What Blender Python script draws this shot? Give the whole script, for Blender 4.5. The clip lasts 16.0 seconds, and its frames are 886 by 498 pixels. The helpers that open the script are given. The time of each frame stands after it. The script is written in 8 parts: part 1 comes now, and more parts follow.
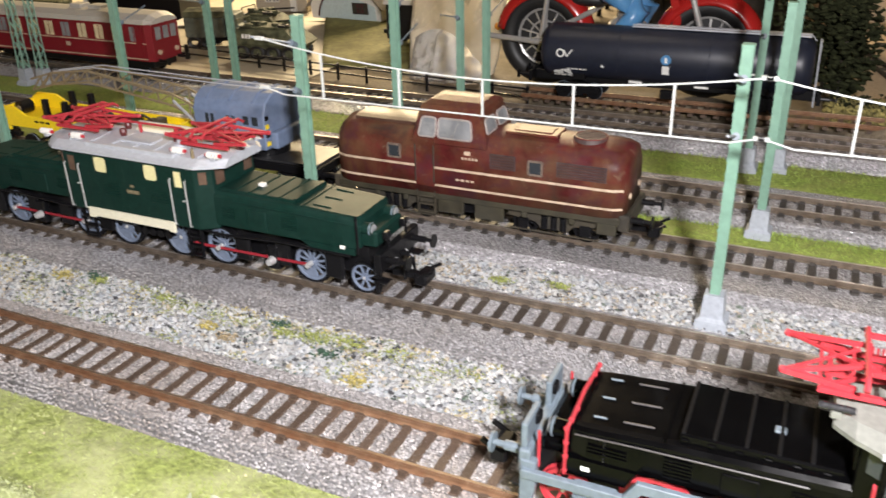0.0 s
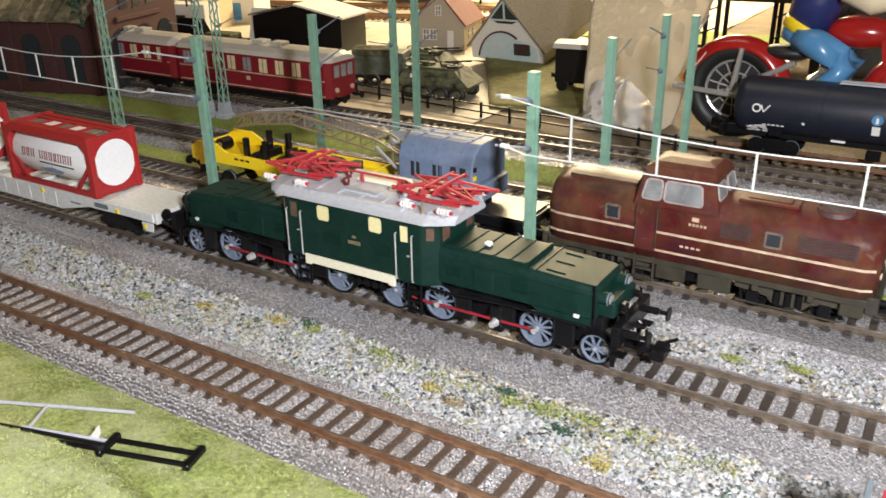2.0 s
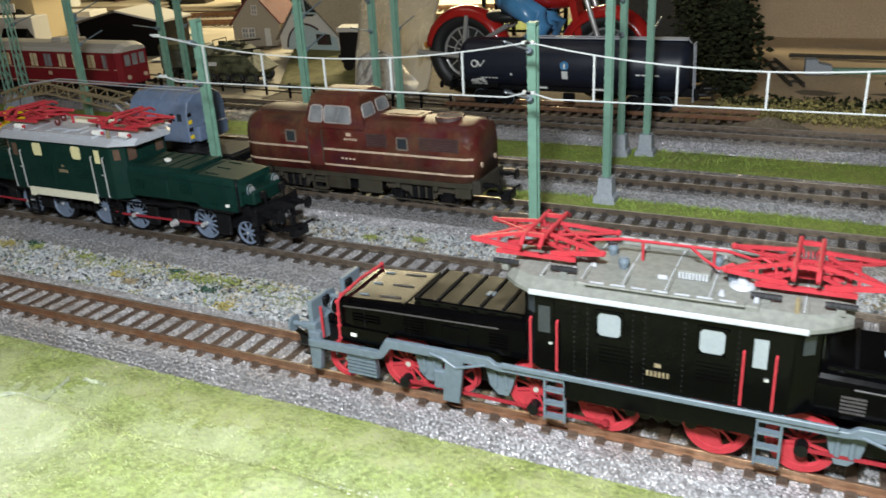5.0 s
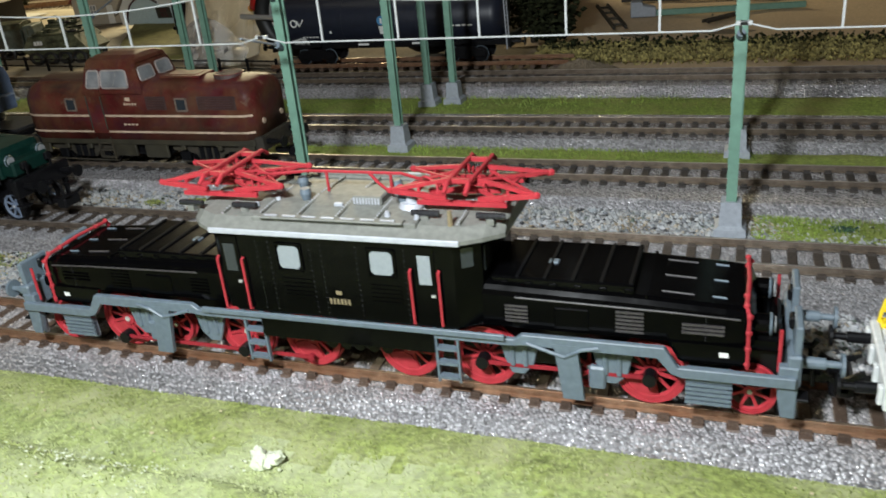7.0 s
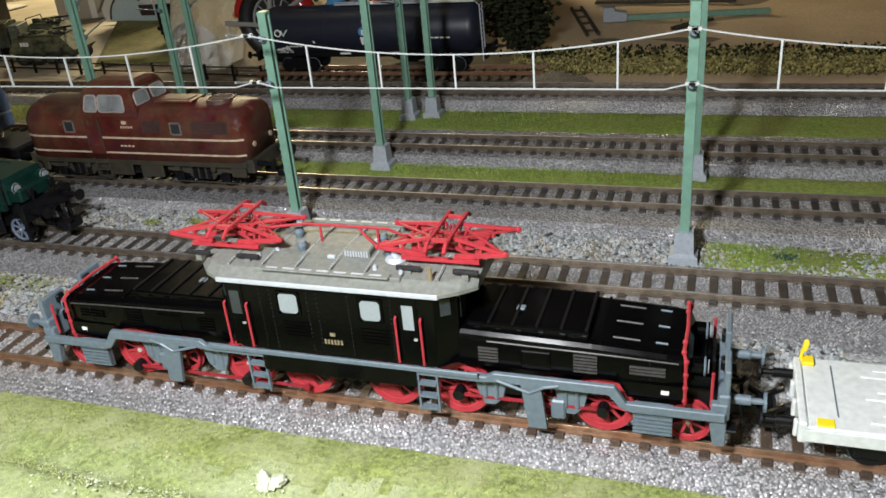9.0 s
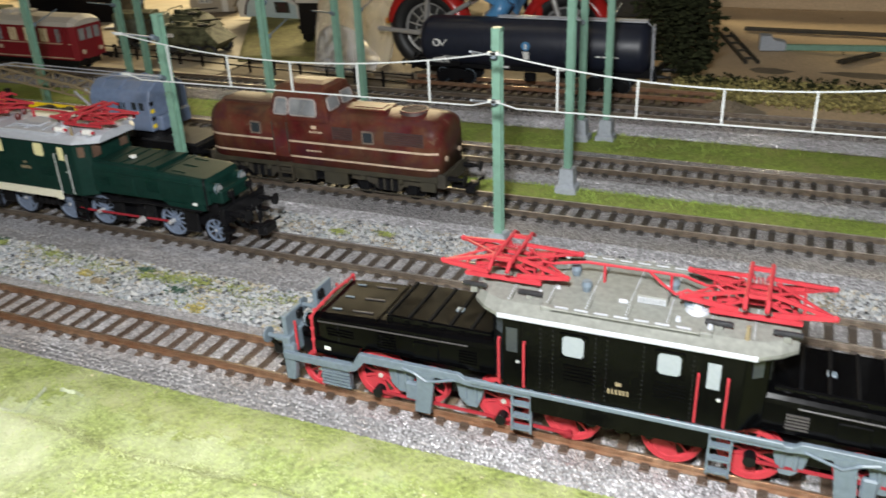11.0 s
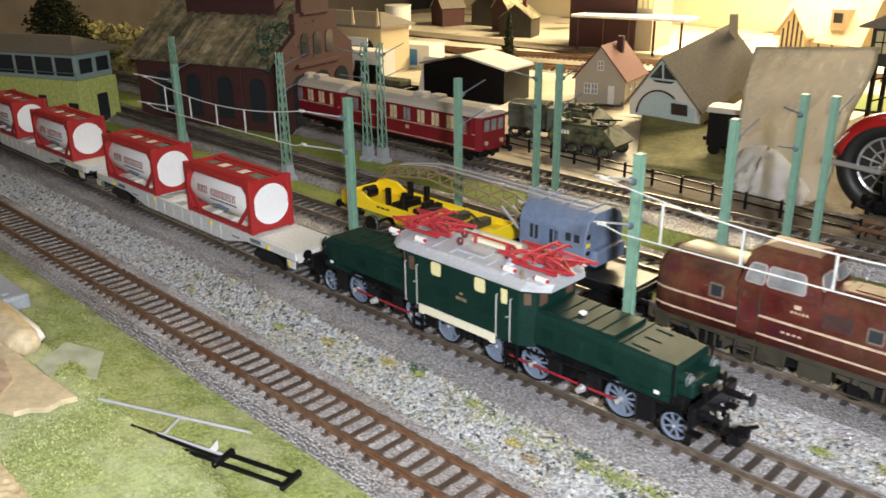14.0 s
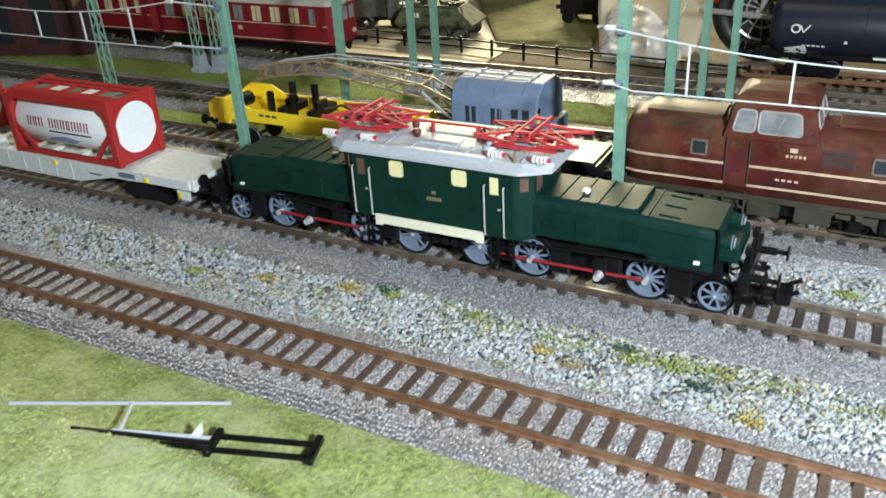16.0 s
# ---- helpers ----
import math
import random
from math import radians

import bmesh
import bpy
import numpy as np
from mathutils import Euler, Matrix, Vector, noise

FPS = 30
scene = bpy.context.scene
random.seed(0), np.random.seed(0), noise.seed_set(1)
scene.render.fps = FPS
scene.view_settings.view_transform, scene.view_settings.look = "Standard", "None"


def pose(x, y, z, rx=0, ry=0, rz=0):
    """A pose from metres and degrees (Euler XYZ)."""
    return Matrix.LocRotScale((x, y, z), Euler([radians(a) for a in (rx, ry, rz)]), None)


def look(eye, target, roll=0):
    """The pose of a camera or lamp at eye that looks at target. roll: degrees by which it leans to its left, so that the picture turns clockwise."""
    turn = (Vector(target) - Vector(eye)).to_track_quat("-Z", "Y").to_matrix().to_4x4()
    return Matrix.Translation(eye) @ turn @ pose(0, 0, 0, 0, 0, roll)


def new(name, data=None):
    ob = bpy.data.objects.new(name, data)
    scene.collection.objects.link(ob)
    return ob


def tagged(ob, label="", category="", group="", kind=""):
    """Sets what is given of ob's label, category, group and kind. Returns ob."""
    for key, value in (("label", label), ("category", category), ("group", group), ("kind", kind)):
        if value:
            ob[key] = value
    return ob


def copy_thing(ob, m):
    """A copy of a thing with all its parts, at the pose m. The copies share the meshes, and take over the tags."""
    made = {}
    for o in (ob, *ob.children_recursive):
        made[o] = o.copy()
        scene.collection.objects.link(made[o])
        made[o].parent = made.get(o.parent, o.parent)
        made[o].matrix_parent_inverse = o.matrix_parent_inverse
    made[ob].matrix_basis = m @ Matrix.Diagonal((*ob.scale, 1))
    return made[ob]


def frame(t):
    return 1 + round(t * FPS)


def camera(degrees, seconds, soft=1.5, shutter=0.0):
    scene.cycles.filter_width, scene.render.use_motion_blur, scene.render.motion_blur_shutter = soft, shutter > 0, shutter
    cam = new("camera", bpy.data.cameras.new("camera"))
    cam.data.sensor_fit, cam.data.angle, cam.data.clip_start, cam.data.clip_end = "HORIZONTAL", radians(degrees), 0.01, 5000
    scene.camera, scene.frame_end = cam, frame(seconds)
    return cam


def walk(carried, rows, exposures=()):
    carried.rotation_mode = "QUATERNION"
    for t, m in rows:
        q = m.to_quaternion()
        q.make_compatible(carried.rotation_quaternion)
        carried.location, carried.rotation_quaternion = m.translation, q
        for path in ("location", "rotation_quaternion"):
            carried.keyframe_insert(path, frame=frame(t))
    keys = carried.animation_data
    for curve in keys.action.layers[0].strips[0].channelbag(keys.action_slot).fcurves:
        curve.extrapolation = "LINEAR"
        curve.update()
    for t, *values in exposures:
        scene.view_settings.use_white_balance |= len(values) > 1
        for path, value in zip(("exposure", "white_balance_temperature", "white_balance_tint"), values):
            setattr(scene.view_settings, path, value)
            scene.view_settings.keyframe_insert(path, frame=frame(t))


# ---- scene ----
cam = camera(55.80, 16.0, 1.6, 0.4)
PATH = [
    (0, (0.00912, -0.01132, 0.15228), (-0.10544, 0.23447, 0.02398), -1.23),
    (0.5, (-0.00571, -0.01066, 0.15690), (-0.13083, 0.23093, 0.03050), -1.07),
    (1, (-0.02198, -0.01110, 0.16027), (-0.15421, 0.22880, 0.03795), -1.08),
    (1.5, (-0.02964, -0.01733, 0.15923), (-0.17137, 0.21820, 0.03909), -0.99),
    (2, (-0.03947, -0.01877, 0.15978), (-0.18744, 0.21393, 0.04164), -0.90),
    (2.5, (-0.04919, -0.01978, 0.16421), (-0.19772, 0.21337, 0.04767), -0.45),
    (3, (-0.03074, -0.01925, 0.15582), (-0.18124, 0.21273, 0.03947), -0.89),
    (3.5, (-0.00073, -0.02457, 0.14717), (-0.14875, 0.20978, 0.03241), -1.01),
    (4, (0.04339, -0.03700, 0.14969), (-0.09700, 0.20181, 0.03453), -1.61),
    (4.5, (0.08018, -0.04495, 0.14595), (-0.05073, 0.20010, 0.03276), -2.50),
    (4.7, (0.08737, -0.04554, 0.14302), (-0.04082, 0.20115, 0.03029), -2.75),
    (6.8, (0.14580, -0.02478, 0.12697), (0.04348, 0.22996, 0.00600), -5.41),
    (7, (0.15151, -0.02455, 0.12516), (0.05290, 0.23051, 0.00176), -5.58),
    (7.5, (0.15992, -0.02739, 0.12399), (0.06153, 0.22511, -0.00470), -5.53),
    (8, (0.15670, -0.03059, 0.13158), (0.06421, 0.22238, -0.00054), -5.44),
    (8.2, (0.15976, -0.03528, 0.13810), (0.06640, 0.21726, 0.00577), -5.86),
    (10.3, (0.14738, -0.04383, 0.15974), (0.05698, 0.21137, 0.03051), -2.92),
    (10.5, (0.12628, -0.04813, 0.15577), (0.03210, 0.20726, 0.02964), -2.32),
    (11, (0.09441, -0.04549, 0.16041), (-0.01505, 0.20201, 0.03092), -2.45),
    (11.5, (0.10240, -0.03744, 0.17062), (-0.05108, 0.19019, 0.04968), -3.15),
    (12, (0.09659, -0.03447, 0.18837), (-0.08684, 0.17452, 0.07577), -3.53),
    (12.5, (0.06897, -0.02801, 0.18333), (-0.11951, 0.17928, 0.07608), -2.19),
    (13, (0.05126, -0.01544, 0.18418), (-0.14324, 0.18808, 0.08050), -1.31),
    (13.5, (0.02220, -0.01491, 0.18738), (-0.17503, 0.18542, 0.08266), -1.28),
    (14, (-0.00795, -0.01770, 0.17808), (-0.20599, 0.18132, 0.07239), -0.61),
    (14.5, (-0.03810, -0.02595, 0.17594), (-0.22553, 0.17948, 0.06337), 0.87),
    (15, (-0.05175, -0.01334, 0.16204), (-0.22263, 0.20149, 0.04101), -0.11),
    (15.5, (-0.07574, -0.00458, 0.15619), (-0.22120, 0.22100, 0.02219), -3.33),
    (16, (-0.09326, -0.02208, 0.15486), (-0.22347, 0.21092, 0.01790), -3.36),
]
EXPOSURES = [(0, 0.65, 7000, 13), (2.5, 0.7, 6750, 10), (3.5, 0.55, 6550, 8), (4.5, 0.1, 6400, 4), (7, -0.5, 6450, 3), (8, -0.5, 6500, 2),
             (10.5, -0.05, 6750, 10), (11, 0.0, 6750, 6), (11.5, 0.1, 6900, 8), (12, 0.45, 7050, 12), (13.5, 0.55, 6800, 10), (14.5, 0.65, 6450, 6), (15, 0.65, 6150, 2), (16, 0.7, 6050, 0)]
walk(cam, [(t, look(eye, target, roll)) for t, eye, target, roll in PATH], EXPOSURES)

# ---- light ----
world = bpy.data.worlds.new("room_world")
scene.world = world
world.use_nodes = True
world.node_tree.nodes["Background"].inputs[0].default_value = (1.0, 0.8, 0.55, 1)
world.node_tree.nodes["Background"].inputs[1].default_value = 0.006


def lamp(name, kind, m, power, colour, size):
    data = bpy.data.lights.new(name, kind)
    data.energy, data.color = power, colour
    if kind == "AREA":
        data.shape, data.size, data.size_y = "RECTANGLE", size[0], size[1]
    else:
        data.shadow_soft_size = size
    ob = new(name, data)
    ob.matrix_world = m
    return ob


# the hand-held video light in front of the layout, the warm hall lamps over it and behind it
lamp("video_light", "POINT", pose(0.08, -0.055, 0.225), 8.8, (0.97, 0.99, 1.06), 0.016)
lamp("hall_lamp", "AREA", look((-0.5, 0.32, 1.15), (-0.5, 0.32, 0)), 1.25, (1.0, 0.9, 0.74), (0.6, 0.3))
lamp("back_lamp", "AREA", look((-0.6, 1.32, 0.42), (-0.58, 1.14, 0)), 12.0, (1.0, 0.82, 0.52), (0.5, 0.12))

# ---- materials ----
MM = 0.001


def mat(name, base, rough=0.5, metal=0.0, vary=0.15, grain=900, bump=0.0, dirt=None, dirt_amount=0.0, dirt_scale=90, spec=0.5,
        island=0.0, per_object=0.0, coat=0.0, dirt_from=0.42):
    """A painted or natural surface: fine grain and larger stains, in real-world size."""
    m = bpy.data.materials.new(name)
    m.use_nodes = True
    nt = m.node_tree
    n, l = nt.nodes, nt.links
    b = n["Principled BSDF"]
    co = n.new("ShaderNodeTexCoord")
    fine = n.new("ShaderNodeTexNoise")
    fine.inputs["Scale"].default_value, fine.inputs["Detail"].default_value = grain, 4
    l.new(co.outputs["Object"], fine.inputs["Vector"])
    big = n.new("ShaderNodeTexNoise")
    big.inputs["Scale"].default_value, big.inputs["Detail"].default_value, big.inputs["Roughness"].default_value = dirt_scale, 6, 0.65
    l.new(co.outputs["Object"], big.inputs["Vector"])
    ramp = n.new("ShaderNodeValToRGB")
    lo, hi = (max(0.0, 1 - vary), 1 + vary)
    ramp.color_ramp.elements[0].position, ramp.color_ramp.elements[1].position = 0.3, 0.7
    ramp.color_ramp.elements[0].color = (*[c * lo for c in base], 1)
    ramp.color_ramp.elements[1].color = (*[min(1, c * hi) for c in base], 1)
    l.new(fine.outputs["Fac"], ramp.inputs["Fac"])
    out = ramp.outputs["Color"]
    if dirt:
        step = n.new("ShaderNodeMapRange")
        step.inputs["From Min"].default_value, step.inputs["From Max"].default_value = dirt_from, dirt_from + 0.26
        step.inputs["To Max"].default_value = dirt_amount
        l.new(big.outputs["Fac"], step.inputs["Value"])
        mix = n.new("ShaderNodeMix")
        mix.data_type = "RGBA"
        l.new(step.outputs["Result"], mix.inputs["Factor"])
        l.new(out, mix.inputs["A"])
        mix.inputs["B"].default_value = (*dirt, 1)
        out = mix.outputs["Result"]
    if island or per_object:
        src = n.new("ShaderNodeNewGeometry") if island else n.new("ShaderNodeObjectInfo")
        rnd = src.outputs["Random Per Island"] if island else src.outputs["Random"]
        rng = n.new("ShaderNodeMapRange")
        k = island or per_object
        rng.inputs["To Min"].default_value, rng.inputs["To Max"].default_value = 1 - k, 1 + k
        l.new(rnd, rng.inputs["Value"])
        mul = n.new("ShaderNodeMix")
        mul.data_type, mul.blend_type = "RGBA", "MULTIPLY"
        mul.inputs["Factor"].default_value = 1
        l.new(out, mul.inputs["A"])
        l.new(rng.outputs["Result"], mul.inputs["B"])
        out = mul.outputs["Result"]
    l.new(out, b.inputs["Base Color"])
    b.inputs["Metallic"].default_value = metal
    rr = n.new("ShaderNodeMapRange")
    rr.inputs["To Min"].default_value, rr.inputs["To Max"].default_value = max(0.03, rough - 0.12), min(1, rough + 0.12)
    l.new(big.outputs["Fac"], rr.inputs["Value"])
    l.new(rr.outputs["Result"], b.inputs["Roughness"])
    b.inputs["Specular IOR Level"].default_value = spec
    b.inputs["Coat Weight"].default_value = coat
    if bump:
        bp = n.new("ShaderNodeBump")
        bp.inputs["Strength"].default_value, bp.inputs["Distance"].default_value = bump, 0.0006
        l.new(fine.outputs["Fac"], bp.inputs["Height"])
        l.new(bp.outputs["Normal"], b.inputs["Normal"])
    return m


def cells(name, tones, scale, rough, bump, metal=0.0, spec=0.5, dist=0.0006):
    """A bed of small grains: each cell of a Voronoi pattern has a tone and a rounded top of its own."""
    m = bpy.data.materials.new(name)
    m.use_nodes = True
    n, l = m.node_tree.nodes, m.node_tree.links
    b = n["Principled BSDF"]
    co = n.new("ShaderNodeTexCoord")
    warp = n.new("ShaderNodeTexNoise")
    warp.inputs["Scale"].default_value = 25
    l.new(co.outputs["Object"], warp.inputs["Vector"])
    v = n.new("ShaderNodeTexVoronoi")
    v.inputs["Scale"].default_value = scale
    l.new(co.outputs["Object"], v.inputs["Vector"])
    sep = n.new("ShaderNodeSeparateColor")
    l.new(v.outputs["Color"], sep.inputs["Color"])
    ramp = n.new("ShaderNodeValToRGB")
    ramp.color_ramp.interpolation = "LINEAR"
    for k, (p, c) in enumerate(tones):
        e = ramp.color_ramp.elements[k] if k < 2 else ramp.color_ramp.elements.new(p)
        e.position, e.color = p, (*c, 1)
    l.new(sep.outputs["Red"], ramp.inputs["Fac"])
    mul = n.new("ShaderNodeMix")
    mul.data_type, mul.blend_type = "RGBA", "MULTIPLY"
    mul.inputs["Factor"].default_value = 1
    wr = n.new("ShaderNodeMapRange")
    wr.inputs["To Min"].default_value, wr.inputs["To Max"].default_value = 0.65, 1.35
    l.new(warp.outputs["Fac"], wr.inputs["Value"])
    l.new(ramp.outputs["Color"], mul.inputs["A"])
    l.new(wr.outputs["Result"], mul.inputs["B"])
    l.new(mul.outputs["Result"], b.inputs["Base Color"])
    b.inputs["Roughness"].default_value, b.inputs["Metallic"].default_value = rough, metal
    b.inputs["Specular IOR Level"].default_value = spec
    inv = n.new("ShaderNodeMath")
    inv.operation = "SUBTRACT"
    inv.inputs[0].default_value = 1
    l.new(v.outputs["Distance"], inv.inputs[1])
    bp = n.new("ShaderNodeBump")
    bp.inputs["Strength"].default_value, bp.inputs["Distance"].default_value = bump, dist
    l.new(inv.outputs[0], bp.inputs["Height"])
    l.new(bp.outputs["Normal"], b.inputs["Normal"])
    return m


M_ballast = cells("silvery_roadbed_grains", [(0.0, (0.27, 0.266, 0.275)), (1.0, (0.64, 0.63, 0.655)), (0.5, (0.42, 0.414, 0.43))], 1250, 0.2, 1.0, 0.35, 0.9, 0.0008)
M_ballast_rust = cells("rust_dusted_roadbed_grains", [(0.0, (0.3, 0.296, 0.3)), (1.0, (0.7, 0.69, 0.7)), (0.5, (0.46, 0.454, 0.46))], 1300, 0.27, 1.0, 0.3, 0.85, 0.0007)
M_gravel = cells("grey_gravel", [(0.0, (0.16, 0.16, 0.165)), (1.0, (0.55, 0.55, 0.54)), (0.3, (0.36, 0.36, 0.36))], 800, 0.8, 0.8)
# bed below the modelled grains, in darker tones than the grains themselves
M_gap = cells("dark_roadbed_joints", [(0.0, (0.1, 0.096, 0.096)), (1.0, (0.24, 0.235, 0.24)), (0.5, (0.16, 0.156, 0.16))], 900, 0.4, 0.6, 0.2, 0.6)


def pebbles(name, tones, rough):
    """Loose stones: every stone takes one tone of a row, with fine grain on it."""
    m = mat(name, (0.5, 0.5, 0.5), rough, vary=0.2, grain=1500, dirt=(0.44, 0.41, 0.3), dirt_amount=0.3, dirt_scale=34)
    n, l = m.node_tree.nodes, m.node_tree.links
    geo = n.new("ShaderNodeNewGeometry")
    ramp = n.new("ShaderNodeValToRGB")
    ramp.color_ramp.interpolation = "CONSTANT"
    for k, (p, c) in enumerate(tones):
        e = ramp.color_ramp.elements[k] if k < 2 else ramp.color_ramp.elements.new(p)
        e.position, e.color = p, (*c, 1)
    l.new(geo.outputs["Random Per Island"], ramp.inputs["Fac"])
    base = n["Principled BSDF"].inputs["Base Color"]
    mul = n.new("ShaderNodeMix")
    mul.data_type, mul.blend_type = "RGBA", "MULTIPLY"
    mul.inputs["Factor"].default_value = 1
    l.new(base.links[0].from_socket, mul.inputs["A"])
    l.new(ramp.outputs["Color"], mul.inputs["B"])
    l.new(mul.outputs["Result"], base)
    return m


M_stone = pebbles("mixed_gravel_stones", [(0.0, (0.1, 0.1, 0.11)), (0.07, (0.4, 0.42, 0.46)), (0.22, (0.74, 0.77, 0.8)), (0.46, (0.88, 0.89, 0.91)),
                                          (0.68, (0.6, 0.66, 0.7)), (0.8, (0.8, 0.7, 0.56)), (0.9, (1.0, 1.0, 1.0)), (0.97, (0.2, 0.25, 0.2))], 0.6)
M_grass = mat("green_scatter_ground", (0.2, 0.27, 0.05), 0.9, vary=0.45, grain=700, bump=0.7, dirt=(0.3, 0.28, 0.1), dirt_amount=0.6, dirt_scale=40)
M_frontgrass = mat("pale_olive_scatter_ground", (0.27, 0.32, 0.11), 0.9, vary=0.4, grain=600, bump=0.7, dirt=(0.56, 0.58, 0.39), dirt_amount=0.9, dirt_scale=20)
M_lowgrass = mat("olive_green_scatter_ground", (0.25, 0.295, 0.085), 0.9, vary=0.5, grain=600, bump=0.7, dirt=(0.43, 0.44, 0.24), dirt_amount=0.85, dirt_scale=55)
M_lowblade = mat("olive_green_static_fibres", (0.25, 0.3, 0.08), 0.85, vary=0.4, grain=110, island=0.18, dirt=(0.45, 0.46, 0.23), dirt_amount=0.8, dirt_scale=45)
M_frontblade = mat("pale_static_grass_fibres", (0.36, 0.41, 0.15), 0.85, vary=0.4, grain=130, island=0.18, dirt=(0.57, 0.6, 0.4), dirt_amount=0.85, dirt_scale=24)
M_blade = mat("static_grass_fibres", (0.24, 0.33, 0.06), 0.7, vary=0.2, grain=60, island=0.5)
M_sleeper = mat("brown_plastic_sleepers", (0.075, 0.05, 0.037), 0.55, vary=0.3, grain=1400, bump=0.3, dirt=(0.13, 0.085, 0.055), dirt_amount=0.5, per_object=0.25)
M_darksleeper = mat("blackish_plastic_sleepers", (0.03, 0.026, 0.024), 0.55, vary=0.3, grain=1400, bump=0.3, dirt=(0.07, 0.06, 0.05), dirt_amount=0.5, per_object=0.25)
M_rail = mat("tarnished_rail_steel", (0.32, 0.2, 0.125), 0.42, 0.6, vary=0.25, grain=400, dirt=(0.22, 0.094, 0.046), dirt_amount=0.85, dirt_scale=60)
M_rail2 = mat("bronze_rail_steel", (0.3, 0.25, 0.2), 0.35, 0.75, vary=0.25, grain=400, dirt=(0.14, 0.1, 0.07), dirt_amount=0.7, dirt_scale=60)
M_sleeper2 = mat("grey_brown_plastic_sleepers", (0.055, 0.044, 0.037), 0.55, vary=0.3, grain=1400, bump=0.3, dirt=(0.1, 0.08, 0.06), dirt_amount=0.5, per_object=0.25)
M_railtop2 = mat("silvery_rail_head", (0.6, 0.57, 0.54), 0.42, 0.85, vary=0.15, grain=300, dirt=(0.5, 0.4, 0.3), dirt_amount=0.5, dirt_scale=30)
M_railtop = mat("polished_rail_head", (0.78, 0.62, 0.48), 0.3, 0.9, vary=0.2, grain=300, dirt=(0.36, 0.2, 0.12), dirt_amount=0.7, dirt_scale=30)
M_soil = mat("brown_layout_ground", (0.2, 0.16, 0.11), 0.9, vary=0.3, grain=500, bump=0.5, dirt=(0.1, 0.085, 0.06), dirt_amount=0.7, dirt_scale=25)
M_mast = mat("pale_green_mast_paint", (0.17, 0.31, 0.235), 0.45, vary=0.12, grain=300)
M_concrete = mat("grey_plastic_base", (0.34, 0.37, 0.41), 0.55, vary=0.12, grain=700)
M_wire = mat("white_catenary_plastic", (0.52, 0.54, 0.53), 0.4, vary=0.06)
M_black = mat("black_plastic", (0.005, 0.005, 0.006), 0.35, vary=0.2, grain=500, spec=0.25)
M_gloss_black = mat("satin_black_paint", (0.0012, 0.0012, 0.0014), 0.17, vary=0.3, grain=600, spec=0.14)
M_green = mat("dark_green_loco_paint", (0.004, 0.022, 0.0165), 0.48, vary=0.2, grain=500, dirt=(0.01, 0.03, 0.025), dirt_amount=0.4, spec=0.16)
M_rib = mat("dull_black_rib_paint", (0.004, 0.004, 0.0045), 0.75, vary=0.2, grain=500, spec=0.08)
# black lifted above the body's, so that rivets carry their glints in the colour
M_rivet = mat("worn_black_rivet_paint", (0.02, 0.02, 0.022), 0.25, vary=0.2, spec=0.5)
M_rod = mat("dull_red_rod_paint", (0.27, 0.02, 0.03), 0.5, vary=0.15, grain=400, spec=0.25)
M_cup = mat("dark_red_insulator", (0.1, 0.02, 0.02), 0.35, vary=0.15)
M_roofgrey = mat("silver_grey_roof_paint", (0.44, 0.46, 0.5), 0.45, 0.1, vary=0.08, grain=600)
M_olive = mat("olive_grey_roof_paint", (0.18, 0.184, 0.165), 0.5, vary=0.16, grain=600, spec=0.25)
M_red = mat("bright_red_plastic", (0.39, 0.034, 0.045), 0.5, vary=0.12, grain=400, spec=0.25)
M_wheelgrey = mat("blue_grey_wheel", (0.14, 0.175, 0.24), 0.4, vary=0.12, grain=700)
M_frame = mat("slate_grey_frame", (0.125, 0.16, 0.19), 0.45, vary=0.12, grain=600)
M_steel = mat("bright_steel", (0.7, 0.7, 0.7), 0.32, 0.55, vary=0.08)
M_white = mat("white_plastic", (0.78, 0.78, 0.74), 0.4, vary=0.05)
M_cream = mat("cream_plastic", (0.74, 0.71, 0.55), 0.45, vary=0.06)
M_winlit = mat("cream_window_insert", (0.72, 0.66, 0.36), 0.3, vary=0.08)
# pale grey pane colour stands in for the reflection in the cab windows
M_winwhite = mat("milky_window_insert", (0.26, 0.29, 0.31), 0.15, vary=0.05)
M_maroon = mat("weathered_maroon_paint", (0.088, 0.013, 0.013), 0.42, vary=0.5, grain=110, dirt=(0.085, 0.036, 0.018), dirt_amount=0.65, dirt_scale=90, spec=0.12, dirt_from=0.41)


def smudged(m, colour, scale, lo, hi, amount):
    """Lays a further layer of grime in uneven patches over a paint."""
    n, l = m.node_tree.nodes, m.node_tree.links
    base = n["Principled BSDF"].inputs["Base Color"]
    co = n.new("ShaderNodeTexCoord")
    spots = n.new("ShaderNodeTexNoise")
    spots.inputs["Scale"].default_value, spots.inputs["Detail"].default_value, spots.inputs["Roughness"].default_value = scale, 7, 0.7
    spots.inputs["Distortion"].default_value = 0.6
    l.new(co.outputs["Object"], spots.inputs["Vector"])
    rng = n.new("ShaderNodeMapRange")
    rng.inputs["From Min"].default_value, rng.inputs["From Max"].default_value, rng.inputs["To Max"].default_value = lo, hi, amount
    l.new(spots.outputs["Fac"], rng.inputs["Value"])
    mix = n.new("ShaderNodeMix")
    mix.data_type = "RGBA"
    l.new(rng.outputs["Result"], mix.inputs["Factor"])
    l.new(base.links[0].from_socket, mix.inputs["A"])
    mix.inputs["B"].default_value = (*colour, 1)
    l.new(mix.outputs["Result"], base)
    return m


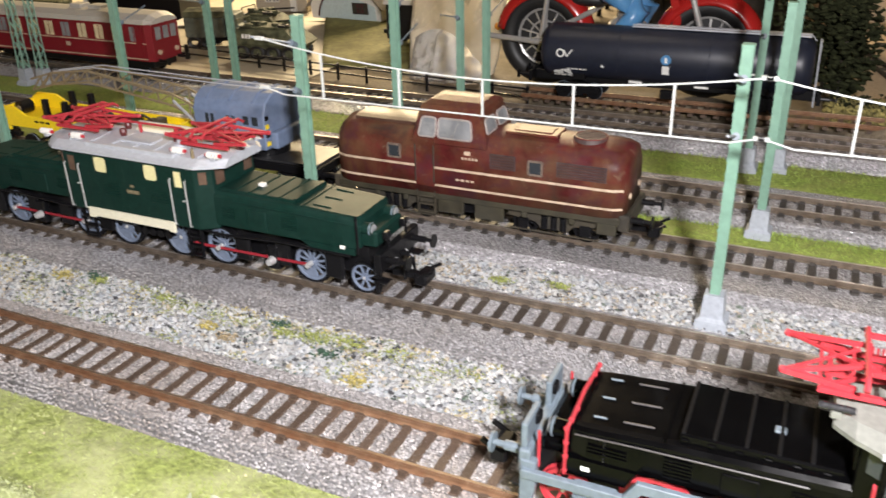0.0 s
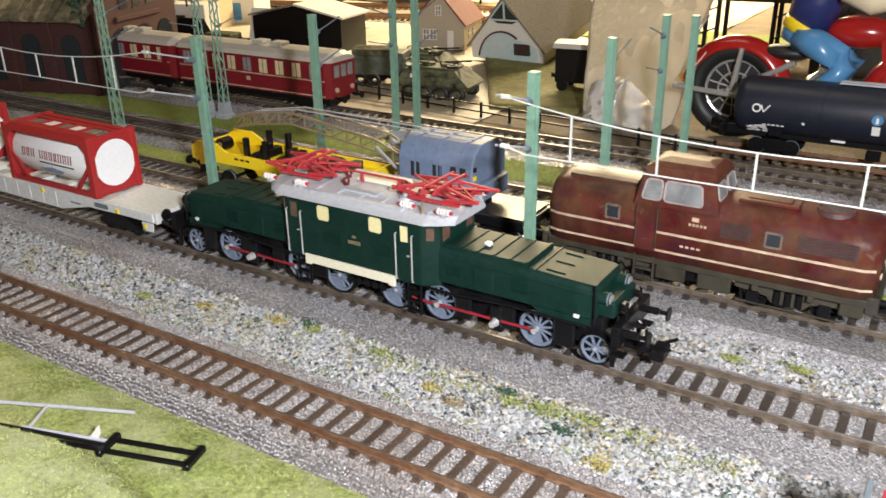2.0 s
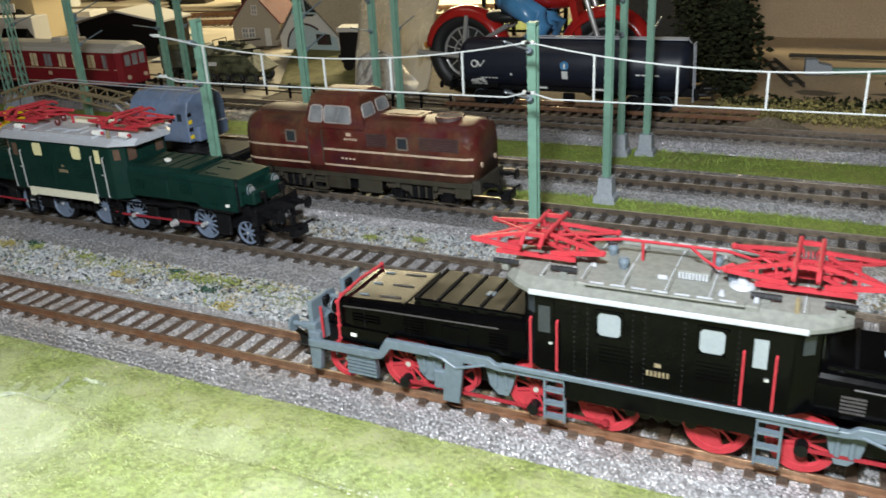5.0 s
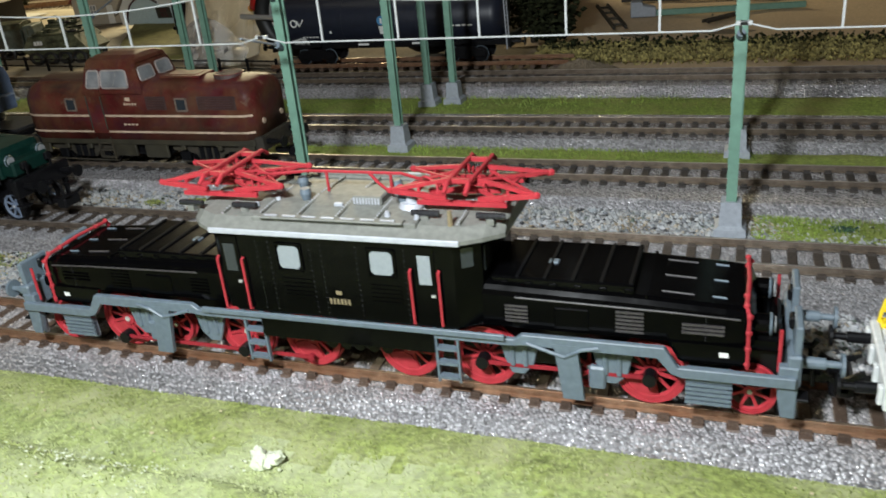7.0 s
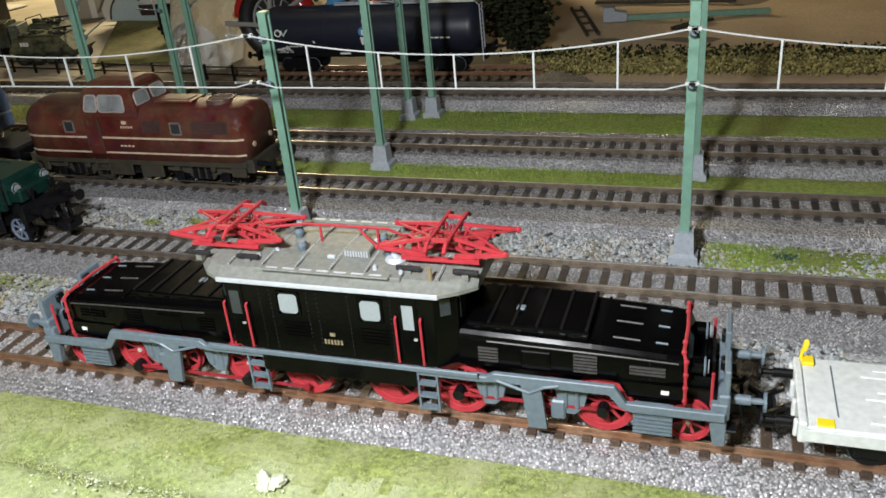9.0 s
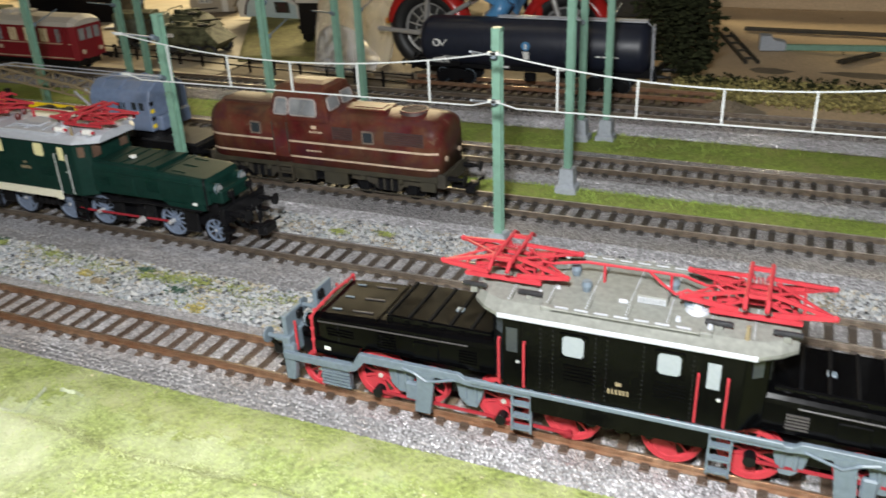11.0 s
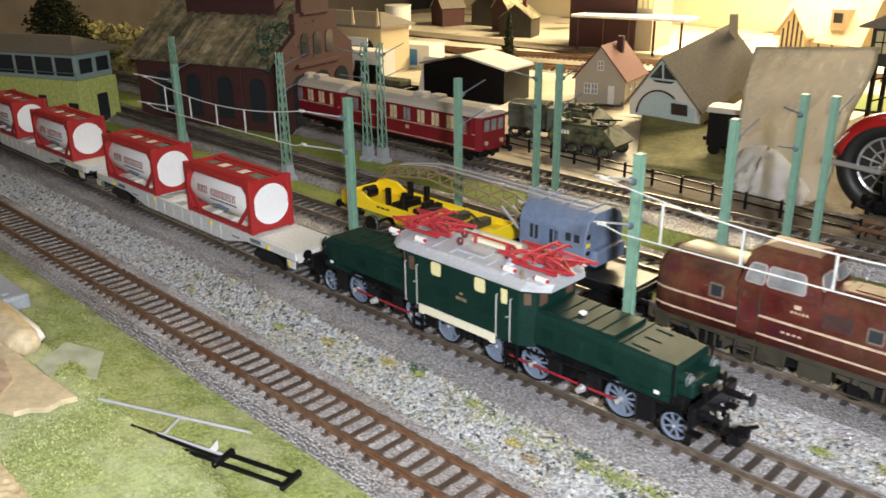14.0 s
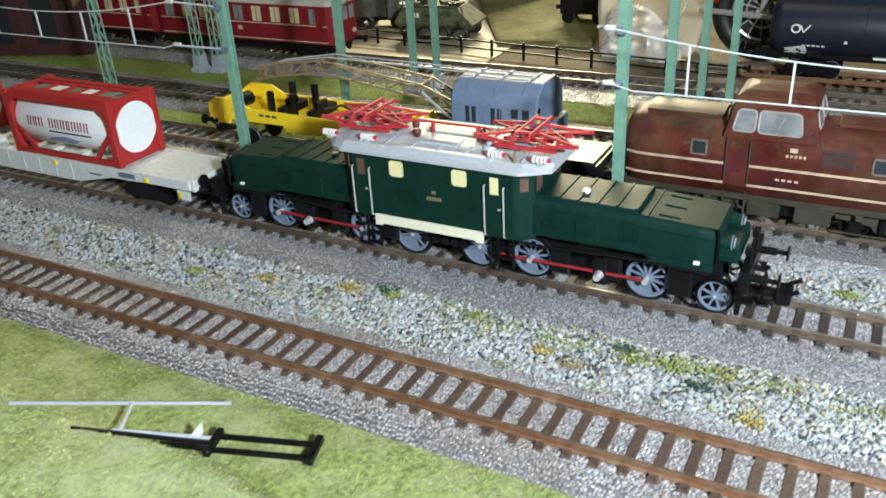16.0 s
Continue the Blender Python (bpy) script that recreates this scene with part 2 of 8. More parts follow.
smudged(M_ballast_rust, (0.3, 0.22, 0.17), 26, 0.44, 0.66, 0.45)
smudged(M_maroon, (0.13, 0.065, 0.034), 34, 0.42, 0.62, 0.75)
smudged(M_maroon, (0.07, 0.02, 0.03), 75, 0.5, 0.62, 0.6)
smudged(M_maroon, (0.03, 0.024, 0.022), 52, 0.56, 0.7, 0.8)
smudged(M_maroon, (0.09, 0.075, 0.045), 24, 0.5, 0.66, 0.4)
smudged(M_maroon, (0.2, 0.15, 0.1), 210, 0.6, 0.72, 0.45)
M_maroonroof = mat("weathered_brown_roof", (0.06, 0.024, 0.02), 0.42, vary=0.3, grain=350, dirt=(0.075, 0.045, 0.028), dirt_amount=0.8, dirt_scale=50)
M_grille = mat("sooty_louvre_panel", (0.045, 0.026, 0.028), 0.6, vary=0.4, grain=300, dirt=(0.09, 0.06, 0.045), dirt_amount=0.6, dirt_scale=120)
M_stripe = mat("aged_cream_stripe", (0.55, 0.42, 0.31), 0.5, vary=0.25, grain=200, dirt=(0.3, 0.2, 0.12), dirt_amount=0.6, dirt_scale=120)
M_rust = mat("brown_weathered_frame", (0.03, 0.026, 0.019), 0.7, vary=0.3, grain=400, dirt=(0.07, 0.055, 0.03), dirt_amount=0.6)
M_glassd = mat("dark_window", (0.03, 0.035, 0.04), 0.08, vary=0.1)
M_brownpane = mat("brownish_window", (0.1, 0.062, 0.045), 0.2, vary=0.4, grain=120, spec=0.3)
M_glassg = mat("greyish_window", (0.21, 0.22, 0.23), 0.14, vary=0.3, grain=90, dirt=(0.34, 0.34, 0.33), dirt_amount=0.5, dirt_scale=160)
M_darkdeck = mat("dark_satin_deck", (0.025, 0.025, 0.027), 0.4, vary=0.25, grain=200)
M_bluegrey = mat("blue_grey_crane_paint", (0.14, 0.19, 0.29), 0.5, vary=0.1, grain=400, dirt=(0.22, 0.25, 0.33), dirt_amount=0.5)
M_yellow = mat("yellow_plastic", (0.85, 0.62, 0.02), 0.42, vary=0.06)
M_brass = mat("dull_bronze_plastic", (0.25, 0.2, 0.12), 0.45, 0.2, vary=0.2)
M_contred = mat("red_container_frame", (0.37, 0.022, 0.024), 0.45, vary=0.1)
M_tank = mat("white_tank_plastic", (0.85, 0.86, 0.88), 0.3, vary=0.05)
M_wagon = mat("light_grey_wagon", (0.62, 0.64, 0.63), 0.5, vary=0.1, grain=500)
M_navy = mat("dark_blue_tank_paint", (0.012, 0.015, 0.027), 0.42, vary=0.15, grain=300)
M_carred = mat("railcar_red_paint", (0.2, 0.01, 0.018), 0.38, vary=0.1)
M_carcream = mat("railcar_cream_window", (0.66, 0.56, 0.35), 0.4, vary=0.2, grain=120)
M_carroof = mat("railcar_grey_roof", (0.46, 0.43, 0.38), 0.55, vary=0.1)
M_camo = mat("camouflage_paint", (0.11, 0.115, 0.065), 0.6, vary=0.25, grain=300, dirt=(0.006, 0.007, 0.006), dirt_amount=1.0, dirt_scale=85, spec=0.15, dirt_from=0.45)
M_bluegreen = mat("dull_grey_green_paint", (0.1, 0.12, 0.09), 0.6, vary=0.2, grain=300, dirt=(0.04, 0.045, 0.035), dirt_amount=0.7, dirt_scale=90)
M_brick = mat("dark_red_brick", (0.07, 0.022, 0.02), 0.8, vary=0.3, grain=500, dirt=(0.06, 0.035, 0.03), dirt_amount=0.6)
M_tileroof = mat("red_tile_roof", (0.15, 0.03, 0.022), 0.75, vary=0.2, grain=500)
M_greyroof = mat("grey_slate_roof", (0.2, 0.17, 0.13), 0.75, vary=0.2, grain=500)
M_thatch = mat("mossy_shingle_roof", (0.27, 0.22, 0.13), 0.85, vary=0.5, grain=160, bump=0.6, dirt=(0.05, 0.06, 0.03), dirt_amount=0.9, dirt_scale=28, per_object=0.45)
M_pinkwall = mat("pinkish_grey_render", (0.4, 0.35, 0.27), 0.8, vary=0.1, grain=700)
M_whitewall = mat("white_render", (0.7, 0.68, 0.62), 0.8, vary=0.08)
M_beige = mat("beige_render", (0.55, 0.45, 0.28), 0.8, vary=0.12)
M_limewall = mat("lime_green_wall", (0.56, 0.62, 0.19), 0.7, vary=0.2, grain=300)
M_paleblue = mat("pale_blue_render", (0.5, 0.6, 0.6), 0.7, vary=0.1, grain=500)
M_tealroof = mat("faded_teal_panel", (0.3, 0.4, 0.36), 0.7, vary=0.15)
M_wood = mat("rough_pale_wood", (0.6, 0.5, 0.33), 0.8, vary=0.2, grain=250, bump=0.4, dirt=(0.4, 0.32, 0.19), dirt_amount=0.5, dirt_scale=60)
M_sand = mat("sandy_board", (0.58, 0.44, 0.28), 0.85, vary=0.15, grain=500, bump=0.2, dirt=(0.45, 0.33, 0.21), dirt_amount=0.6, dirt_scale=12)
M_foliage = mat("dark_foliage", (0.026, 0.03, 0.014), 0.9, vary=0.4, grain=300, island=0.4, spec=0.1)
M_hedge = mat("olive_hedge", (0.27, 0.23, 0.08), 0.9, vary=0.4, grain=300, island=0.6)
M_tuft_green = mat("green_tuft", (0.035, 0.08, 0.05), 0.9, vary=0.3, island=0.4)
M_tuft_yellow = mat("yellow_tuft", (0.36, 0.3, 0.1), 0.9, vary=0.3, island=0.4)
M_tuft_olive = mat("olive_tuft", (0.24, 0.27, 0.08), 0.9, vary=0.3, island=0.4)
M_tuft_orange = mat("ochre_tuft", (0.3, 0.235, 0.14), 0.9, vary=0.3, island=0.4)
M_toyred = mat("glossy_toy_red", (0.33, 0.014, 0.012), 0.22, vary=0.12, grain=60)
M_toyblue = mat("glossy_toy_blue", (0.075, 0.23, 0.43), 0.3, vary=0.12, grain=60)
M_toynavy = mat("toy_navy_vest", (0.02, 0.028, 0.12), 0.35, vary=0.15, grain=60)
M_toyskin = mat("toy_cream_sleeve", (0.62, 0.52, 0.36), 0.4, vary=0.1, grain=60)
M_rubber = mat("black_rubber", (0.012, 0.012, 0.012), 0.5, vary=0.2)
M_chrome = mat("chrome_plastic", (0.55, 0.54, 0.52), 0.2, 0.6, vary=0.1)
M_olivecloth = mat("olive_felt_cover", (0.2, 0.19, 0.06), 0.9, vary=0.25, grain=200, bump=0.3, dirt=(0.09, 0.075, 0.03), dirt_amount=0.7, dirt_scale=30)
M_wall = mat("dark_hall_wall", (0.16, 0.13, 0.1), 0.9, vary=0.15, grain=20)

# ---- helpers for building; all shapes are given in millimetres ----
def part(name, bm, material, parent=None, label="", smooth=False, at=(0, 0, 0)):
    """Links a bmesh, in millimetres, as one mesh object under a thing or a part."""
    bmesh.ops.scale(bm, vec=(MM, MM, MM), verts=bm.verts)
    me = bpy.data.meshes.new(name)
    bm.to_mesh(me)
    bm.free()
    if smooth:
        for p in me.polygons:
            p.use_smooth = True
    me.materials.append(material)
    ob = new(name, me)
    ob.location = [v * MM for v in at]
    if parent:
        ob.parent = parent
    if label:
        ob["label"] = label
    return ob


def like(ob, at, parent=None, rz=0.0):
    """A further piece on the same mesh."""
    o = new(ob.name.split(".")[0], ob.data)
    o.location = [v * MM for v in at]
    o.rotation_euler = (0, 0, radians(rz))
    o.parent = parent or ob.parent
    for key in ("label", "category", "group", "kind"):
        if key in ob:
            o[key] = ob[key]
    return o


def thing(name, at, label, category, group="", kind="", rz=0.0):
    ob = new(name)
    ob.empty_display_size = 0.01
    ob.location = [v * MM for v in at]
    ob.rotation_euler = (0, 0, radians(rz))
    return tagged(ob, label, category, group, kind)


def B():
    return bmesh.new()


def box(bm, x0, x1, y0, y1, z0, z1, bev=0.0, seg=2):
    r = bmesh.ops.create_cube(bm, size=1, matrix=Matrix.Translation(((x0 + x1) / 2, (y0 + y1) / 2, (z0 + z1) / 2)) @ Matrix.Diagonal((x1 - x0, y1 - y0, z1 - z0, 1)))
    if bev:
        edges = list({e for v in r["verts"] for e in v.link_edges})
        bmesh.ops.bevel(bm, geom=edges, offset=bev, segments=seg, affect="EDGES", profile=0.5)
    return bm


def cyl(bm, p0, p1, r0, r1=None, seg=16, caps=True):
    p0, p1 = Vector(p0), Vector(p1)
    d = p1 - p0
    m = Matrix.Translation((p0 + p1) / 2) @ d.to_track_quat("Z", "Y").to_matrix().to_4x4()
    bmesh.ops.create_cone(bm, cap_ends=caps, segments=seg, radius1=r0, radius2=r0 if r1 is None else r1, depth=d.length, matrix=m)
    return bm


def bar(bm, p0, p1, w, h=None):
    """A square bar from p0 to p1."""
    p0, p1 = Vector(p0), Vector(p1)
    d = p1 - p0
    q = d.to_track_quat("X", "Z").to_matrix().to_4x4()
    bmesh.ops.create_cube(bm, size=1, matrix=Matrix.Translation((p0 + p1) / 2) @ q @ Matrix.Diagonal((d.length, w, h or w, 1)))
    return bm


def ball(bm, c, r, sx=1, sy=1, sz=1, sub=2):
    bmesh.ops.create_icosphere(bm, subdivisions=sub, radius=r, matrix=Matrix.Translation(c) @ Matrix.Diagonal((sx, sy, sz, 1)))
    return bm


def prism(bm, outline, a, b, axis="x", bev=0.0, seg=2):
    """A closed outline of two coordinates, drawn out from a to b along an axis."""
    put3 = {"x": lambda u, v, w: (w, u, v), "y": lambda u, v, w: (u, w, v), "z": lambda u, v, w: (u, v, w)}[axis]
    lo = [bm.verts.new(put3(u, v, a)) for u, v in outline]
    hi = [bm.verts.new(put3(u, v, b)) for u, v in outline]
    f = [bm.faces.new(lo), bm.faces.new(list(reversed(hi)))]
    k = len(outline)
    for i in range(k):
        f.append(bm.faces.new((lo[i], hi[i], hi[(i + 1) % k], lo[(i + 1) % k])))
    bmesh.ops.recalc_face_normals(bm, faces=f)
    if bev:
        edges = list({e for v in lo + hi for e in v.link_edges})
        bmesh.ops.bevel(bm, geom=edges, offset=bev, segments=seg, affect="EDGES", profile=0.5)
    return bm


def loft(bm, rings, closed=True):
    """Skins rings of equal length, and closes the ends."""
    vs = [[bm.verts.new(p) for p in r] for r in rings]
    f = []
    for a, b in zip(vs, vs[1:]):
        k = len(a)
        for i in range(k):
            f.append(bm.faces.new((a[i], a[(i + 1) % k], b[(i + 1) % k], b[i])))
    if closed:
        f += [bm.faces.new(vs[0]), bm.faces.new(list(reversed(vs[-1])))]
    bmesh.ops.recalc_face_normals(bm, faces=f)
    return bm


def pipe(bm, pts, r, seg=6):
    """One continuous round tube along the points."""
    pts = [Vector(p) for p in pts]
    dirs = [(pts[min(i + 1, len(pts) - 1)] - pts[max(i - 1, 0)]).normalized() for i in range(len(pts))]
    u = dirs[0].orthogonal().normalized()
    rings = []
    for p, d in zip(pts, dirs):
        u = (u - d * u.dot(d)).normalized()
        w = d.cross(u)
        rings.append([p + r * (u * math.cos(a) + w * math.sin(a)) for a in [2 * math.pi * k / seg for k in range(seg)]])
    return loft(bm, rings)


def torus(bm, c, R, r, axis="y", n=28, k=8):
    rings = []
    for i in range(n):
        a = 2 * math.pi * i / n
        ring = []
        for j in range(k):
            b = 2 * math.pi * j / k
            u, w = (R + r * math.cos(b)), r * math.sin(b)
            p = {"y": (u * math.cos(a), w, u * math.sin(a)), "x": (w, u * math.cos(a), u * math.sin(a)), "z": (u * math.cos(a), u * math.sin(a), w)}[axis]
            ring.append(bm.verts.new(Vector(c) + Vector(p)))
        rings.append(ring)
    for i in range(n):
        for j in range(k):
            bm.faces.new((rings[i][j], rings[(i + 1) % n][j], rings[(i + 1) % n][(j + 1) % k], rings[i][(j + 1) % k]))
    return bm


def wheel(parent, x, y, z, r, spokes, rim_mat, tyre_mat=None, side=-1, width=2.2, name="wheel"):
    """A spoked wheel: rim, hub and spokes in one colour, and a bright tyre."""
    bm = B()
    o = side * 0.2
    torus(bm, (0, o, 0), r * 0.86, r * 0.11, "y", 24, 6)
    w = part(name, bm, rim_mat, parent, at=(x, y, z))
    part("hub", cyl(B(), (0, side * 0.9, 0), (0, -side * 0.6, 0), r * 0.24, seg=12), rim_mat, w)
    part("axle_cap", cyl(B(), (0, side * 1.0, 0), (0, side * 1.3, 0), r * 0.1, seg=8), M_steel, w)
    for i in range(spokes):
        a = 2 * math.pi * (i + 0.5) / spokes
        part("spoke", bar(B(), (r * 0.18 * math.cos(a), o, r * 0.18 * math.sin(a)), (r * 0.86 * math.cos(a), o, r * 0.86 * math.sin(a)), 0.55, 0.75), rim_mat, w)
    if r > 7:
        wt = [(r * 0.8 * math.cos(a), r * 0.8 * math.sin(a)) for a in np.linspace(math.radians(200), math.radians(290), 9)] + [(r * 0.35 * math.cos(a), r * 0.35 * math.sin(a)) for a in (math.radians(280), math.radians(210))]
        part("counterweight", prism(B(), wt, o - 0.5, o + 0.5, "y"), rim_mat, w)
    bm = B()
    n = 32
    prof = [(r * 0.9, -width / 2), (r, -width / 2), (r * 1.0, width / 2 - 0.7), (r * 1.07, width / 2 - 0.6), (r * 1.07, width / 2), (r * 0.9, width / 2)]
    rings = [[Vector((p * math.cos(2 * math.pi * i / n), -side * q, p * math.sin(2 * math.pi * i / n))) for p, q in prof] for i in range(n)]
    loft(bm, rings + [rings[0]], closed=False)
    bmesh.ops.remove_doubles(bm, verts=bm.verts, dist=1e-5)
    part("tyre", bm, tyre_mat or M_steel, w)
    return w


def scatter_mesh(name, material, centres, sizes, seed, parent=None, flat=0.7):
    """Many small uneven stones or clumps as one mesh; centres in millimetres."""
    rng = np.random.default_rng(seed)
    base = np.array([(1, 0, 0), (-1, 0, 0), (0, 1, 0), (0, -1, 0), (0, 0, 1), (0, 0, -1)], float)
    tri = np.array([(0, 2, 4), (2, 1, 4), (1, 3, 4), (3, 0, 4), (2, 0, 5), (1, 2, 5), (3, 1, 5), (0, 3, 5)])
    n = len(centres)
    ang = rng.uniform(0, 2 * np.pi, n)
    v = base[None] * rng.uniform(0.6, 1.25, (n, 6, 1)) * np.array([1, 1, flat])
    v += rng.uniform(-0.25, 0.25, (n, 6, 3))
    c, s = np.cos(ang)[:, None], np.sin(ang)[:, None]
    x, y = v[..., 0] * c - v[..., 1] * s, v[..., 0] * s + v[..., 1] * c
    v = np.stack([x, y, v[..., 2]], -1) * np.asarray(sizes)[:, None, None] + np.asarray(centres)[:, None]
    f = (tri[None] + 6 * np.arange(n)[:, None, None]).reshape(-1, 3)
    me = bpy.data.meshes.new(name)
    me.from_pydata((v.reshape(-1, 3) * MM).tolist(), [], f.tolist())
    me.materials.append(material)
    ob = new(name, me)
    if parent:
        ob.parent = parent
    return ob


def blades(name, material, centres, length, width, seed, parent=None, lean=0.5):
    """Short fibres of static grass: one mesh of narrow triangles; centres in millimetres."""
    rng = np.random.default_rng(seed)
    n = len(centres)
    a = rng.uniform(0, 2 * np.pi, n)
    le = length * rng.uniform(0.5, 1.3, n)
    c = np.asarray(centres, float)
    w = np.stack([np.cos(a), np.sin(a), 0 * a], -1) * width / 2
    b = rng.uniform(0, 2 * np.pi, n)
    k = rng.uniform(0, lean, n)
    tip = c + np.stack([np.cos(b) * k, np.sin(b) * k, np.ones(n)], -1) * le[:, None]
    v = np.stack([c - w, c + w, tip], 1).reshape(-1, 3)
    me = bpy.data.meshes.new(name)
    me.from_pydata((v * MM).tolist(), [], np.arange(3 * n).reshape(-1, 3).tolist())
    me.materials.append(material)
    ob = new(name, me)
    if parent:
        ob.parent = parent
    return ob

# ---- setting: baseboard, beds, grass strips, tracks ----
RAIL_Z = 8.1
TRACKS = [151.0, 229.5, 303.5, 368.0, 470.0, 514.0]
rng = np.random.default_rng(3)


def sheet(name, x0, x1, y0, y1, nx, ny, height, material, label, kind="structure"):
    """A ground sheet whose height (mm) is a function of x and y (mm)."""
    bm = B()
    g = [[bm.verts.new((x0 + (x1 - x0) * i / nx, y0 + (y1 - y0) * j / ny, height(x0 + (x1 - x0) * i / nx, y0 + (y1 - y0) * j / ny))) for i in range(nx + 1)] for j in range(ny + 1)]
    for j in range(ny):
        for i in range(nx):
            bm.faces.new((g[j][i], g[j][i + 1], g[j + 1][i + 1], g[j + 1][i]))
    ob = part(name, bm, material, smooth=True)
    return tagged(ob, label, "ground", kind=kind)


def nz(x, y, s, seed=0.0):
    return noise.noise(Vector((x / s, y / s, seed)))


bm = box(B(), -1600, 1000, -40, 1700, -30, 0)
tagged(part("ground", bm, M_soil), "brown painted baseboard of the model railway", "ground", kind="structure")


def bed(name, y0, y1, top, slope_near, slope_far, material, label, x0=-1150, x1=620):
    out = [(y0, 0.2), (y0 + slope_near, top), (y1 - slope_far, top), (y1, 0.2)]
    bm = B()
    n = 120
    rings = [[(x0 + (x1 - x0) * i / n, y + 0.5 * nz(x0 + (x1 - x0) * i / n, 0, 14, k), z) for k, (y, z) in enumerate(out)] for i in range(n + 1)]
    loft(bm, rings)
    return tagged(part(name, bm, material), label, "ballast", kind="structure")


bed("ballast", 130, 172, 5.1, 4.5, 3, M_gap, "dark grey bed below the grains of the front roadbed", -660)
bed("ballast", 130, 172, 5.1, 4.5, 3, M_ballast_rust, "far stretch of the grain roadbed under the front track", -1150, -660)
bed("ballast", 199, 249, 5.0, 8, 4, M_gap, "dark grey bed below the grains of the second roadbed", -660)
bed("ballast", 199, 249, 5.0, 8, 4, M_ballast, "far stretch of the grain roadbed under the second track", -1150, -660)
bed("ballast", 272, 322, 5.0, 6, 4, M_ballast, "silvery grey moulded grain roadbed under the third track")
bed("ballast", 347, 396, 5.0, 4, 4, M_ballast, "silvery grey moulded grain roadbed under the fourth track")
bed("ballast", 441, 491, 4.8, 9, 4, M_ballast, "silvery grey moulded grain roadbed under the rear track")


def grains(label, y0, y1, top, slope_near, slope_far, material, seed, x0=-660, x1=330, step=1.08):
    """The moulded roadbed's rounded grains: low domes in an uneven close-set grid, one mesh."""
    r = np.random.default_rng(seed)
    nx, ny = int((x1 - x0) / step), int((y1 - y0) / (step * 0.87))
    gx, gy = np.meshgrid(np.arange(nx), np.arange(ny))
    x = (x0 + step * (gx + 0.5 * (gy % 2))).ravel() + r.uniform(-0.28, 0.28, nx * ny) * step
    y = (y0 + 0.4 + step * 0.87 * gy).ravel() + r.uniform(-0.28, 0.28, nx * ny) * step
    z = np.minimum(top, np.minimum(0.2 + (y - y0) / slope_near * (top - 0.2), 0.2 + (y1 - y) / slope_far * (top - 0.2))) - 0.08
    n = len(x)
    rad = step * r.uniform(0.46, 0.66, (n, 6))
    a = r.uniform(0, 2 * np.pi, n)[:, None] + np.arange(6)[None] * np.pi / 3
    ring = np.stack([x[:, None] + rad * np.cos(a), y[:, None] + rad * np.sin(a), np.repeat(z[:, None], 6, 1)], -1)
    tip = np.stack([x + r.uniform(-0.2, 0.2, n), y + r.uniform(-0.2, 0.2, n), z + r.uniform(0.38, 0.68, n)], -1)
    v = np.concatenate([ring, tip[:, None]], 1).reshape(-1, 3)
    k = np.arange(6)
    f = (np.stack([k, (k + 1) % 6, np.full(6, 6)], -1)[None] + 7 * np.arange(n)[:, None, None]).reshape(-1, 3)
    me = bpy.data.meshes.new("roadbed_grains")
    me.from_pydata((v * MM).tolist(), [], f.tolist())
    me.polygons.foreach_set("use_smooth", np.ones(len(f), dtype=bool))
    me.materials.append(material)
    return tagged(new("roadbed_grains", me), label, "ballast", kind="stuff")


M_grain = mat("silvery_roadbed_grain", (0.5, 0.495, 0.515), 0.24, 0.45, vary=0.15, grain=900, island=0.35, dirt=(0.33, 0.3, 0.28), dirt_amount=0.6, dirt_scale=22, spec=0.8)
M_grain_rust = mat("rust_dusted_roadbed_grain", (0.58, 0.57, 0.585), 0.24, 0.45, vary=0.15, grain=900, island=0.35, dirt=(0.32, 0.25, 0.2), dirt_amount=0.6, dirt_scale=26, spec=0.8)
grains("rounded silvery grains of the front roadbed", 130, 172, 5.1, 4.5, 3, M_grain_rust, 41)
grains("rounded silvery grains of the second roadbed", 199, 249, 5.0, 8, 4, M_grain, 42, x1=300)

# gravel between the tracks: a bed with loose stones on it
sheet("gravel", -1100, 600, 166, 206, 120, 6, lambda x, y: 1.6 + 0.5 * nz(x, y, 18), M_gravel, "grey gravel bed between the front tracks")
sheet("gravel", -1100, 600, 246, 276, 120, 6, lambda x, y: 1.6 + 0.5 * nz(x, y, 18, 4), M_gravel, "grey gravel bed between the second and third track")


def stones(label, x0, x1, y0, y1, count, seed, s0=0.55, s1=1.15):
    r = np.random.default_rng(seed)
    x, y = r.uniform(x0, x1, count), r.uniform(y0, y1, count)
    z = np.array([1.9 + 0.5 * nz(a, b, 18) for a, b in zip(x, y)]) + r.uniform(-0.2, 0.4, count)
    ob = scatter_mesh("gravel_stones", M_stone, np.stack([x, y, z], -1), r.uniform(s0, s1, count), seed)
    return tagged(ob, label, "gravel", kind="stuff")


stones("loose pale grey gravel stones with dark ones between", -600, 200, 169, 204, 19000, 11, 0.55, 1.4)
stones("loose pale grey gravel stones beyond the green locomotive", -600, 240, 248, 273, 12500, 12, 0.55, 1.35)
stones("loose gravel stones far along the line", -1050, -600, 169, 204, 9000, 13, 0.6, 1.3)


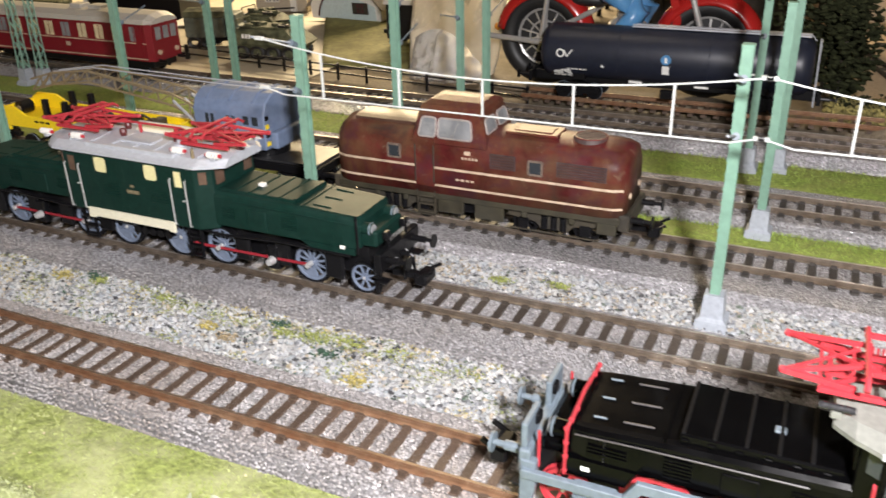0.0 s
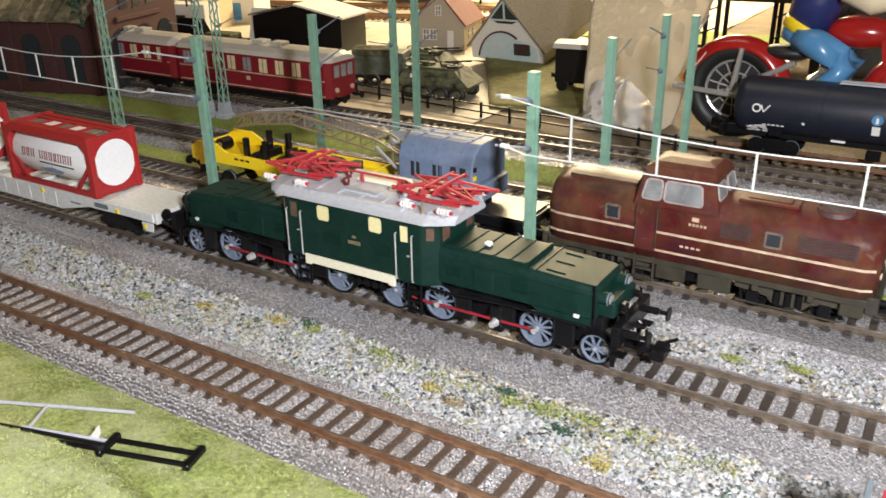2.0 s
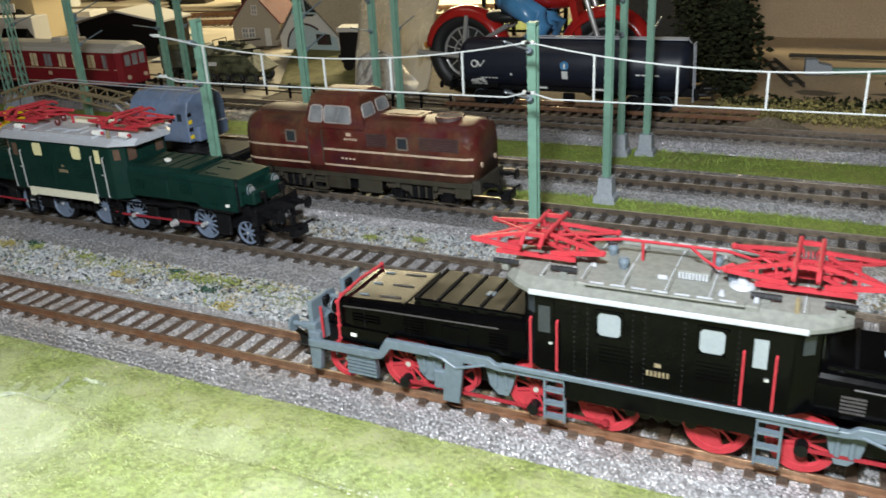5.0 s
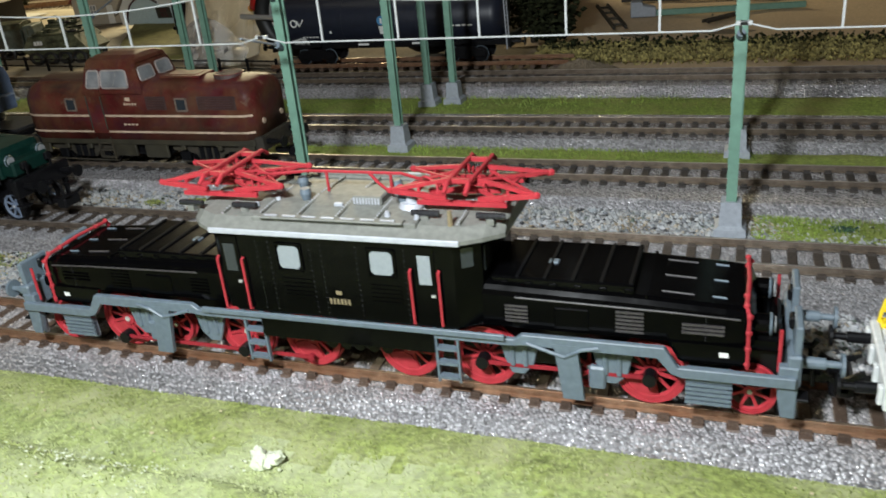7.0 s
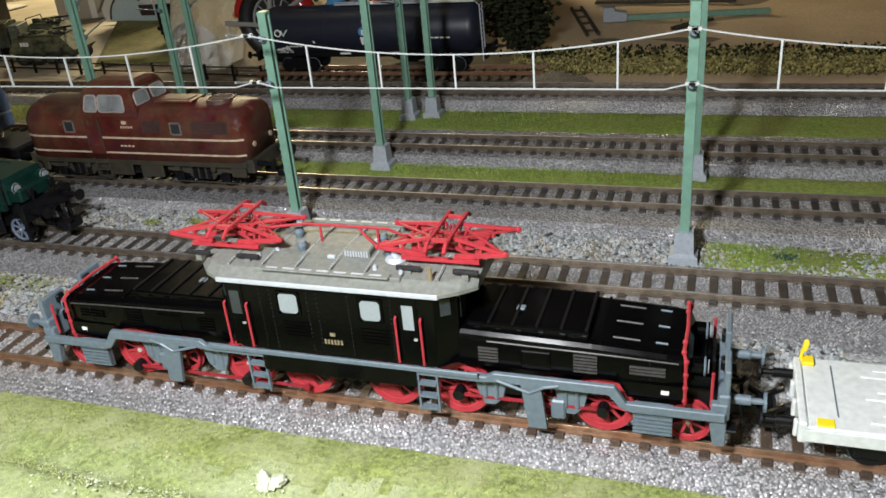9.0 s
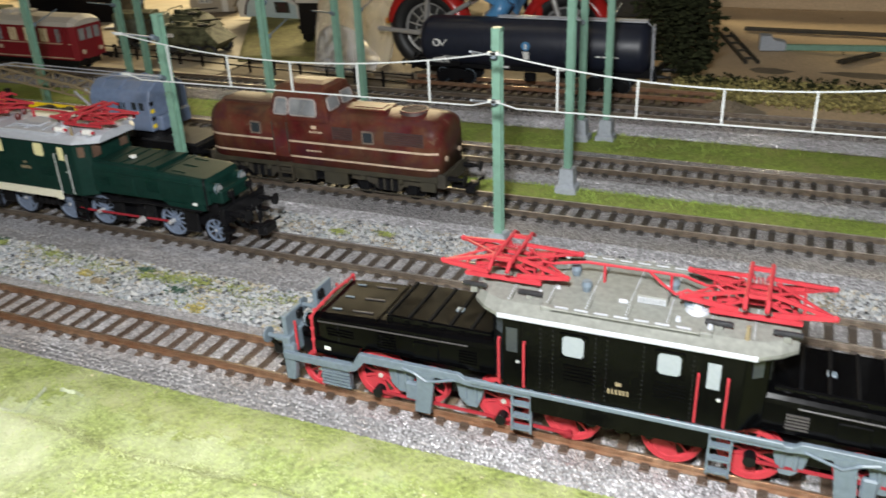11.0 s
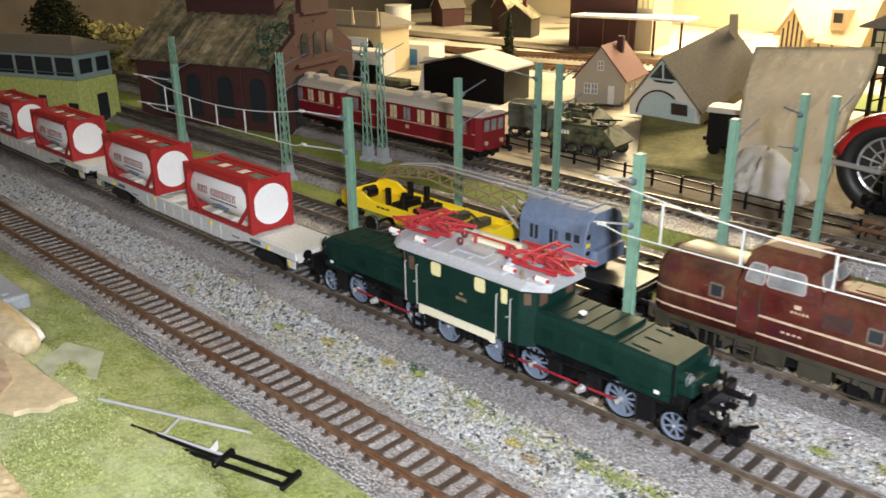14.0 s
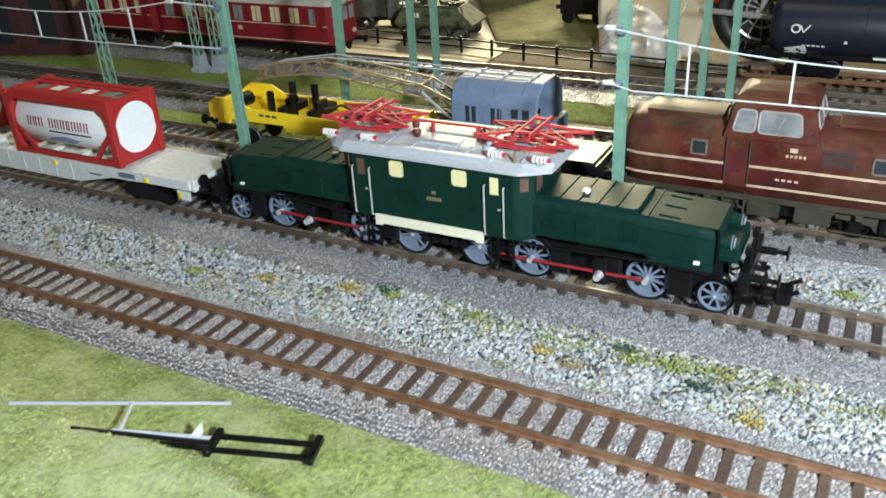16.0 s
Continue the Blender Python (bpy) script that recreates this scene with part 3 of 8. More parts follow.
def moss_flecks(label, x0, x1, y0, y1, count, seed, m, s, lo):
    """Fine moss crumbs that gather in patches on the gravel."""
    r = np.random.default_rng(seed)
    pts = []
    while len(pts) < count:
        a, b = r.uniform(x0, x1), r.uniform(y0, y1)
        if nz(a, b, s, seed) > lo + r.uniform(-0.12, 0.12):
            pts.append((a, b, 2.3 + 0.5 * nz(a, b, 18) + r.uniform(-0.1, 0.5)))
    ob = scatter_mesh("moss_flecks", m, np.array(pts), r.uniform(0.18, 0.5, count), seed, flat=0.7)
    return tagged(ob, label, "moss", kind="stuff")


moss_flecks("straw coloured moss crumbs in the gravel", -420, 120, 170, 203, 2600, 61, M_tuft_yellow, 16, 0.22)
moss_flecks("olive moss crumbs in the gravel", -420, 120, 172, 203, 1800, 62, M_tuft_olive, 14, 0.3)
moss_flecks("olive moss along the edge of the gravel", -215, -60, 191, 199, 900, 63, M_tuft_olive, 11, 0.0)
moss_flecks("ochre moss crumbs beyond the green locomotive", -300, 200, 249, 272, 1500, 64, M_tuft_orange, 18, 0.28)
moss_flecks("dark moss crumbs in the gravel", -420, 200, 170, 203, 900, 65, M_tuft_green, 10, 0.36)


def strip(name, x0, x1, y0, y1, h, seed, label):
    def height(x, y):
        e = min(1.0, max(0.0, min(y - y0, y1 - y) / 5.0))
        return 0.3 + (h + 0.8 * nz(x, y, 12, seed) + 0.4 * nz(x, y, 4, seed)) * e
    return sheet(name, x0, x1, y0, y1, int((x1 - x0) / 5), max(4, int((y1 - y0) / 4)), height, M_grass, label), height


def grass_on(x0, x1, y0, y1, height, count, seed, label, length=1.6, width=0.34, m=None):
    r = np.random.default_rng(seed)
    x, y = r.uniform(x0, x1, count), r.uniform(y0, y1, count)
    c = np.stack([x, y, [height(a, b) - 0.1 for a, b in zip(x, y)]], -1)
    return tagged(blades("grass_fibres", m or M_blade, c, length, width, seed), label, "grass", kind="stuff")


def front_height(x, y):
    e = min(1.0, max(0.0, (134 - y) / 14.0))
    f = min(1.0, max(0.0, (101 + 5 * nz(x, 0, 45, 8) - y) / 12.0))
    return 0.4 + (2.6 + 1.2 * nz(x, y, 40, 2) + 0.7 * nz(x, y, 9, 5)) * e + (8.0 + 2.0 * nz(x, y, 30, 6)) * f * f * (3 - 2 * f)


def on_bank(x, y):
    """The upper bank, strewn in a paler green than the strip beside the track."""
    edge = 96 + 17 * min(1.0, max(0.0, (x + 165) / 60))
    return y < edge + 5 * nz(x, 0, 45, 8) + 6 * nz(x, y, 14, 3) + 6 * nz(x, y, 5, 9)


front = sheet("grass_front", -900, 560, -38, 134, 420, 90, front_height, M_frontgrass, "pale and olive green scatter grass along the front edge")
front.data.materials.append(M_lowgrass)
for p_ in front.data.polygons:
    c_ = p_.center
    p_.material_index = 0 if on_bank(c_.x / MM, c_.y / MM) else 1


def split(points):
    keep = np.array([on_bank(a, b + 5 * math.sin(977 * a + 613 * b)) for a, b in points[:, :2]])
    return points[keep], points[~keep]


def strewn(count, seed, lift):
    r = np.random.default_rng(seed)
    q = np.stack([r.uniform(-430, 420, count), r.uniform(-5, 132, count), np.zeros(count)], -1)
    q[:, 2] = [front_height(a, b) + lift for a, b in q[:, :2]]
    return split(q)


for q_, m_, lab in zip(strewn(150000, 21, -0.1), (M_frontblade, M_lowblade), ("pale green grass fibres on the front bank", "olive green grass fibres beside the front track")):
    tagged(blades("grass_fibres", m_, q_, 0.85, 0.4, 21, lean=1.2), lab, "grass", kind="stuff")
for q_, m_, lab in zip(strewn(14000, 24, 0.1), (M_frontblade, M_lowblade), ("pale green foam crumbs on the front bank", "olive green foam crumbs beside the front track")):
    tagged(scatter_mesh("grass_crumbs", m_, q_, np.random.default_rng(25).uniform(0.2, 0.45, len(q_)), 25, flat=0.5), lab, "grass", kind="stuff")
_, h1 = strip("grass_strip", -900, 620, 323, 347, 2.0, 1, "narrow green grass strip between the tracks")
grass_on(-420, 420, 325, 346, h1, 12000, 22, "green grass fibres between the tracks")
_, h2 = strip("grass_strip", -1100, 620, 397, 439, 2.0, 2, "green grass strip beside the fourth track")
grass_on(-420, 420, 399, 437, h2, 10000, 23, "green grass fibres beside the fourth track")


def track(yc, label, pieces=(None, None), x0=-1150, x1=620, step=7.6, tie=None):
    tie = tie or M_sleeper
    steel = M_rail if tie == M_sleeper else M_rail2
    t = thing("track", (0, yc, 0), label, "track")
    for s in (-1, 1):
        prof = [(-1.1, 5.6), (1.1, 5.6), (1.1, 6.0), (0.35, 6.3), (0.35, 7.2), (0.5, 7.4), (0.5, 8.0), (-0.5, 8.0), (-0.5, 7.4), (-0.35, 7.2), (-0.35, 6.3), (-1.1, 6.0)]
        bm = prism(B(), [(u + s * 8.7, v) for u, v in prof], x0, x1)
        rail = part("rail", bm, steel, t, "tarnished model rail")
        bm = box(B(), x0, x1, s * 8.7 - 0.4, s * 8.7 + 0.4, 8.0, RAIL_Z)
        part("rail_head", bm, M_railtop if tie == M_sleeper else M_railtop2, rail, "polished rail head")
    proto = None
    a, b = pieces
    far = B()
    n = int((x1 - x0) / step)
    for i in range(n):
        x = x0 + step * (i + 0.5)
        if a is not None and a <= x <= b:
            if proto is None:
                bm = box(B(), -1.5, 1.5, -12.6, 12.6, 4.0, 5.55, 0.25, 1)
                for s in (-1, 1):
                    for u in (-1.9, 1.9):
                        box(bm, -1.2, 1.2, s * 8.7 + u - 0.55, s * 8.7 + u + 0.55, 5.4, 6.5)
                proto = part("sleeper", bm, tie, t, at=(x, 0, 0))
            else:
                like(proto, (x, 0, 0))
        else:
            box(far, x - 1.5, x + 1.5, -12.6, 12.6, 4.0, 5.55)
    if len(far.verts):
        ob = part("sleeper_strip", far, tie, t)
        ob["kind"] = "stuff"
    else:
        far.free()
    return t


_, h3 = strip("grass_strip", 156.5, 560, 248, 274, 2.2, 3, "green grass strip beside the mast foot")
grass_on(157.5, 420, 249, 273, h3, 9000, 27, "green grass fibres beside the mast foot")


track(TRACKS[0], "front track with brown sleepers and rusty rails", (-430, 270))
track(TRACKS[1], "second track with grey-brown sleepers and bronze rails", (-430, 270), tie=M_sleeper2)
track(TRACKS[2], "third track with dark sleepers", (-200, 290), tie=M_darksleeper)
track(TRACKS[3], "fourth track with dark sleepers", (-120, 290), tie=M_darksleeper)
track(TRACKS[4], "rear track with dark sleepers", (None, None), tie=M_darksleeper)
track(TRACKS[5], "short siding with dark sleepers under the tank wagon", (None, None), -172, 45)

# the hall around the layout
for nm, bx, lab in (("wall_north", (-1750, 1150, 1800, 1850, -760, 1250), "dark wall behind the layout"), ("wall_south", (-1750, 1150, -750, -700, -760, 1250), "dark wall"),
                    ("wall_west", (-1800, -1750, -750, 1850, -760, 1250), "dark side wall"), ("wall_east", (1150, 1200, -750, 1850, -760, 1250), "dark side wall"),
                    ("ceiling", (-1800, 1200, -750, 1850, 1250, 1300), "dim hall ceiling"), ("floor", (-1800, 1200, -750, 1850, -800, -760), "dark hall floor")):
    tagged(part(nm, box(B(), *bx), M_wall), lab, nm.split("_")[0], kind="structure")

# ---- trains ----
M_louvre = mat("greyish_louvre_paint", (0.055, 0.05, 0.05), 0.4, vary=0.3)
def pantograph(parent, x, z, material):
    """A lowered scissor pantograph: base frame, arms folded out to the knees, and the double contact strip."""
    p = part("pantograph", box(box(B(), x - 11, x + 11, -8.6, -7.6, z, z + 1.1), x - 11, x + 11, 7.6, 8.6, z, z + 1.1), material, parent, "red lowered scissor pantograph")
    rods = []
    for u in (-1, 1):
        rods.append(((x + 9 * u, -8.2, z + 0.6), (x + 9 * u, 8.2, z + 0.6), 1.1, 0.9))
        rods.append(((x + 11 * u, -7.0, z + 3.0), (x + 11 * u, 7.0, z + 3.0), 0.7, 0.7))
        rods.append(((x + 5 * u, -6.0, z + 4.2), (x + 5 * u, 6.0, z + 4.2), 0.6, 0.6))
        for v in (-1, 1):
            knee = (x + 18 * u, v * 7.6, z + 2.9)
            rods.append(((x + 4 * u, v * 7.4, z + 1.3), knee, 0.9, 1.2))
            rods.append((knee, (x + 1.6 * u, v * 4.0, z + 5.3), 0.8, 0.9))
            rods.append((knee, (x + 4 * u, -v * 3.0, z + 4.6), 0.55, 0.55))
            rods.append(((x + 10 * u, v * 7.8, z + 1.4), (x - 2 * u, v * 2.0, z + 3.4), 0.6, 0.8))
            part("knee_joint", ball(B(), knee, 0.95, sub=1), material, p)
        rods.append(((x + 10 * u, 2.4 * u, z + 1.2), (x - 8 * u, 2.4 * u, z + 1.8), 1.1, 1.1))
    for a, b, w, h in rods:
        part("pantograph_arm", bar(B(), a, b, w, h), material, p)
    bm = B()
    for u in (-2.6, 2.6):
        pipe(bm, [(x + u, -12.5, z + 4.4), (x + u, -10, z + 6.0), (x + u, 10, z + 6.0), (x + u, 12.5, z + 4.4)], 0.6)
    for v in (-7.5, 7.5):
        bar(bm, (x - 3.2, v, z + 5.8), (x + 3.2, v, z + 5.8), 1.0)
        for i in range(6):
            torus(bm, (x - 2.5 + i, v * 0.5, z + 4.4), 0.8, 0.2, "x", 8, 4)
    part("contact_strip", bm, material, p)
    return p


def buffers(parent, x, s, z, y, m):
    for v in (-y, y):
        bm = cyl(B(), (x, v, z), (x + s * 5, v, z), 1.3, seg=12)
        cyl(bm, (x + s * 5, v, z), (x + s * 8, v, z), 0.8, seg=10)
        cyl(bm, (x + s * 8, v, z), (x + s * 8.7, v, z), 2.6, seg=16)
        part("buffer", bm, m, parent)


def coupler(parent, x, s, z=14.5, far=10):
    bm = box(B(), min(x, x + s * far), max(x, x + s * far), -1.6, 1.6, z - 1.2, z + 1.2, 0.3, 1)
    box(bm, min(x + s * far, x + s * (far + 5)), max(x + s * far, x + s * (far + 5)), -4.5, 4.5, z - 2.2, z + 2.2, 0.8, 1)
    bar(bm, (x + s * (far + 2), -4, z + 1), (x + s * (far + 7), -4, z + 4), 1.1)
    bar(bm, (x + s * (far + 2), 4, z + 1), (x + s * (far + 7), 4, z + 4), 1.1)
    part("coupler", bm, M_black, parent, "black plastic loop coupler")


def crocodile(x, y, body_mat, roof_mat, wheel_mat, frame_mat, rail_mat, rod_mat, win_mat, label, green):
    """An articulated electric locomotive: two long bonnets with a cab between them."""
    t = thing("electric_locomotive", (x, y, 0), label, "locomotive")
    t.scale = (1.0 if green else 0.97, 1, 1)
    z0 = 25 if green else 27.6
    dz = 3.9 if green else 6.3   # how far the bonnets lie below the cab windows
    dd = dz + (0.85 if green else 0.0)
    dw = 0.0 if green else 1.8   # and lower windows
    # cab with bevelled corners
    hw, hl = 16.6, 36.5
    hb_ = 39.5 if green else hl
    out = [(-hb_, -hw + 4), (-hb_ + 6, -hw), (hl - 6, -hw), (hl, -hw + 4), (hl, hw - 4), (hl - 6, hw), (-hb_ + 6, hw), (-hb_, hw - 4)]
    cab = part("cab", prism(B(), out, z0, 50.5, "z", 0.5, 2), body_mat, t, "flat-sided cab between the bonnets")
    # roof
    ry = [(-18.4, 50.0), (-18.4, 51.0), (-16.6, 51.8), (-14.5, 52.9), (-7, 53.6), (0, 53.8), (7, 53.6), (14.5, 52.9), (16.6, 51.8), (18.4, 51.0), (18.4, 50.0)]
    bm = B()
    rings = []
    ex = 4.0 if green else 0.0
    for xx, k in ((-42 - ex, 0.6), (-38 - ex, 0.84), (-33 - ex, 1.0), (33, 1.0), (38, 0.84), (42, 0.6)):
        rings.append([(xx, v * k, w - (0 if abs(xx) < 40 else 0.5)) for v, w in ry])
    loft(bm, rings)
    roof = part("roof", bm, roof_mat, t, "pale roof with riveted panels")
    for s in (-1, 1):
        part("roof_step", prism(B(), [(-22, 52.0), (22, 52.0), (22, 53.6), (-22, 53.6)], s * 14.5 - 1.2, s * 14.5 + 1.2, "y", 0.3, 1), roof_mat, roof)
    for i in range(-3, 4):
        bm = B()
        for s in (-1, 1):
            for k in range(12):
                ball(bm, (i * 10.5, s * (1 + k * 1.15), 53.85 - 0.0045 * (k * 1.15) ** 2), 0.22, sub=1)
        part("rivet_line", bm, M_roofgrey, roof)["kind"] = "stuff"
        part("roof_seam", bar(B(), (i * 10.5 + 0.8, -14.2, 53.2), (i * 10.5 + 0.8, 14.2, 53.2), 0.25, 1.1), roof_mat, roof)
    if green:
        # the cream colour of this box paints the light reflected on the roof
        part("roof_box", box(B(), -13, 9, 3.5, 11.5, 53.0, 54.9, 0.4, 1), M_cream, roof, "low roof box, coloured cream for reflected light")
        part("roof_hatch", box(B(), -9, 6, -9.5, -2.5, 53.3, 54.2, 0.3, 1), roof_mat, roof)
    else:
        part("roof_box", box(B(), 1.4, 9.4, -6.0, 0.6, 53.4, 55.7, 0.4, 1), roof_mat, roof, "small ventilator box on the roof")
        part("roof_stud", box(box(B(), -3, -0.6, -7.5, -6.5, 53.4, 54.4, 0.2, 1), 7, 9, 3, 4, 53.4, 54.8, 0.2, 1), M_roofgrey, roof)
        for k, (u, v) in enumerate(((-24, -9), (-20, -5), (-17, 6), (21, -12), (23, 6), (13, -11))):
            part("roof_stud", cyl(B(), (u, v, 53.0), (u, v, 54.4), 0.8, 0.5, seg=10), M_roofgrey, roof)
        for v in (-1, 1):
            # edge band lighter than the roof: the light on the fascia is painted in
            part("drip_edge", box(B(), -33.2, 33.2, v * 18.5 - 0.25, v * 18.5 + 0.25, 49.8, 51.2, 0.15, 1), M_roofgrey, roof, "roof edge, in lighter grey for the lit fascia")
            part("walkway", box(B(), -19, 19, v * 15.6 - 1.3, v * 15.6 + 1.3, 53.5, 54.0, 0.15, 1), roof_mat, roof, "ribbed grey roof walkway")
            for k in range(7):
                part("walkway_slot", box(B(), -18 + k * 5.2, -14.4 + k * 5.2, v * 15.6 - 0.35, v * 15.6 + 0.35, 54.0, 54.15), M_roofgrey, roof)
    for q in range(9):
        if not green:
            part("vent_slat", box(B(), 1.9 + q * 0.82, 2.3 + q * 0.82, -6.2, -5.9, 53.8, 55.4), M_roofgrey, roof)
    part("bushing", cyl(cyl(B(), (17, -5, 53.2), (17, -5, 54.6), 3.4, 2.6, seg=20), (17, -5, 54.6), (17, -5, 57.2), 1.5, 1.1, seg=14), M_roofgrey, roof, "pale round bushing")
    part("whistle", cyl(B(), (30, -14, 52.4), (30, -14, 56.5), 0.7, 0.5, seg=10), M_brass, roof, "small brass whistle")
    # insulators and roof line
    for s in (-1, 1):
        for u in (((-8.5, 7.5) if s > 0 else (-10.5, 6)) if green else (-8, 8)):
            for v in (-11.5, 11.5):
                at = ((31 if s > 0 else -34) + u, v * (1.12 if green else 1.0), 54.6)
                bm = B()
                for i in range(4):
                    cyl(bm, (i * 1.35 - 2.4, 0, 0), (i * 1.35 - 1.6, 0, 0), 1.25 if green else 0.75, seg=12)
                ins = part("insulator", bm, M_white if green else M_rivet, roof, "ribbed lying insulator", at=at)
                part("insulator_core", cyl(B(), (-3.4, 0, 0), (3.4, 0, 0), 0.75, seg=8), M_red if green else M_rivet, ins)
                part("insulator_foot", box(B(), -0.9, 0.9, -0.8, 0.8, -2.0, -0.6), roof_mat, ins)
        for u, v in ((-12, 4), (13, -4)):
            bm = cyl(cyl(B(), (0, 0, -1.6), (0, 0, 0.4), 1.0, 1.5, seg=12), (0, 0, 0.4), (0, 0, 1.6), 1.5, 1.2, seg=12)
            part("cup_insulator", bm, M_cup if green else M_frame, roof, at=((31 if s > 0 else -34) - s * 19 + 0.2 * u, v, 55.0))
        pantograph(t, 31 if s > 0 else (-32.5 if green else -35), 55.4, M_red)
    zc = 0.0 if green else 1.4
    bm = pipe(B(), [(-22, -2, 58.0 + zc), (-14, 2, 57.6 + zc), (12, 2, 57.6 + zc), (18, -2, 58.0 + zc)], 0.5 if green else 0.42)
    if not green:
        pipe(bm, [(3, 2, 59.0), (7, -1, 57.4), (11, -4, 56.6), (14, -3.5, 58.0), (18, -5, 57.2)], 0.4)
        pipe(bm, [(18, -2, 59.2), (21, -4, 60.6), (24, -5, 59.6), (24.5, -6, 57.0)], 0.35)
        pipe(bm, [(-22, -2, 59.2), (-25, -4, 60.4), (-27, -5, 58.6), (-26.5, -6, 55.0)], 0.35)
    for u in (-9, 9):
        cyl(bm, (u, 2, 53.5), (u, 2, 57.8 + zc), 0.7 if green else 0.4, seg=8)
    part("roof_conductor", bm, M_red, t)
    # windows, doors, hand rails, both sides
    for s in (-1, 1):
        for u in ((-17.7, 7.3) if green else (-15.5, 9.5)):
            bm = prism(B(), [(u + a_, b_ - dw) for a_, b_ in ((0.9, 42.4), (5.1, 42.4), (5.9, 43.2), (5.9, 47.6), (5.1, 48.4), (0.9, 48.4), (0.1, 47.6), (0.1, 43.2))], s * hw - 0.15, s * hw + 0.15, "y")
            w = part("window", bm, win_mat, cab, "rounded cab window")
            fr = B()
            for a, b in (((u - 0.5, 41.9), (u + 6.5, 41.9)), ((u - 0.5, 48.9), (u + 6.5, 48.9)), ((u - 0.5, 41.9), (u - 0.5, 48.9)), ((u + 6.5, 41.9), (u + 6.5, 48.9))):
                bar(fr, (a[0], s * (hw + 0.15), a[1] - dw), (b[0], s * (hw + 0.15), b[1] - dw), 0.5, 0.55)
            part("window_frame", fr, body_mat, w)
        for u in (-29.5, 23.5):
            bm = box(B(), u - 2.6, u + 2.6, s * (hw + 0.05) - 0.2, s * (hw + 0.05) + 0.2, z0 + 1, 48.5)
            d = part("door", bm, body_mat, cab)
            part("door_window", box(B(), u - 1.6, u + 1.6, s * (hw + 0.2) - 0.15, s * (hw + 0.2) + 0.15, 41.5 - 1.4 * dw, 47.6 - dw * 0.7), (M_brownpane if green else M_glassd) if u < 0 else win_mat, d)
            part("door_handle", box(B(), u + 1.3, u + 2.3, s * (hw + 0.5) - 0.3, s * (hw + 0.5) + 0.3, 36, 36.5), M_steel, d)
            for v in (-3.6, 3.6):
                bm = pipe(B(), [(u + v, s * (hw + 0.1), 44.5 - dw), (u + v, s * (hw + 0.9), 44.2 - dw), (u + v, s * (hw + 0.9), z0 + 1.2), (u + v, s * (hw + 0.1), z0 + 0.9)], 0.3 if green else 0.36)
                part("handrail", bm, rail_mat, cab, "painted grab rail beside the cab door")
        for u in (-21.5, -18, -6.5, -3.5, 6, 18.5):
            bm = B()
            for q in range(15):
                ball(bm, (u, s * hw, z0 + 1.5 + q * 1.4), 0.22, sub=1)
            part("rivet_line", bm, body_mat if green else M_rivet, cab)["kind"] = "stuff"
        # louvre panels, plate
        for u in (-14, 10):
            bm = B()
            for i in range(5):
                box(bm, u - 1, u + 7, s * hw - 0.25, s * hw + 0.25, 33 + i * 1.1, 33.5 + i * 1.1)
            part("louvre", bm, body_mat, cab)
        for i in range(6):
            part("number_bar", box(B(), -2.8 + i * 1.0, -2.2 + i * 1.0, s * (hw + 0.1) - 0.12, s * (hw + 0.1) + 0.12, 35.4 - 2 * dw, 36.8 - 2 * dw), M_brass, cab)
        part("emblem", box(B(), -0.8, 0.8, s * (hw + 0.1) - 0.12, s * (hw + 0.1) + 0.12, 38.0 - 2 * dw, 39.0 - 2 * dw), M_brass, cab, "small brass emblem")
    # cab ends: windows and lamps above the bonnets
    for s in (-1, 1):
        for v in (-8.5, 8.5):
            he = hl if s > 0 else hb_
            part("end_window", box(B(), s * he - 0.2, s * he + 0.2, v - 2.4, v + 2.4, 44.6 - dz * 0.6, 48.8 - dw), M_brownpane if green else M_glassd, cab)
        for v in (-1, 1):
            he = hl if s > 0 else hb_
            a, b = (s * (he - 4.2), v * (hw - 1.2)), (s * (he - 1.8), v * (hw - 2.8))
            o = (s * 0.16, v * 0.25)
            quad = [(a[0] - o[0], a[1] - o[1]), (b[0] - o[0], b[1] - o[1]), (b[0] + o[0], b[1] + o[1]), (a[0] + o[0], a[1] + o[1])]
            part("corner_window", prism(B(), quad, 43.2, 48.0, "z"), M_brownpane if green else M_glassd, cab)
    # bonnets
    for s in (-1, 1):
        bm = B()
        hb = 13.0 if green else 13.1
        zb = 27.0 if green else 27.6
        prof = [(-hb, zb), (-hb, 41.6 - dz), (-hb + 0.3, 42.9 - dz), (-hb + 1.1, 43.8 - dz), (-hb + 2.4, 44.2 - dz), (hb - 2.4, 44.2 - dz), (hb - 1.1, 43.8 - dz), (hb - 0.3, 42.9 - dz), (hb, 41.6 - dz), (hb, zb)]
        def low(k):
            return [(a, b - (k if b > 33 else 0)) for a, b in prof]
        rings = [[(s * 36.0, a, b) for a, b in low(-0.4)], [(s * 72, a, b) for a, b in low(0.6)], [(s * 91, a * 0.99, b) for a, b in low(1.6)],
                 [(s * 96.0, a * 0.94, b) for a, b in low(1.95)], [(s * 97.2, a * 0.84, b) for a, b in low(4.2)]]
        loft(bm, rings)
        bonnet = part("bonnet", bm, body_mat, t, "long sloping bonnet with louvres")
        # raised middle section with ribs
        bm = B()
        prism(bm, [(-hb + 2.3, 43.0 - dd), (-hb + 2.5, 45.2 - dd), (-hb + 3.0, 45.6 - dd), (hb - 3.0, 45.6 - dd), (hb - 2.5, 45.2 - dd), (hb - 2.3, 43.0 - dd)], s * 38 if s > 0 else -71, 71 if s > 0 else s * 38, "x")
        deck = part("bonnet_top", bm, body_mat, bonnet)
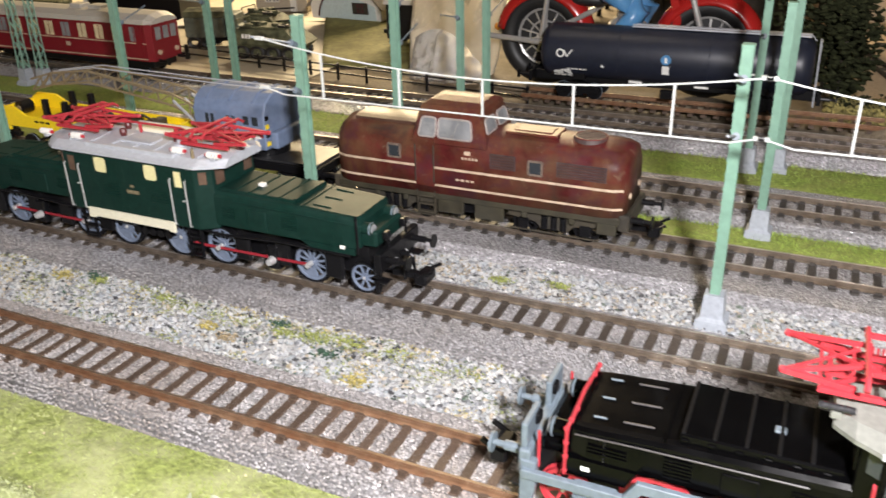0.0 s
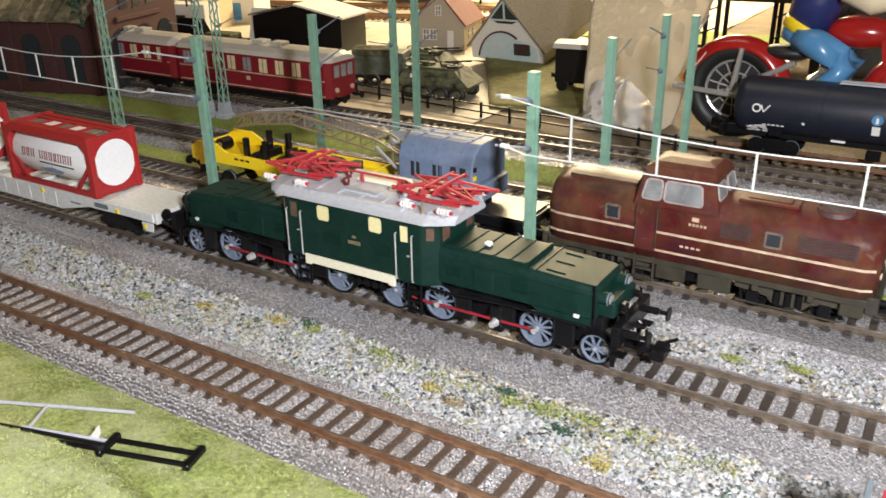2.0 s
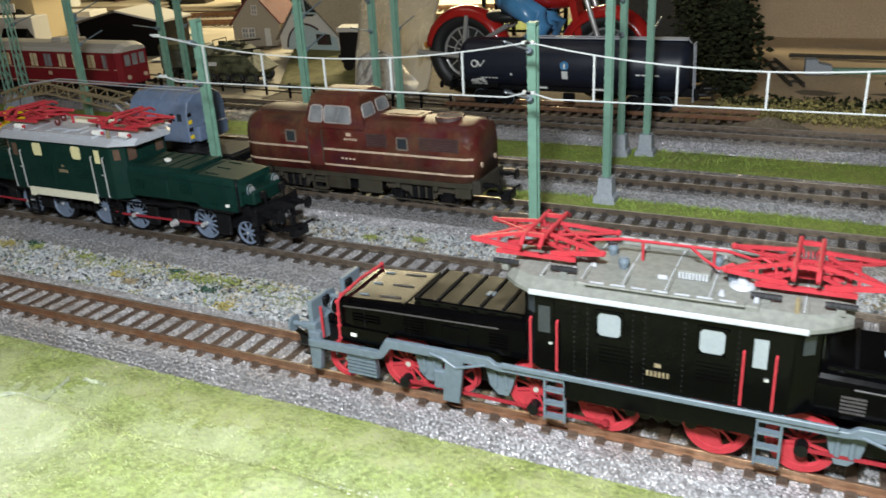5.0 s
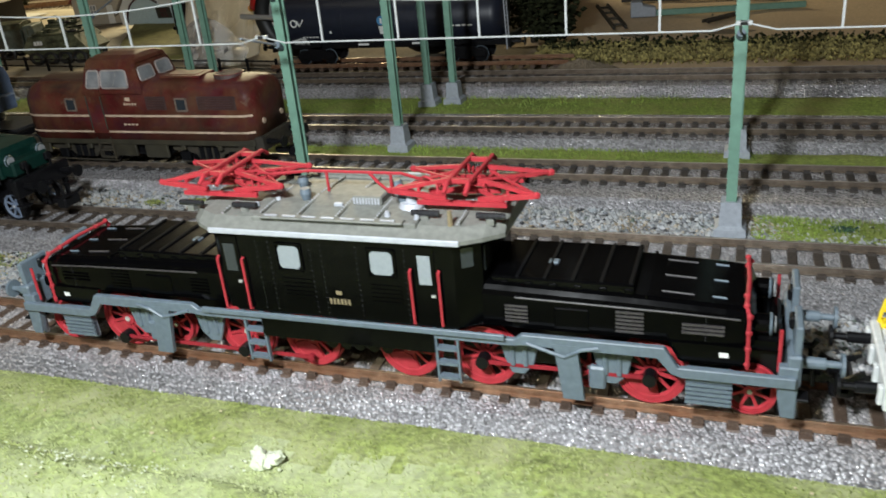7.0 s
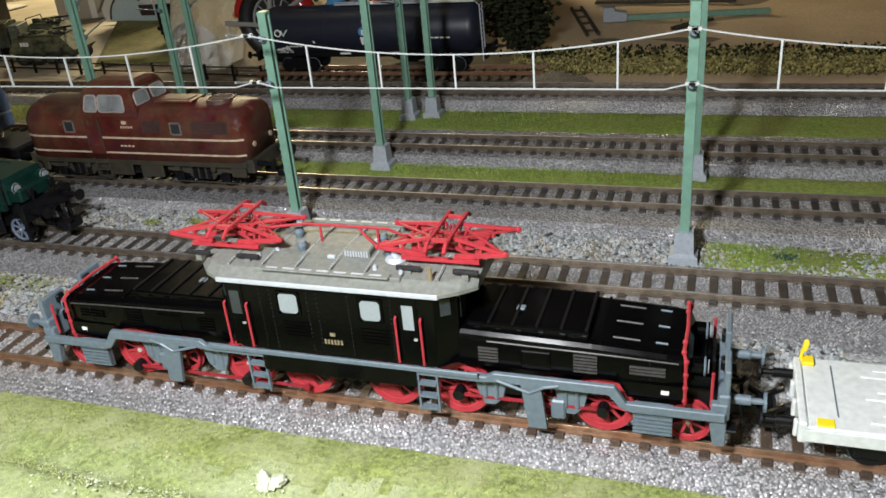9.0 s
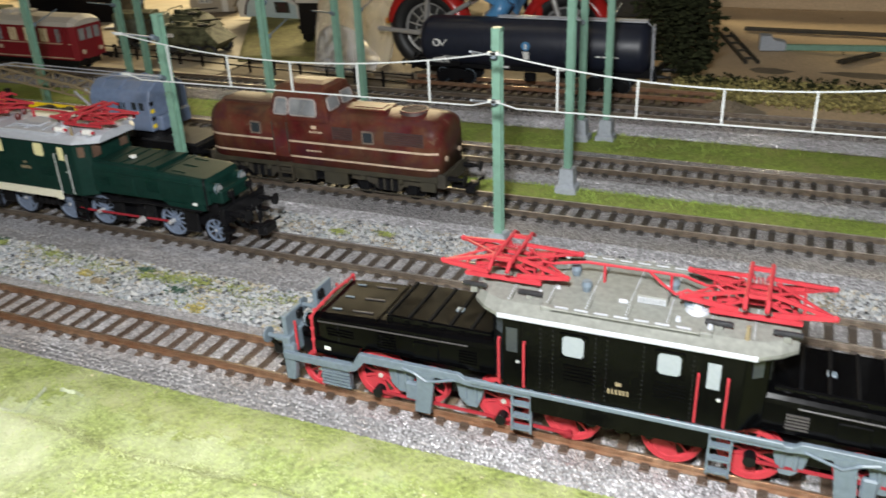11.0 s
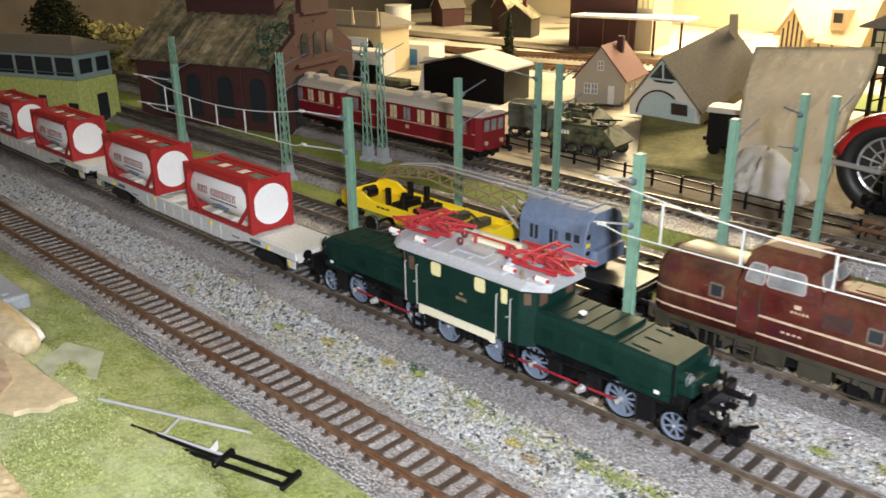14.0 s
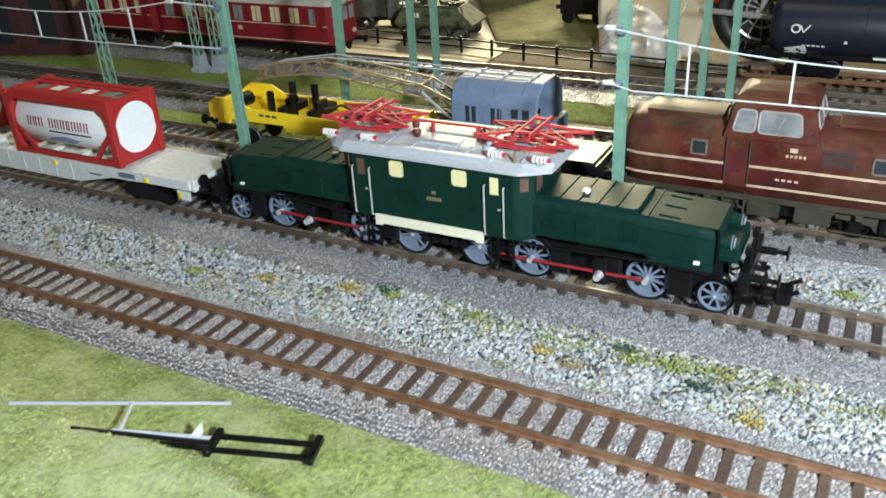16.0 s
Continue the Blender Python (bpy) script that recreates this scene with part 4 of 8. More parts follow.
        for i in range(5):
            u = s * (44 + i * 6.6)
            part("bonnet_rib", box(B(), u - 0.45, u + 0.45, -hb + 2.8, hb - 2.8, 45.4 - dd, 46.0 - dd, 0.1, 1), body_mat if green else M_rib, deck)
        for i in range(3):
            part("top_handle", pipe(B(), [(s * 77, i * 8 - 8, 43.4 - dz), (s * 84, i * 8 - 8, 43.0 - dz)], 0.3), M_louvre if not green else body_mat, bonnet)
            if not green:
                part("top_handle", pipe(B(), [(s * 88, i * 8 - 8, 36.6), (s * 91, i * 8 - 8, 36.4)], 0.3), M_frame, bonnet)
        part("bonnet_seam", box(B(), s * 74 - 0.3, s * 74 + 0.3, -hb + 1.4, hb - 1.4, 43.2 - dz, 43.8 - dz), body_mat, bonnet)
        part("vent", box(B(), s * 51 - 1.2, s * 51 + 1.2, -5.6 + dz * 0.5, -3.2 + dz * 0.5, 45.4 - dd, 46.8 - dd if green else 46.0 - dd, 0.2, 1), M_white if green else M_frame, deck, "small pale roof vent")
        # bonnet sides: lower skirt at the far end, louvres, lamps
        for v in (-1, 1):
            for k in range(6):
                part("hinge", box(B(), s * (41 + k * 5.8) - 0.9, s * (41 + k * 5.8) + 0.9, v * (hb - 2.3) - 0.35, v * (hb - 2.3) + 0.35, 43.4 - dd, 44.7 - dd, 0.2, 1), body_mat, deck)
            part("side_rail", pipe(B(), [(s * 44, v * (hb + 0.3), 40.6 - dz * 0.8), (s * 80, v * (hb + 0.3), 39.6 - dz * 0.75), (s * 94, v * hb, 38.9 - dz * 0.75)], 0.22), body_mat if green else M_louvre, bonnet)
            part("side_hatch", box(B(), s * (51 + dz) - 4.0, s * (51 + dz) + 4.0, v * (hb + 0.05) - 0.35, v * (hb + 0.05) + 0.35, zb + 0.6, 38.5 - dz * 0.75, 0.25, 1), body_mat, bonnet)
            for k in range(3):
                bm = B()
                for q in range(9):
                    ball(bm, (s * (57 + k * 15), v * hb, zb + 1 + q * (1.15 - dz * 0.08)), 0.2, sub=1)
                part("rivet_line", bm, body_mat if green else M_rivet, bonnet)["kind"] = "stuff"
            lo = 24.8 if green else 23.2
            pr = [(s * 79, zb + 0.2), (s * 81.5, lo), (s * 96, lo), (s * 96, zb + 0.2)] if not green else [(s * 74, zb + 0.2), (s * 78, lo), (s * 96, lo), (s * 96, zb + 0.2)]
            part("bonnet_skirt", prism(B(), pr, v * hb - 0.5, v * hb + 0.3, "y"), body_mat, bonnet)
            for u, wd, ns in ((42, 5.6, 5), (69, 6.4, 6)) if green else ((44.2, 5.5, 5), (70.5, 6.2, 6), (86.4, 9, 3)):
                bm = B()
                for i in range(ns):
                    box(bm, s * u - wd / 2, s * u + wd / 2, v * (hb + 0.1) - 0.3, v * (hb + 0.1) + 0.3, 32.4 - dz * 0.55 + (6 - ns) * dz * 0.06 + i * 0.95, 32.8 - dz * 0.55 + (6 - ns) * dz * 0.06 + i * 0.95)
                part("louvre", bm, body_mat if green or s < 0 else M_louvre, bonnet)
            bm = box(B(), s * 91 - 1.0, s * 91 + 1.0, v * (hb + 0.3) - 0.25, v * (hb + 0.3) + 0.25, 29.4 - dz * 0.7, 30.6 - dz * 0.7)
            part("data_plate", bm, M_white, bonnet, "small white data plate")
            zl = 33.8 if green else 31.4
            bm = cyl(B(), (s * 94, v * 8.5, zl), (s * 101, v * 8.5, zl), 2.2, seg=16)
            hl_ = part("headlight", bm, body_mat, t)
            part("headlight_lens", cyl(B(), (s * 101, v * 8.5, zl), (s * 101.4, v * 8.5, zl), 1.8, seg=16), M_glassg, hl_)
            part("headlight_rim", torus(B(), (s * 100.4, v * 8.5, zl), 2.2, 0.3, "x", 18, 5), M_frame, hl_)
            # corner rails
            rail_pts = [(96.2, 11.8, 38.9), (96.8, 12.8, 37.9), (97.1, 13.2, 36.6), (97.4, 13.4, 25.5)] if green else [(95.2, 12.0, 36.9), (95.6, 13.0, 36.0), (95.8, 13.4, 34.6), (96.0, 13.6, 22.8)]
            bm = pipe(B(), [(s * a_, v * b_, c_) for a_, b_, c_ in rail_pts], 0.45)
            if not green:
                for zq in (35.4, 31.5, 27.6, 23.8):
                    ball(bm, (s * 95.9, v * 13.5, zq), 0.8, sub=1)
                for vq in (12.0, 7.5):
                    ball(bm, (s * 95.2, v * vq, 37.1), 0.8, sub=1)
            part("corner_rail", bm, rail_mat if not green else M_black, t)
        part("front_box", box(B(), s * 96 if s > 0 else -103, 103 if s > 0 else -96, -10, 10, 27.2 if green else 24.9, 33.4 if green else 28.7, 0.8, 1), body_mat, t)
        if not green:
            part("front_rail", pipe(B(), [(s * 95.2, -12.0, 36.9), (s * 95.6, 0, 37.3), (s * 95.2, 12.0, 36.9)], 0.5), rail_mat, t)
        # running gear
        bm = B()
        x0, x1 = sorted((s * 8, s * (98 if green else 104)))
        for v in (-1, 1):
            if green:
                box(bm, x0, x1, v * 7.0 - 0.5, v * 7.0 + 0.5, 15, 26)
            else:
                prism(bm, [(s * 8, 26.2), (s * 44, 26.2), (s * 46, 27.6), (s * 78.5, 27.6), (s * 81.5, 22.9), (s * 106, 22.9), (s * 106, 20.4), (s * 82.5, 20.4), (s * 80, 21.2), (s * 77, 24.8), (s * 46, 24.8), (s * 43, 24.4), (s * 8, 24.4)], v * 15.6 - 0.8, v * 15.6 + 0.8, "y", 0.2, 1)
                part("inner_frame", box(B(), x0, x1, v * 7.0 - 0.5, v * 7.0 + 0.5, 15, 25), M_black, t)
                prism(bm, [(s * 53.5, 26), (s * 59, 26), (s * 60.5, 11.8), (s * 55.5, 11.8)], v * 15.9 - 0.6, v * 15.9 + 0.6, "y")
                for i in range(6):
                    box(bm, s * 88.2 - 5, s * 88.2 + 5, v * 14.4 - 0.8, v * 14.4 + 0.8, 13.4 + i * 1.15, 14.1 + i * 1.15)
                box(bm, s * 88.2 - 5, s * 88.2 + 5, v * 13.8 - 0.8, v * 13.8 + 0.6, 13, 22)
                for i, (u0, u1) in enumerate(((61, 65),)):
                    box(bm, s * u0 if s > 0 else -u1, u1 if s > 0 else -u0, v * 12.4 - 1, v * 12.4 + 1, 13, 19, 0.5, 1)
                pipe(bm, [(s * 47, v * 16.4, 25.6), (s * 56, v * 16.6, 23), (s * 60, v * 16.6, 25.2), (s * 64, v * 16.4, 26)], 0.45)
        for v in (-1, 1):
            if green:
                for u0, u1, h0, h1 in ((82, 90, 13, 24), (60, 67, 14, 24), (42, 49, 13, 23), (19, 27, 14, 22)):
                    part("axle_box", box(B(), s * (u0 + u1) / 2 - (u1 - u0) / 2, s * (u0 + u1) / 2 + (u1 - u0) / 2, v * 11.2 - 1.0, v * 11.2 + 1.0, h0, h1, 0.8, 1), frame_mat, t)
                part("air_pipe", pipe(B(), [(s * 16, v * 14.6, 25), (s * 40, v * 14.8, 24), (s * 66, v * 14.8, 25.5), (s * 95, v * 14.8, 25)], 0.5), M_black, t)
            else:
                for u in (44, 66.5):
                    part("equaliser", prism(B(), [(s * (u - 5), 24), (s * (u + 5), 24), (s * (u + 3.5), 17), (s * (u + 1), 14.5), (s * (u - 2), 14.5), (s * (u - 3.5), 18)], v * 11.8 - 0.6, v * 11.8 + 0.6, "y", 0.2, 1), frame_mat, t)
                    for q in (-1.6, 1.6):
                        part("spring", cyl(B(), (s * u + q, v * 12.4, 17), (s * u + q, v * 12.4, 24), 0.7, seg=8), frame_mat, t)
        frame_ob = part("bogie_frame", bm, frame_mat, t, "cast side frame of the bogie")
        box_b = box(B(), s * 104 if s > 0 else -107, 107 if s > 0 else -104, -15, 15, 20, 27.5, 0.4, 1)
        part("buffer_beam", box_b, frame_mat, t)
        for v in (-1, 1):
            pr = [(s * 103.5, 22), (s * 106, 22), (s * 105.2, 11.5), (s * 103.8, 11.5)]
            part("guard_iron", prism(B(), pr, v * 12.8 - 0.8, v * 12.8 + 0.8, "y", 0.2, 1), frame_mat, t)
            if not green:
                part("end_block", prism(B(), [(s * 102.4, 25), (s * 106.5, 25), (s * 106.5, 12.4), (s * 103.4, 12.4), (s * 102.4, 18)], v * 14.2 - 1.2, v * 14.2 + 1.2, "y", 0.3, 1), frame_mat, t)
                part("front_post", cyl(B(), (s * 102.5, v * 13.0, 22.5), (s * 102.5, v * 13.0, 32.5), 0.42, seg=8), rail_mat, t, "red upright rail")
                part("beam_plate", box(B(), s * 106 - 0.8, s * 106 + 0.8, v * 9 - 5, v * 9 + 5, 27, 34, 0.3, 1), frame_mat, t)
        for v in (-6.5, 6.5):
            if green:
                part("railing_post", cyl(B(), (s * 106, v, 27), (s * 106, v, 33.5), 0.5, seg=8), M_black, t)
            part("brake_hose", pipe(B(), [(s * 107, v * 0.6, 22), (s * 110, v * 0.6, 19.5), (s * 110.5, v * 0.6, 14)], 0.6), M_black, t)
            part("lamp_bracket", box(B(), s * 105.2 - 1, s * 105.2 + 1, v - 1.6, v + 1.6, 30, 33, 0.4, 1), M_black, t)
            part("shunter_step", box(B(), s * 106.5 - 2.5, s * 106.5 + 2.5, v * 2 - 2, v * 2 + 2, 16.5, 17.3, 0.2, 1), M_black, t)
        part("coupling_hook", pipe(B(), [(s * 107, 0, 22), (s * 110, 0, 22), (s * 111, 0, 23.5)], 0.8), M_black, t)
        buffers(t, s * 107, s, 23.8, 10.3, frame_mat)
        coupler(t, s * 104, s)
        # wheels and rods
        for v in (-1, 1):
            wheel(t, s * 97, v * 8.9, RAIL_Z + 6.5, 5.9, 8, wheel_mat, M_black if green else wheel_mat, v)
            for u in (75, 34.5, 14):
                w = wheel(t, s * u, v * 8.9, RAIL_Z + (8.5 if green else 8.9), 7.8 if green else 8.2, 12, wheel_mat, M_black if green else wheel_mat, v)
            zj = RAIL_Z + 8.0
            if green:
                jack = part("jackshaft", box(B(), s * 59.5 - 2.6, s * 59.5 + 2.6, v * 11 - 1.6, v * 11 + 1.6, 12, 22, 0.6, 1), M_black, t, "black jackshaft housing")
                part("jackshaft_cap", cyl(B(), (s * 59.5, v * 12.6, zj), (s * 59.5, v * 15.4, zj), 1.7, 1.2, seg=12), M_steel, jack, "bright steel jackshaft cap")
            else:
                jack = wheel(t, s * (60.5 if s > 0 else 58), v * 8.9, zj + 0.6, 5.6, 6, wheel_mat, wheel_mat, v, name="jackshaft")
            # the rods stand low on one bogie and at hub height on the other
            low = not green and s < 0
            zz = RAIL_Z + (4.4 if low else 8.6)
            u0 = 14 if low else (24 if green and s > 0 else 34.5)
            bm = B()
            bar(bm, (s * u0, v * 12.2, zz), (s * 75, v * 12.2, zz + 0.3), 0.5, 0.95)
            for u in (u0, 59.5, 75):
                cyl(bm, (s * u, v * 11.5, zz), (s * u, v * 12.7, zz), 0.95, seg=12)
            part("coupling_rod", bm, rod_mat, t, "red coupling rod")
            for u in (75, 34.5):
                part("crank_pin", cyl(B(), (s * u, v * 10.2, zz), (s * u, v * 13.2, zz), 1.0 if green else 1.7, seg=10), M_steel if green else M_black, t)
        # steps below the cab doors
        for v in (-1, 1):
            u = s * 27
            bm = B()
            for i in range(3):
                box(bm, u - 2.6, u + 2.6, v * 15.8 - 1.0, v * 15.8 + 1.0, 13.5 + i * 4, 14.2 + i * 4)
            for k in (-2.8, 2.8):
                box(bm, u + k - 0.3, u + k + 0.3, v * 15.8 - 0.5, v * 15.8 + 0.5, 12.5, z0 + 0.5)
            part("step", bm, frame_mat, t, "cab steps")
    # frame bar or cream skirt below the cab
    for v in (-1, 1):
        if green:
            bm = prism(B(), [(-25, 26.6), (19, 26.6), (19, 22.3), (16, 22.3), (16, 23.0), (-22, 23.0), (-22, 22.3), (-25, 22.3)], v * 17.0 - 0.5, v * 17.0 + 0.5, "y", 0.15, 1)
            part("side_board", bm, M_cream, t, "cream board below the cab")
        else:
            part("side_sill", box(B(), -42, 42, v * 16.8 - 0.5, v * 16.8 + 0.5, 26.0, 27.5, 0.2, 1), frame_mat, t)
            part("lower_panel", box(B(), -24, 24, v * 16.5 - 0.4, v * 16.5 + 0.3, 20.8, 25.9), body_mat, t)
    bm = box(B(), -40, 40, -7.4, 7.4, 13.5, z0 + 1, 0.5, 1)
    for i in range(5):
        cyl(bm, (-8 + i * 4, -10.4, 16.5), (-8 + i * 4, 10.4, 16.5), 1.7, seg=10)
    part("underframe", bm, M_black, t)
    part("chassis", box(B(), -96, 96, -7.0, 7.0, 16, 31), M_black, t)
    return t


crocodile(-227, TRACKS[1], M_green, M_roofgrey, M_wheelgrey, M_black, M_steel, M_rod, M_winlit,
          "dark green articulated electric model locomotive with red pantographs", True)
crocodile(62.3, TRACKS[0], M_gloss_black, M_olive, M_red, M_frame, M_red, M_rod, M_winwhite,
          "black articulated electric model locomotive with red wheels and grey frame", False)


M_oilsill = mat("olive_grimy_sill", (0.036, 0.031, 0.018), 0.6, vary=0.4, grain=150, dirt=(0.03, 0.028, 0.02), dirt_amount=0.8, dirt_scale=70)
M_oldtrim = mat("grimy_brown_window_trim", (0.16, 0.12, 0.095), 0.5, vary=0.3)
M_trim = mat("dull_grey_window_trim", (0.32, 0.28, 0.26), 0.5, vary=0.15)


def diesel(x, y):
    t = thing("diesel_locomotive", (x, y, 0), "weathered maroon diesel model locomotive with cream stripes", "locomotive")
    hw = 16.0

    def ring(xx, w, top, r=8.4):
        pts = [(xx, -w, 22)]
        for i in range(7):
            a = math.pi / 2 * i / 6
            pts.append((xx, -w + r * (1 - math.cos(a)), top - r * (1 - math.sin(a)) - 1.5))
        pts.append((xx, 0, top))
        for i in range(6, -1, -1):
            a = math.pi / 2 * i / 6
            pts.append((xx, w - r * (1 - math.cos(a)), top - r * (1 - math.sin(a)) - 1.5))
        pts.append((xx, w, 22))
        return pts

    bm = loft(B(), [ring(-64.5, hw - 4.5, 46), ring(-63, hw - 2, 48.4), ring(-59, hw - 0.4, 49.6), ring(-54, hw, 50), ring(54, hw, 49.4), ring(60, hw - 0.4, 49), ring(63.5, hw - 2, 48.2), ring(64.8, hw - 4.5, 46)])
    body = part("body", bm, M_maroon, t, "maroon bonnet body with rust and dust", smooth=True)
    # roof panels
    bm = loft(B(), [[(xx, yy, 48.1 + 2.3 * (1 - (yy / 13) ** 2)) for yy in (-8, -5, -2.5, 0, 2.5, 5, 8)] + [(xx, yy, 47) for yy in (8, 0, -8)] for xx in (-57, -28)])
    part("bonnet_top", bm, M_maroonroof, body)
    fan = part("roof_hatch", cyl(B(), (46, 0, 48.0), (46, 0, 49.5), 7.5, 6.8, seg=28), M_grille, body, "round fan hatch")
    part("hatch_ring", torus(B(), (46, 0, 49.5), 6.4, 0.4, "z", 28, 6), M_maroon, fan)
    for k in range(5):
        part("fan_slat", box(B(), 46 - 5.4, 46 + 5.4, -4.4 + k * 2.2 - 0.3, -4.4 + k * 2.2 + 0.3, 49.4, 49.8), M_grille, fan)
    part("roof_hatch", box(B(), 12, 34, -6.5, 6.5, 48.4, 49.7, 0.4, 1), M_maroon, body)
    part("roof_hatch", box(B(), 15, 31, -4, 4, 49.6, 50.0, 0.3, 1), M_maroon, body)
    # cab
    def cabring(z, w, a, b):
        return [(a, -w, z), (b, -w, z), (b + 0.6, -w + 1, z), (b + 0.6, w - 1, z), (b, w, z), (a, w, z), (a - 0.6, w - 1, z), (a - 0.6, -w + 1, z)]
    bm = loft(B(), [cabring(44, hw + 0.2, -26, 7), cabring(55.5, 13.6, -23.5, 4), cabring(58.2, 11.5, -22.5, 3), cabring(60, 7.5, -20, 1), cabring(60.8, 2, -17, -2)])
    cab = part("cab", bm, M_maroon, t)
    part("cab_roof", loft(B(), [cabring(57.2, 12.4, -23.6, 4.2), cabring(58.8, 11.2, -22.8, 3.2), cabring(60.3, 7.6, -20.5, 1.2), cabring(61.1, 2, -17, -2)]), M_maroon, cab, "dusty maroon cab roof")
    def pane(corners, nm, m, th=0.75):
        """A glazed pane with rounded corners in a raised rounded frame; four corners in order."""
        c = [Vector(p) for p in corners]
        loop = []
        for i in range(4):
            p, q, n = c[i - 1], c[i], c[(i + 1) % 4]
            e0, e1 = (p - q).normalized() * 1.5, (n - q).normalized() * 1.5
            for f in (0.0, 0.3, 0.7, 1.0):
                loop.append(q + e0 * (1 - f) ** 2 + e1 * f ** 2)
        bm = B()
        nrm = (c[1] - c[0]).cross(c[3] - c[0]).normalized()
        lo = [bm.verts.new(p - nrm * 0.25) for p in loop]
        hi = [bm.verts.new(p + nrm * 0.2) for p in loop]
        fs = [bm.faces.new(lo[::-1]), bm.faces.new(hi)] + [bm.faces.new((lo[i], lo[(i + 1) % 16], hi[(i + 1) % 16], hi[i])) for i in range(16)]
        bmesh.ops.recalc_face_normals(bm, faces=fs)
        w = part(nm, bm, m, cab)
        part("window_frame", pipe(B(), loop + [loop[0]], th * 0.62, 6), M_trim, w, "pale grey rounded window frame")
        return w

    def endx(z, s):
        g = (z - 44) / 11.5
        return 7.7 - 3.0 * g if s > 0 else -26.7 + 2.5 * g

    for s in (-1, 1):
        for v in (-1, 1):
            pane([(endx(49.0, s), v * 1.6, 49.0), (endx(49.0, s), v * 12.4, 49.0), (endx(54.8, s), v * 11.4, 54.8), (endx(54.8, s), v * 1.6, 54.8)], "end_window", M_glassg)
    for v in (-1, 1):
        def cz(u, z):
            f = (z - 44) / 11.5
            return (u, v * (hw + 0.3 - f * 2.6), z)
        for a, b in ((-23.2, -15.4), (-14.2, 1.0)):
            q = 1.5 if a < -20 else 0
            pane([cz(a, 46.6), cz(b, 46.6), cz(b - (0 if a < -20 else 1.2), 54.4), cz(a + q, 54.4)], "cab_window", M_glassg)
        part("wiper", cyl(B(), cz(-7.5, 47.5), cz(-5.5, 53), 0.25, seg=6), M_trim, cab)
        # bonnet windows
        for u in (-34.5, 28.3):
            w = part("side_window", box(B(), u - 2.6, u + 2.6, v * hw - 0.2, v * hw + 0.2, 36.4, 41.2), M_glassd, body)
            bm = B()
            for a, b in (((u - 2.8, 36), (u + 2.8, 36)), ((u - 2.8, 41.6), (u + 2.8, 41.6)), ((u - 2.8, 36), (u - 2.8, 41.6)), ((u + 2.8, 36), (u + 2.8, 41.6))):
                bar(bm, (a[0], v * (hw + 0.1), a[1]), (b[0], v * (hw + 0.1), b[1]), 0.75)
            part("window_frame", bm, M_oldtrim, w)
        for z, hgt in ((33.0, 1.0), (25.3, 0.9)):
            bm = loft(B(), [[(xx, v * (w_ + 0.12), z), (xx, v * (w_ + 0.12), z + hgt), (xx, v * (w_ - 1), z + hgt), (xx, v * (w_ - 1), z)] for xx, w_ in ((-63, hw - 2), (-59, hw - 0.4), (-54, hw), (54, hw), (60, hw - 0.4), (63.5, hw - 2))])
            part("stripe", bm, M_stripe, body, "cream painted stripe")
        part("cab_door", box(B(), -24.5, -15.8, v * hw - 0.22, v * hw + 0.22, 25, 46), M_maroon, body)
        for u in (-24.4, -15.9):
            part("handrail", pipe(B(), [(u, v * (hw + 0.6), 27), (u, v * (hw + 0.6), 43)], 0.3), M_rust, body)
        for i in range(5):
            part("number_bar", box(B(), -3.4 + i * 1.5, -2.5 + i * 1.5, v * hw - 0.25, v * hw + 0.25, 38.6, 39.6), M_stripe, body)
        part("emblem", box(B(), -2.2, 0.4, v * hw - 0.25, v * hw + 0.25, 40.6, 42.2), M_stripe, body)
        for i in range(4):
            part("notice_bar", box(B(), -6.0 + i * 2.2, -4.6 + i * 2.2, v * hw - 0.2, v * hw + 0.2, 29.0, 29.8), M_stripe, body)
        # frame and louvre
        for u0, u1 in ((37, 57), (9, 20)):
            lv = part("louvre", box(B(), u0, u1, v * hw - 0.12, v * hw + 0.12, 36.4, 42.6), M_grille, body, "sooty louvre panel")
            for q in range(5):
                part("slat", box(B(), u0 + 0.6, u1 - 0.6, v * (hw + 0.2) - 0.2, v * (hw + 0.2) + 0.2, 36.9 + q * 1.15, 37.4 + q * 1.15), M_maroonroof, lv)
        for s in (-1, 1):
            c = s * 36
            bm = prism(B(), [(c - 20, 18.5), (c - 20, 16), (c - 8, 14.5), (c - 6, 12), (c + 6, 12), (c + 8, 14.5), (c + 20, 16), (c + 20, 18.5)], v * 12.2 - 0.7, v * 12.2 + 0.7, "y", 0.3, 1)
            bogie = part("bogie", bm, M_rust, t, "weathered bogie side frame")
            for k in (-13, 13):
                part("axle_box", box(B(), c + k - 2.4, c + k + 2.4, v * 13.2 - 0.8, v * 13.2 + 0.8, 11.2, 16, 0.6, 1), M_black, bogie)
            for k in (-4, 0, 4):
                part("spring", cyl(B(), (c + k, v * 13.2, 12.5), (c + k, v * 13.2, 18), 1.3, seg=10), M_black, bogie)
            part("brake_rod", bar(B(), (c - 19, v * 13.4, 11), (c + 19, v * 13.4, 10.6), 0.5, 0.6), M_rust, bogie)
            for k in (-13, 13):
                wheel(t, s * 36 + k, v * 9.6, RAIL_Z + 5.4, 5.4, 10, M_black, M_black, v)
        bm = B()
        for i in range(3):
            box(bm, -24, -16, v * 15.2 - 1, v * 15.2 + 1, 12.5 + i * 3.6, 13.1 + i * 3.6)
        for k in (-24, -16):
            box(bm, k - 0.3, k + 0.3, v * 15.2 - 1, v * 15.2 + 1, 12.5, 23)
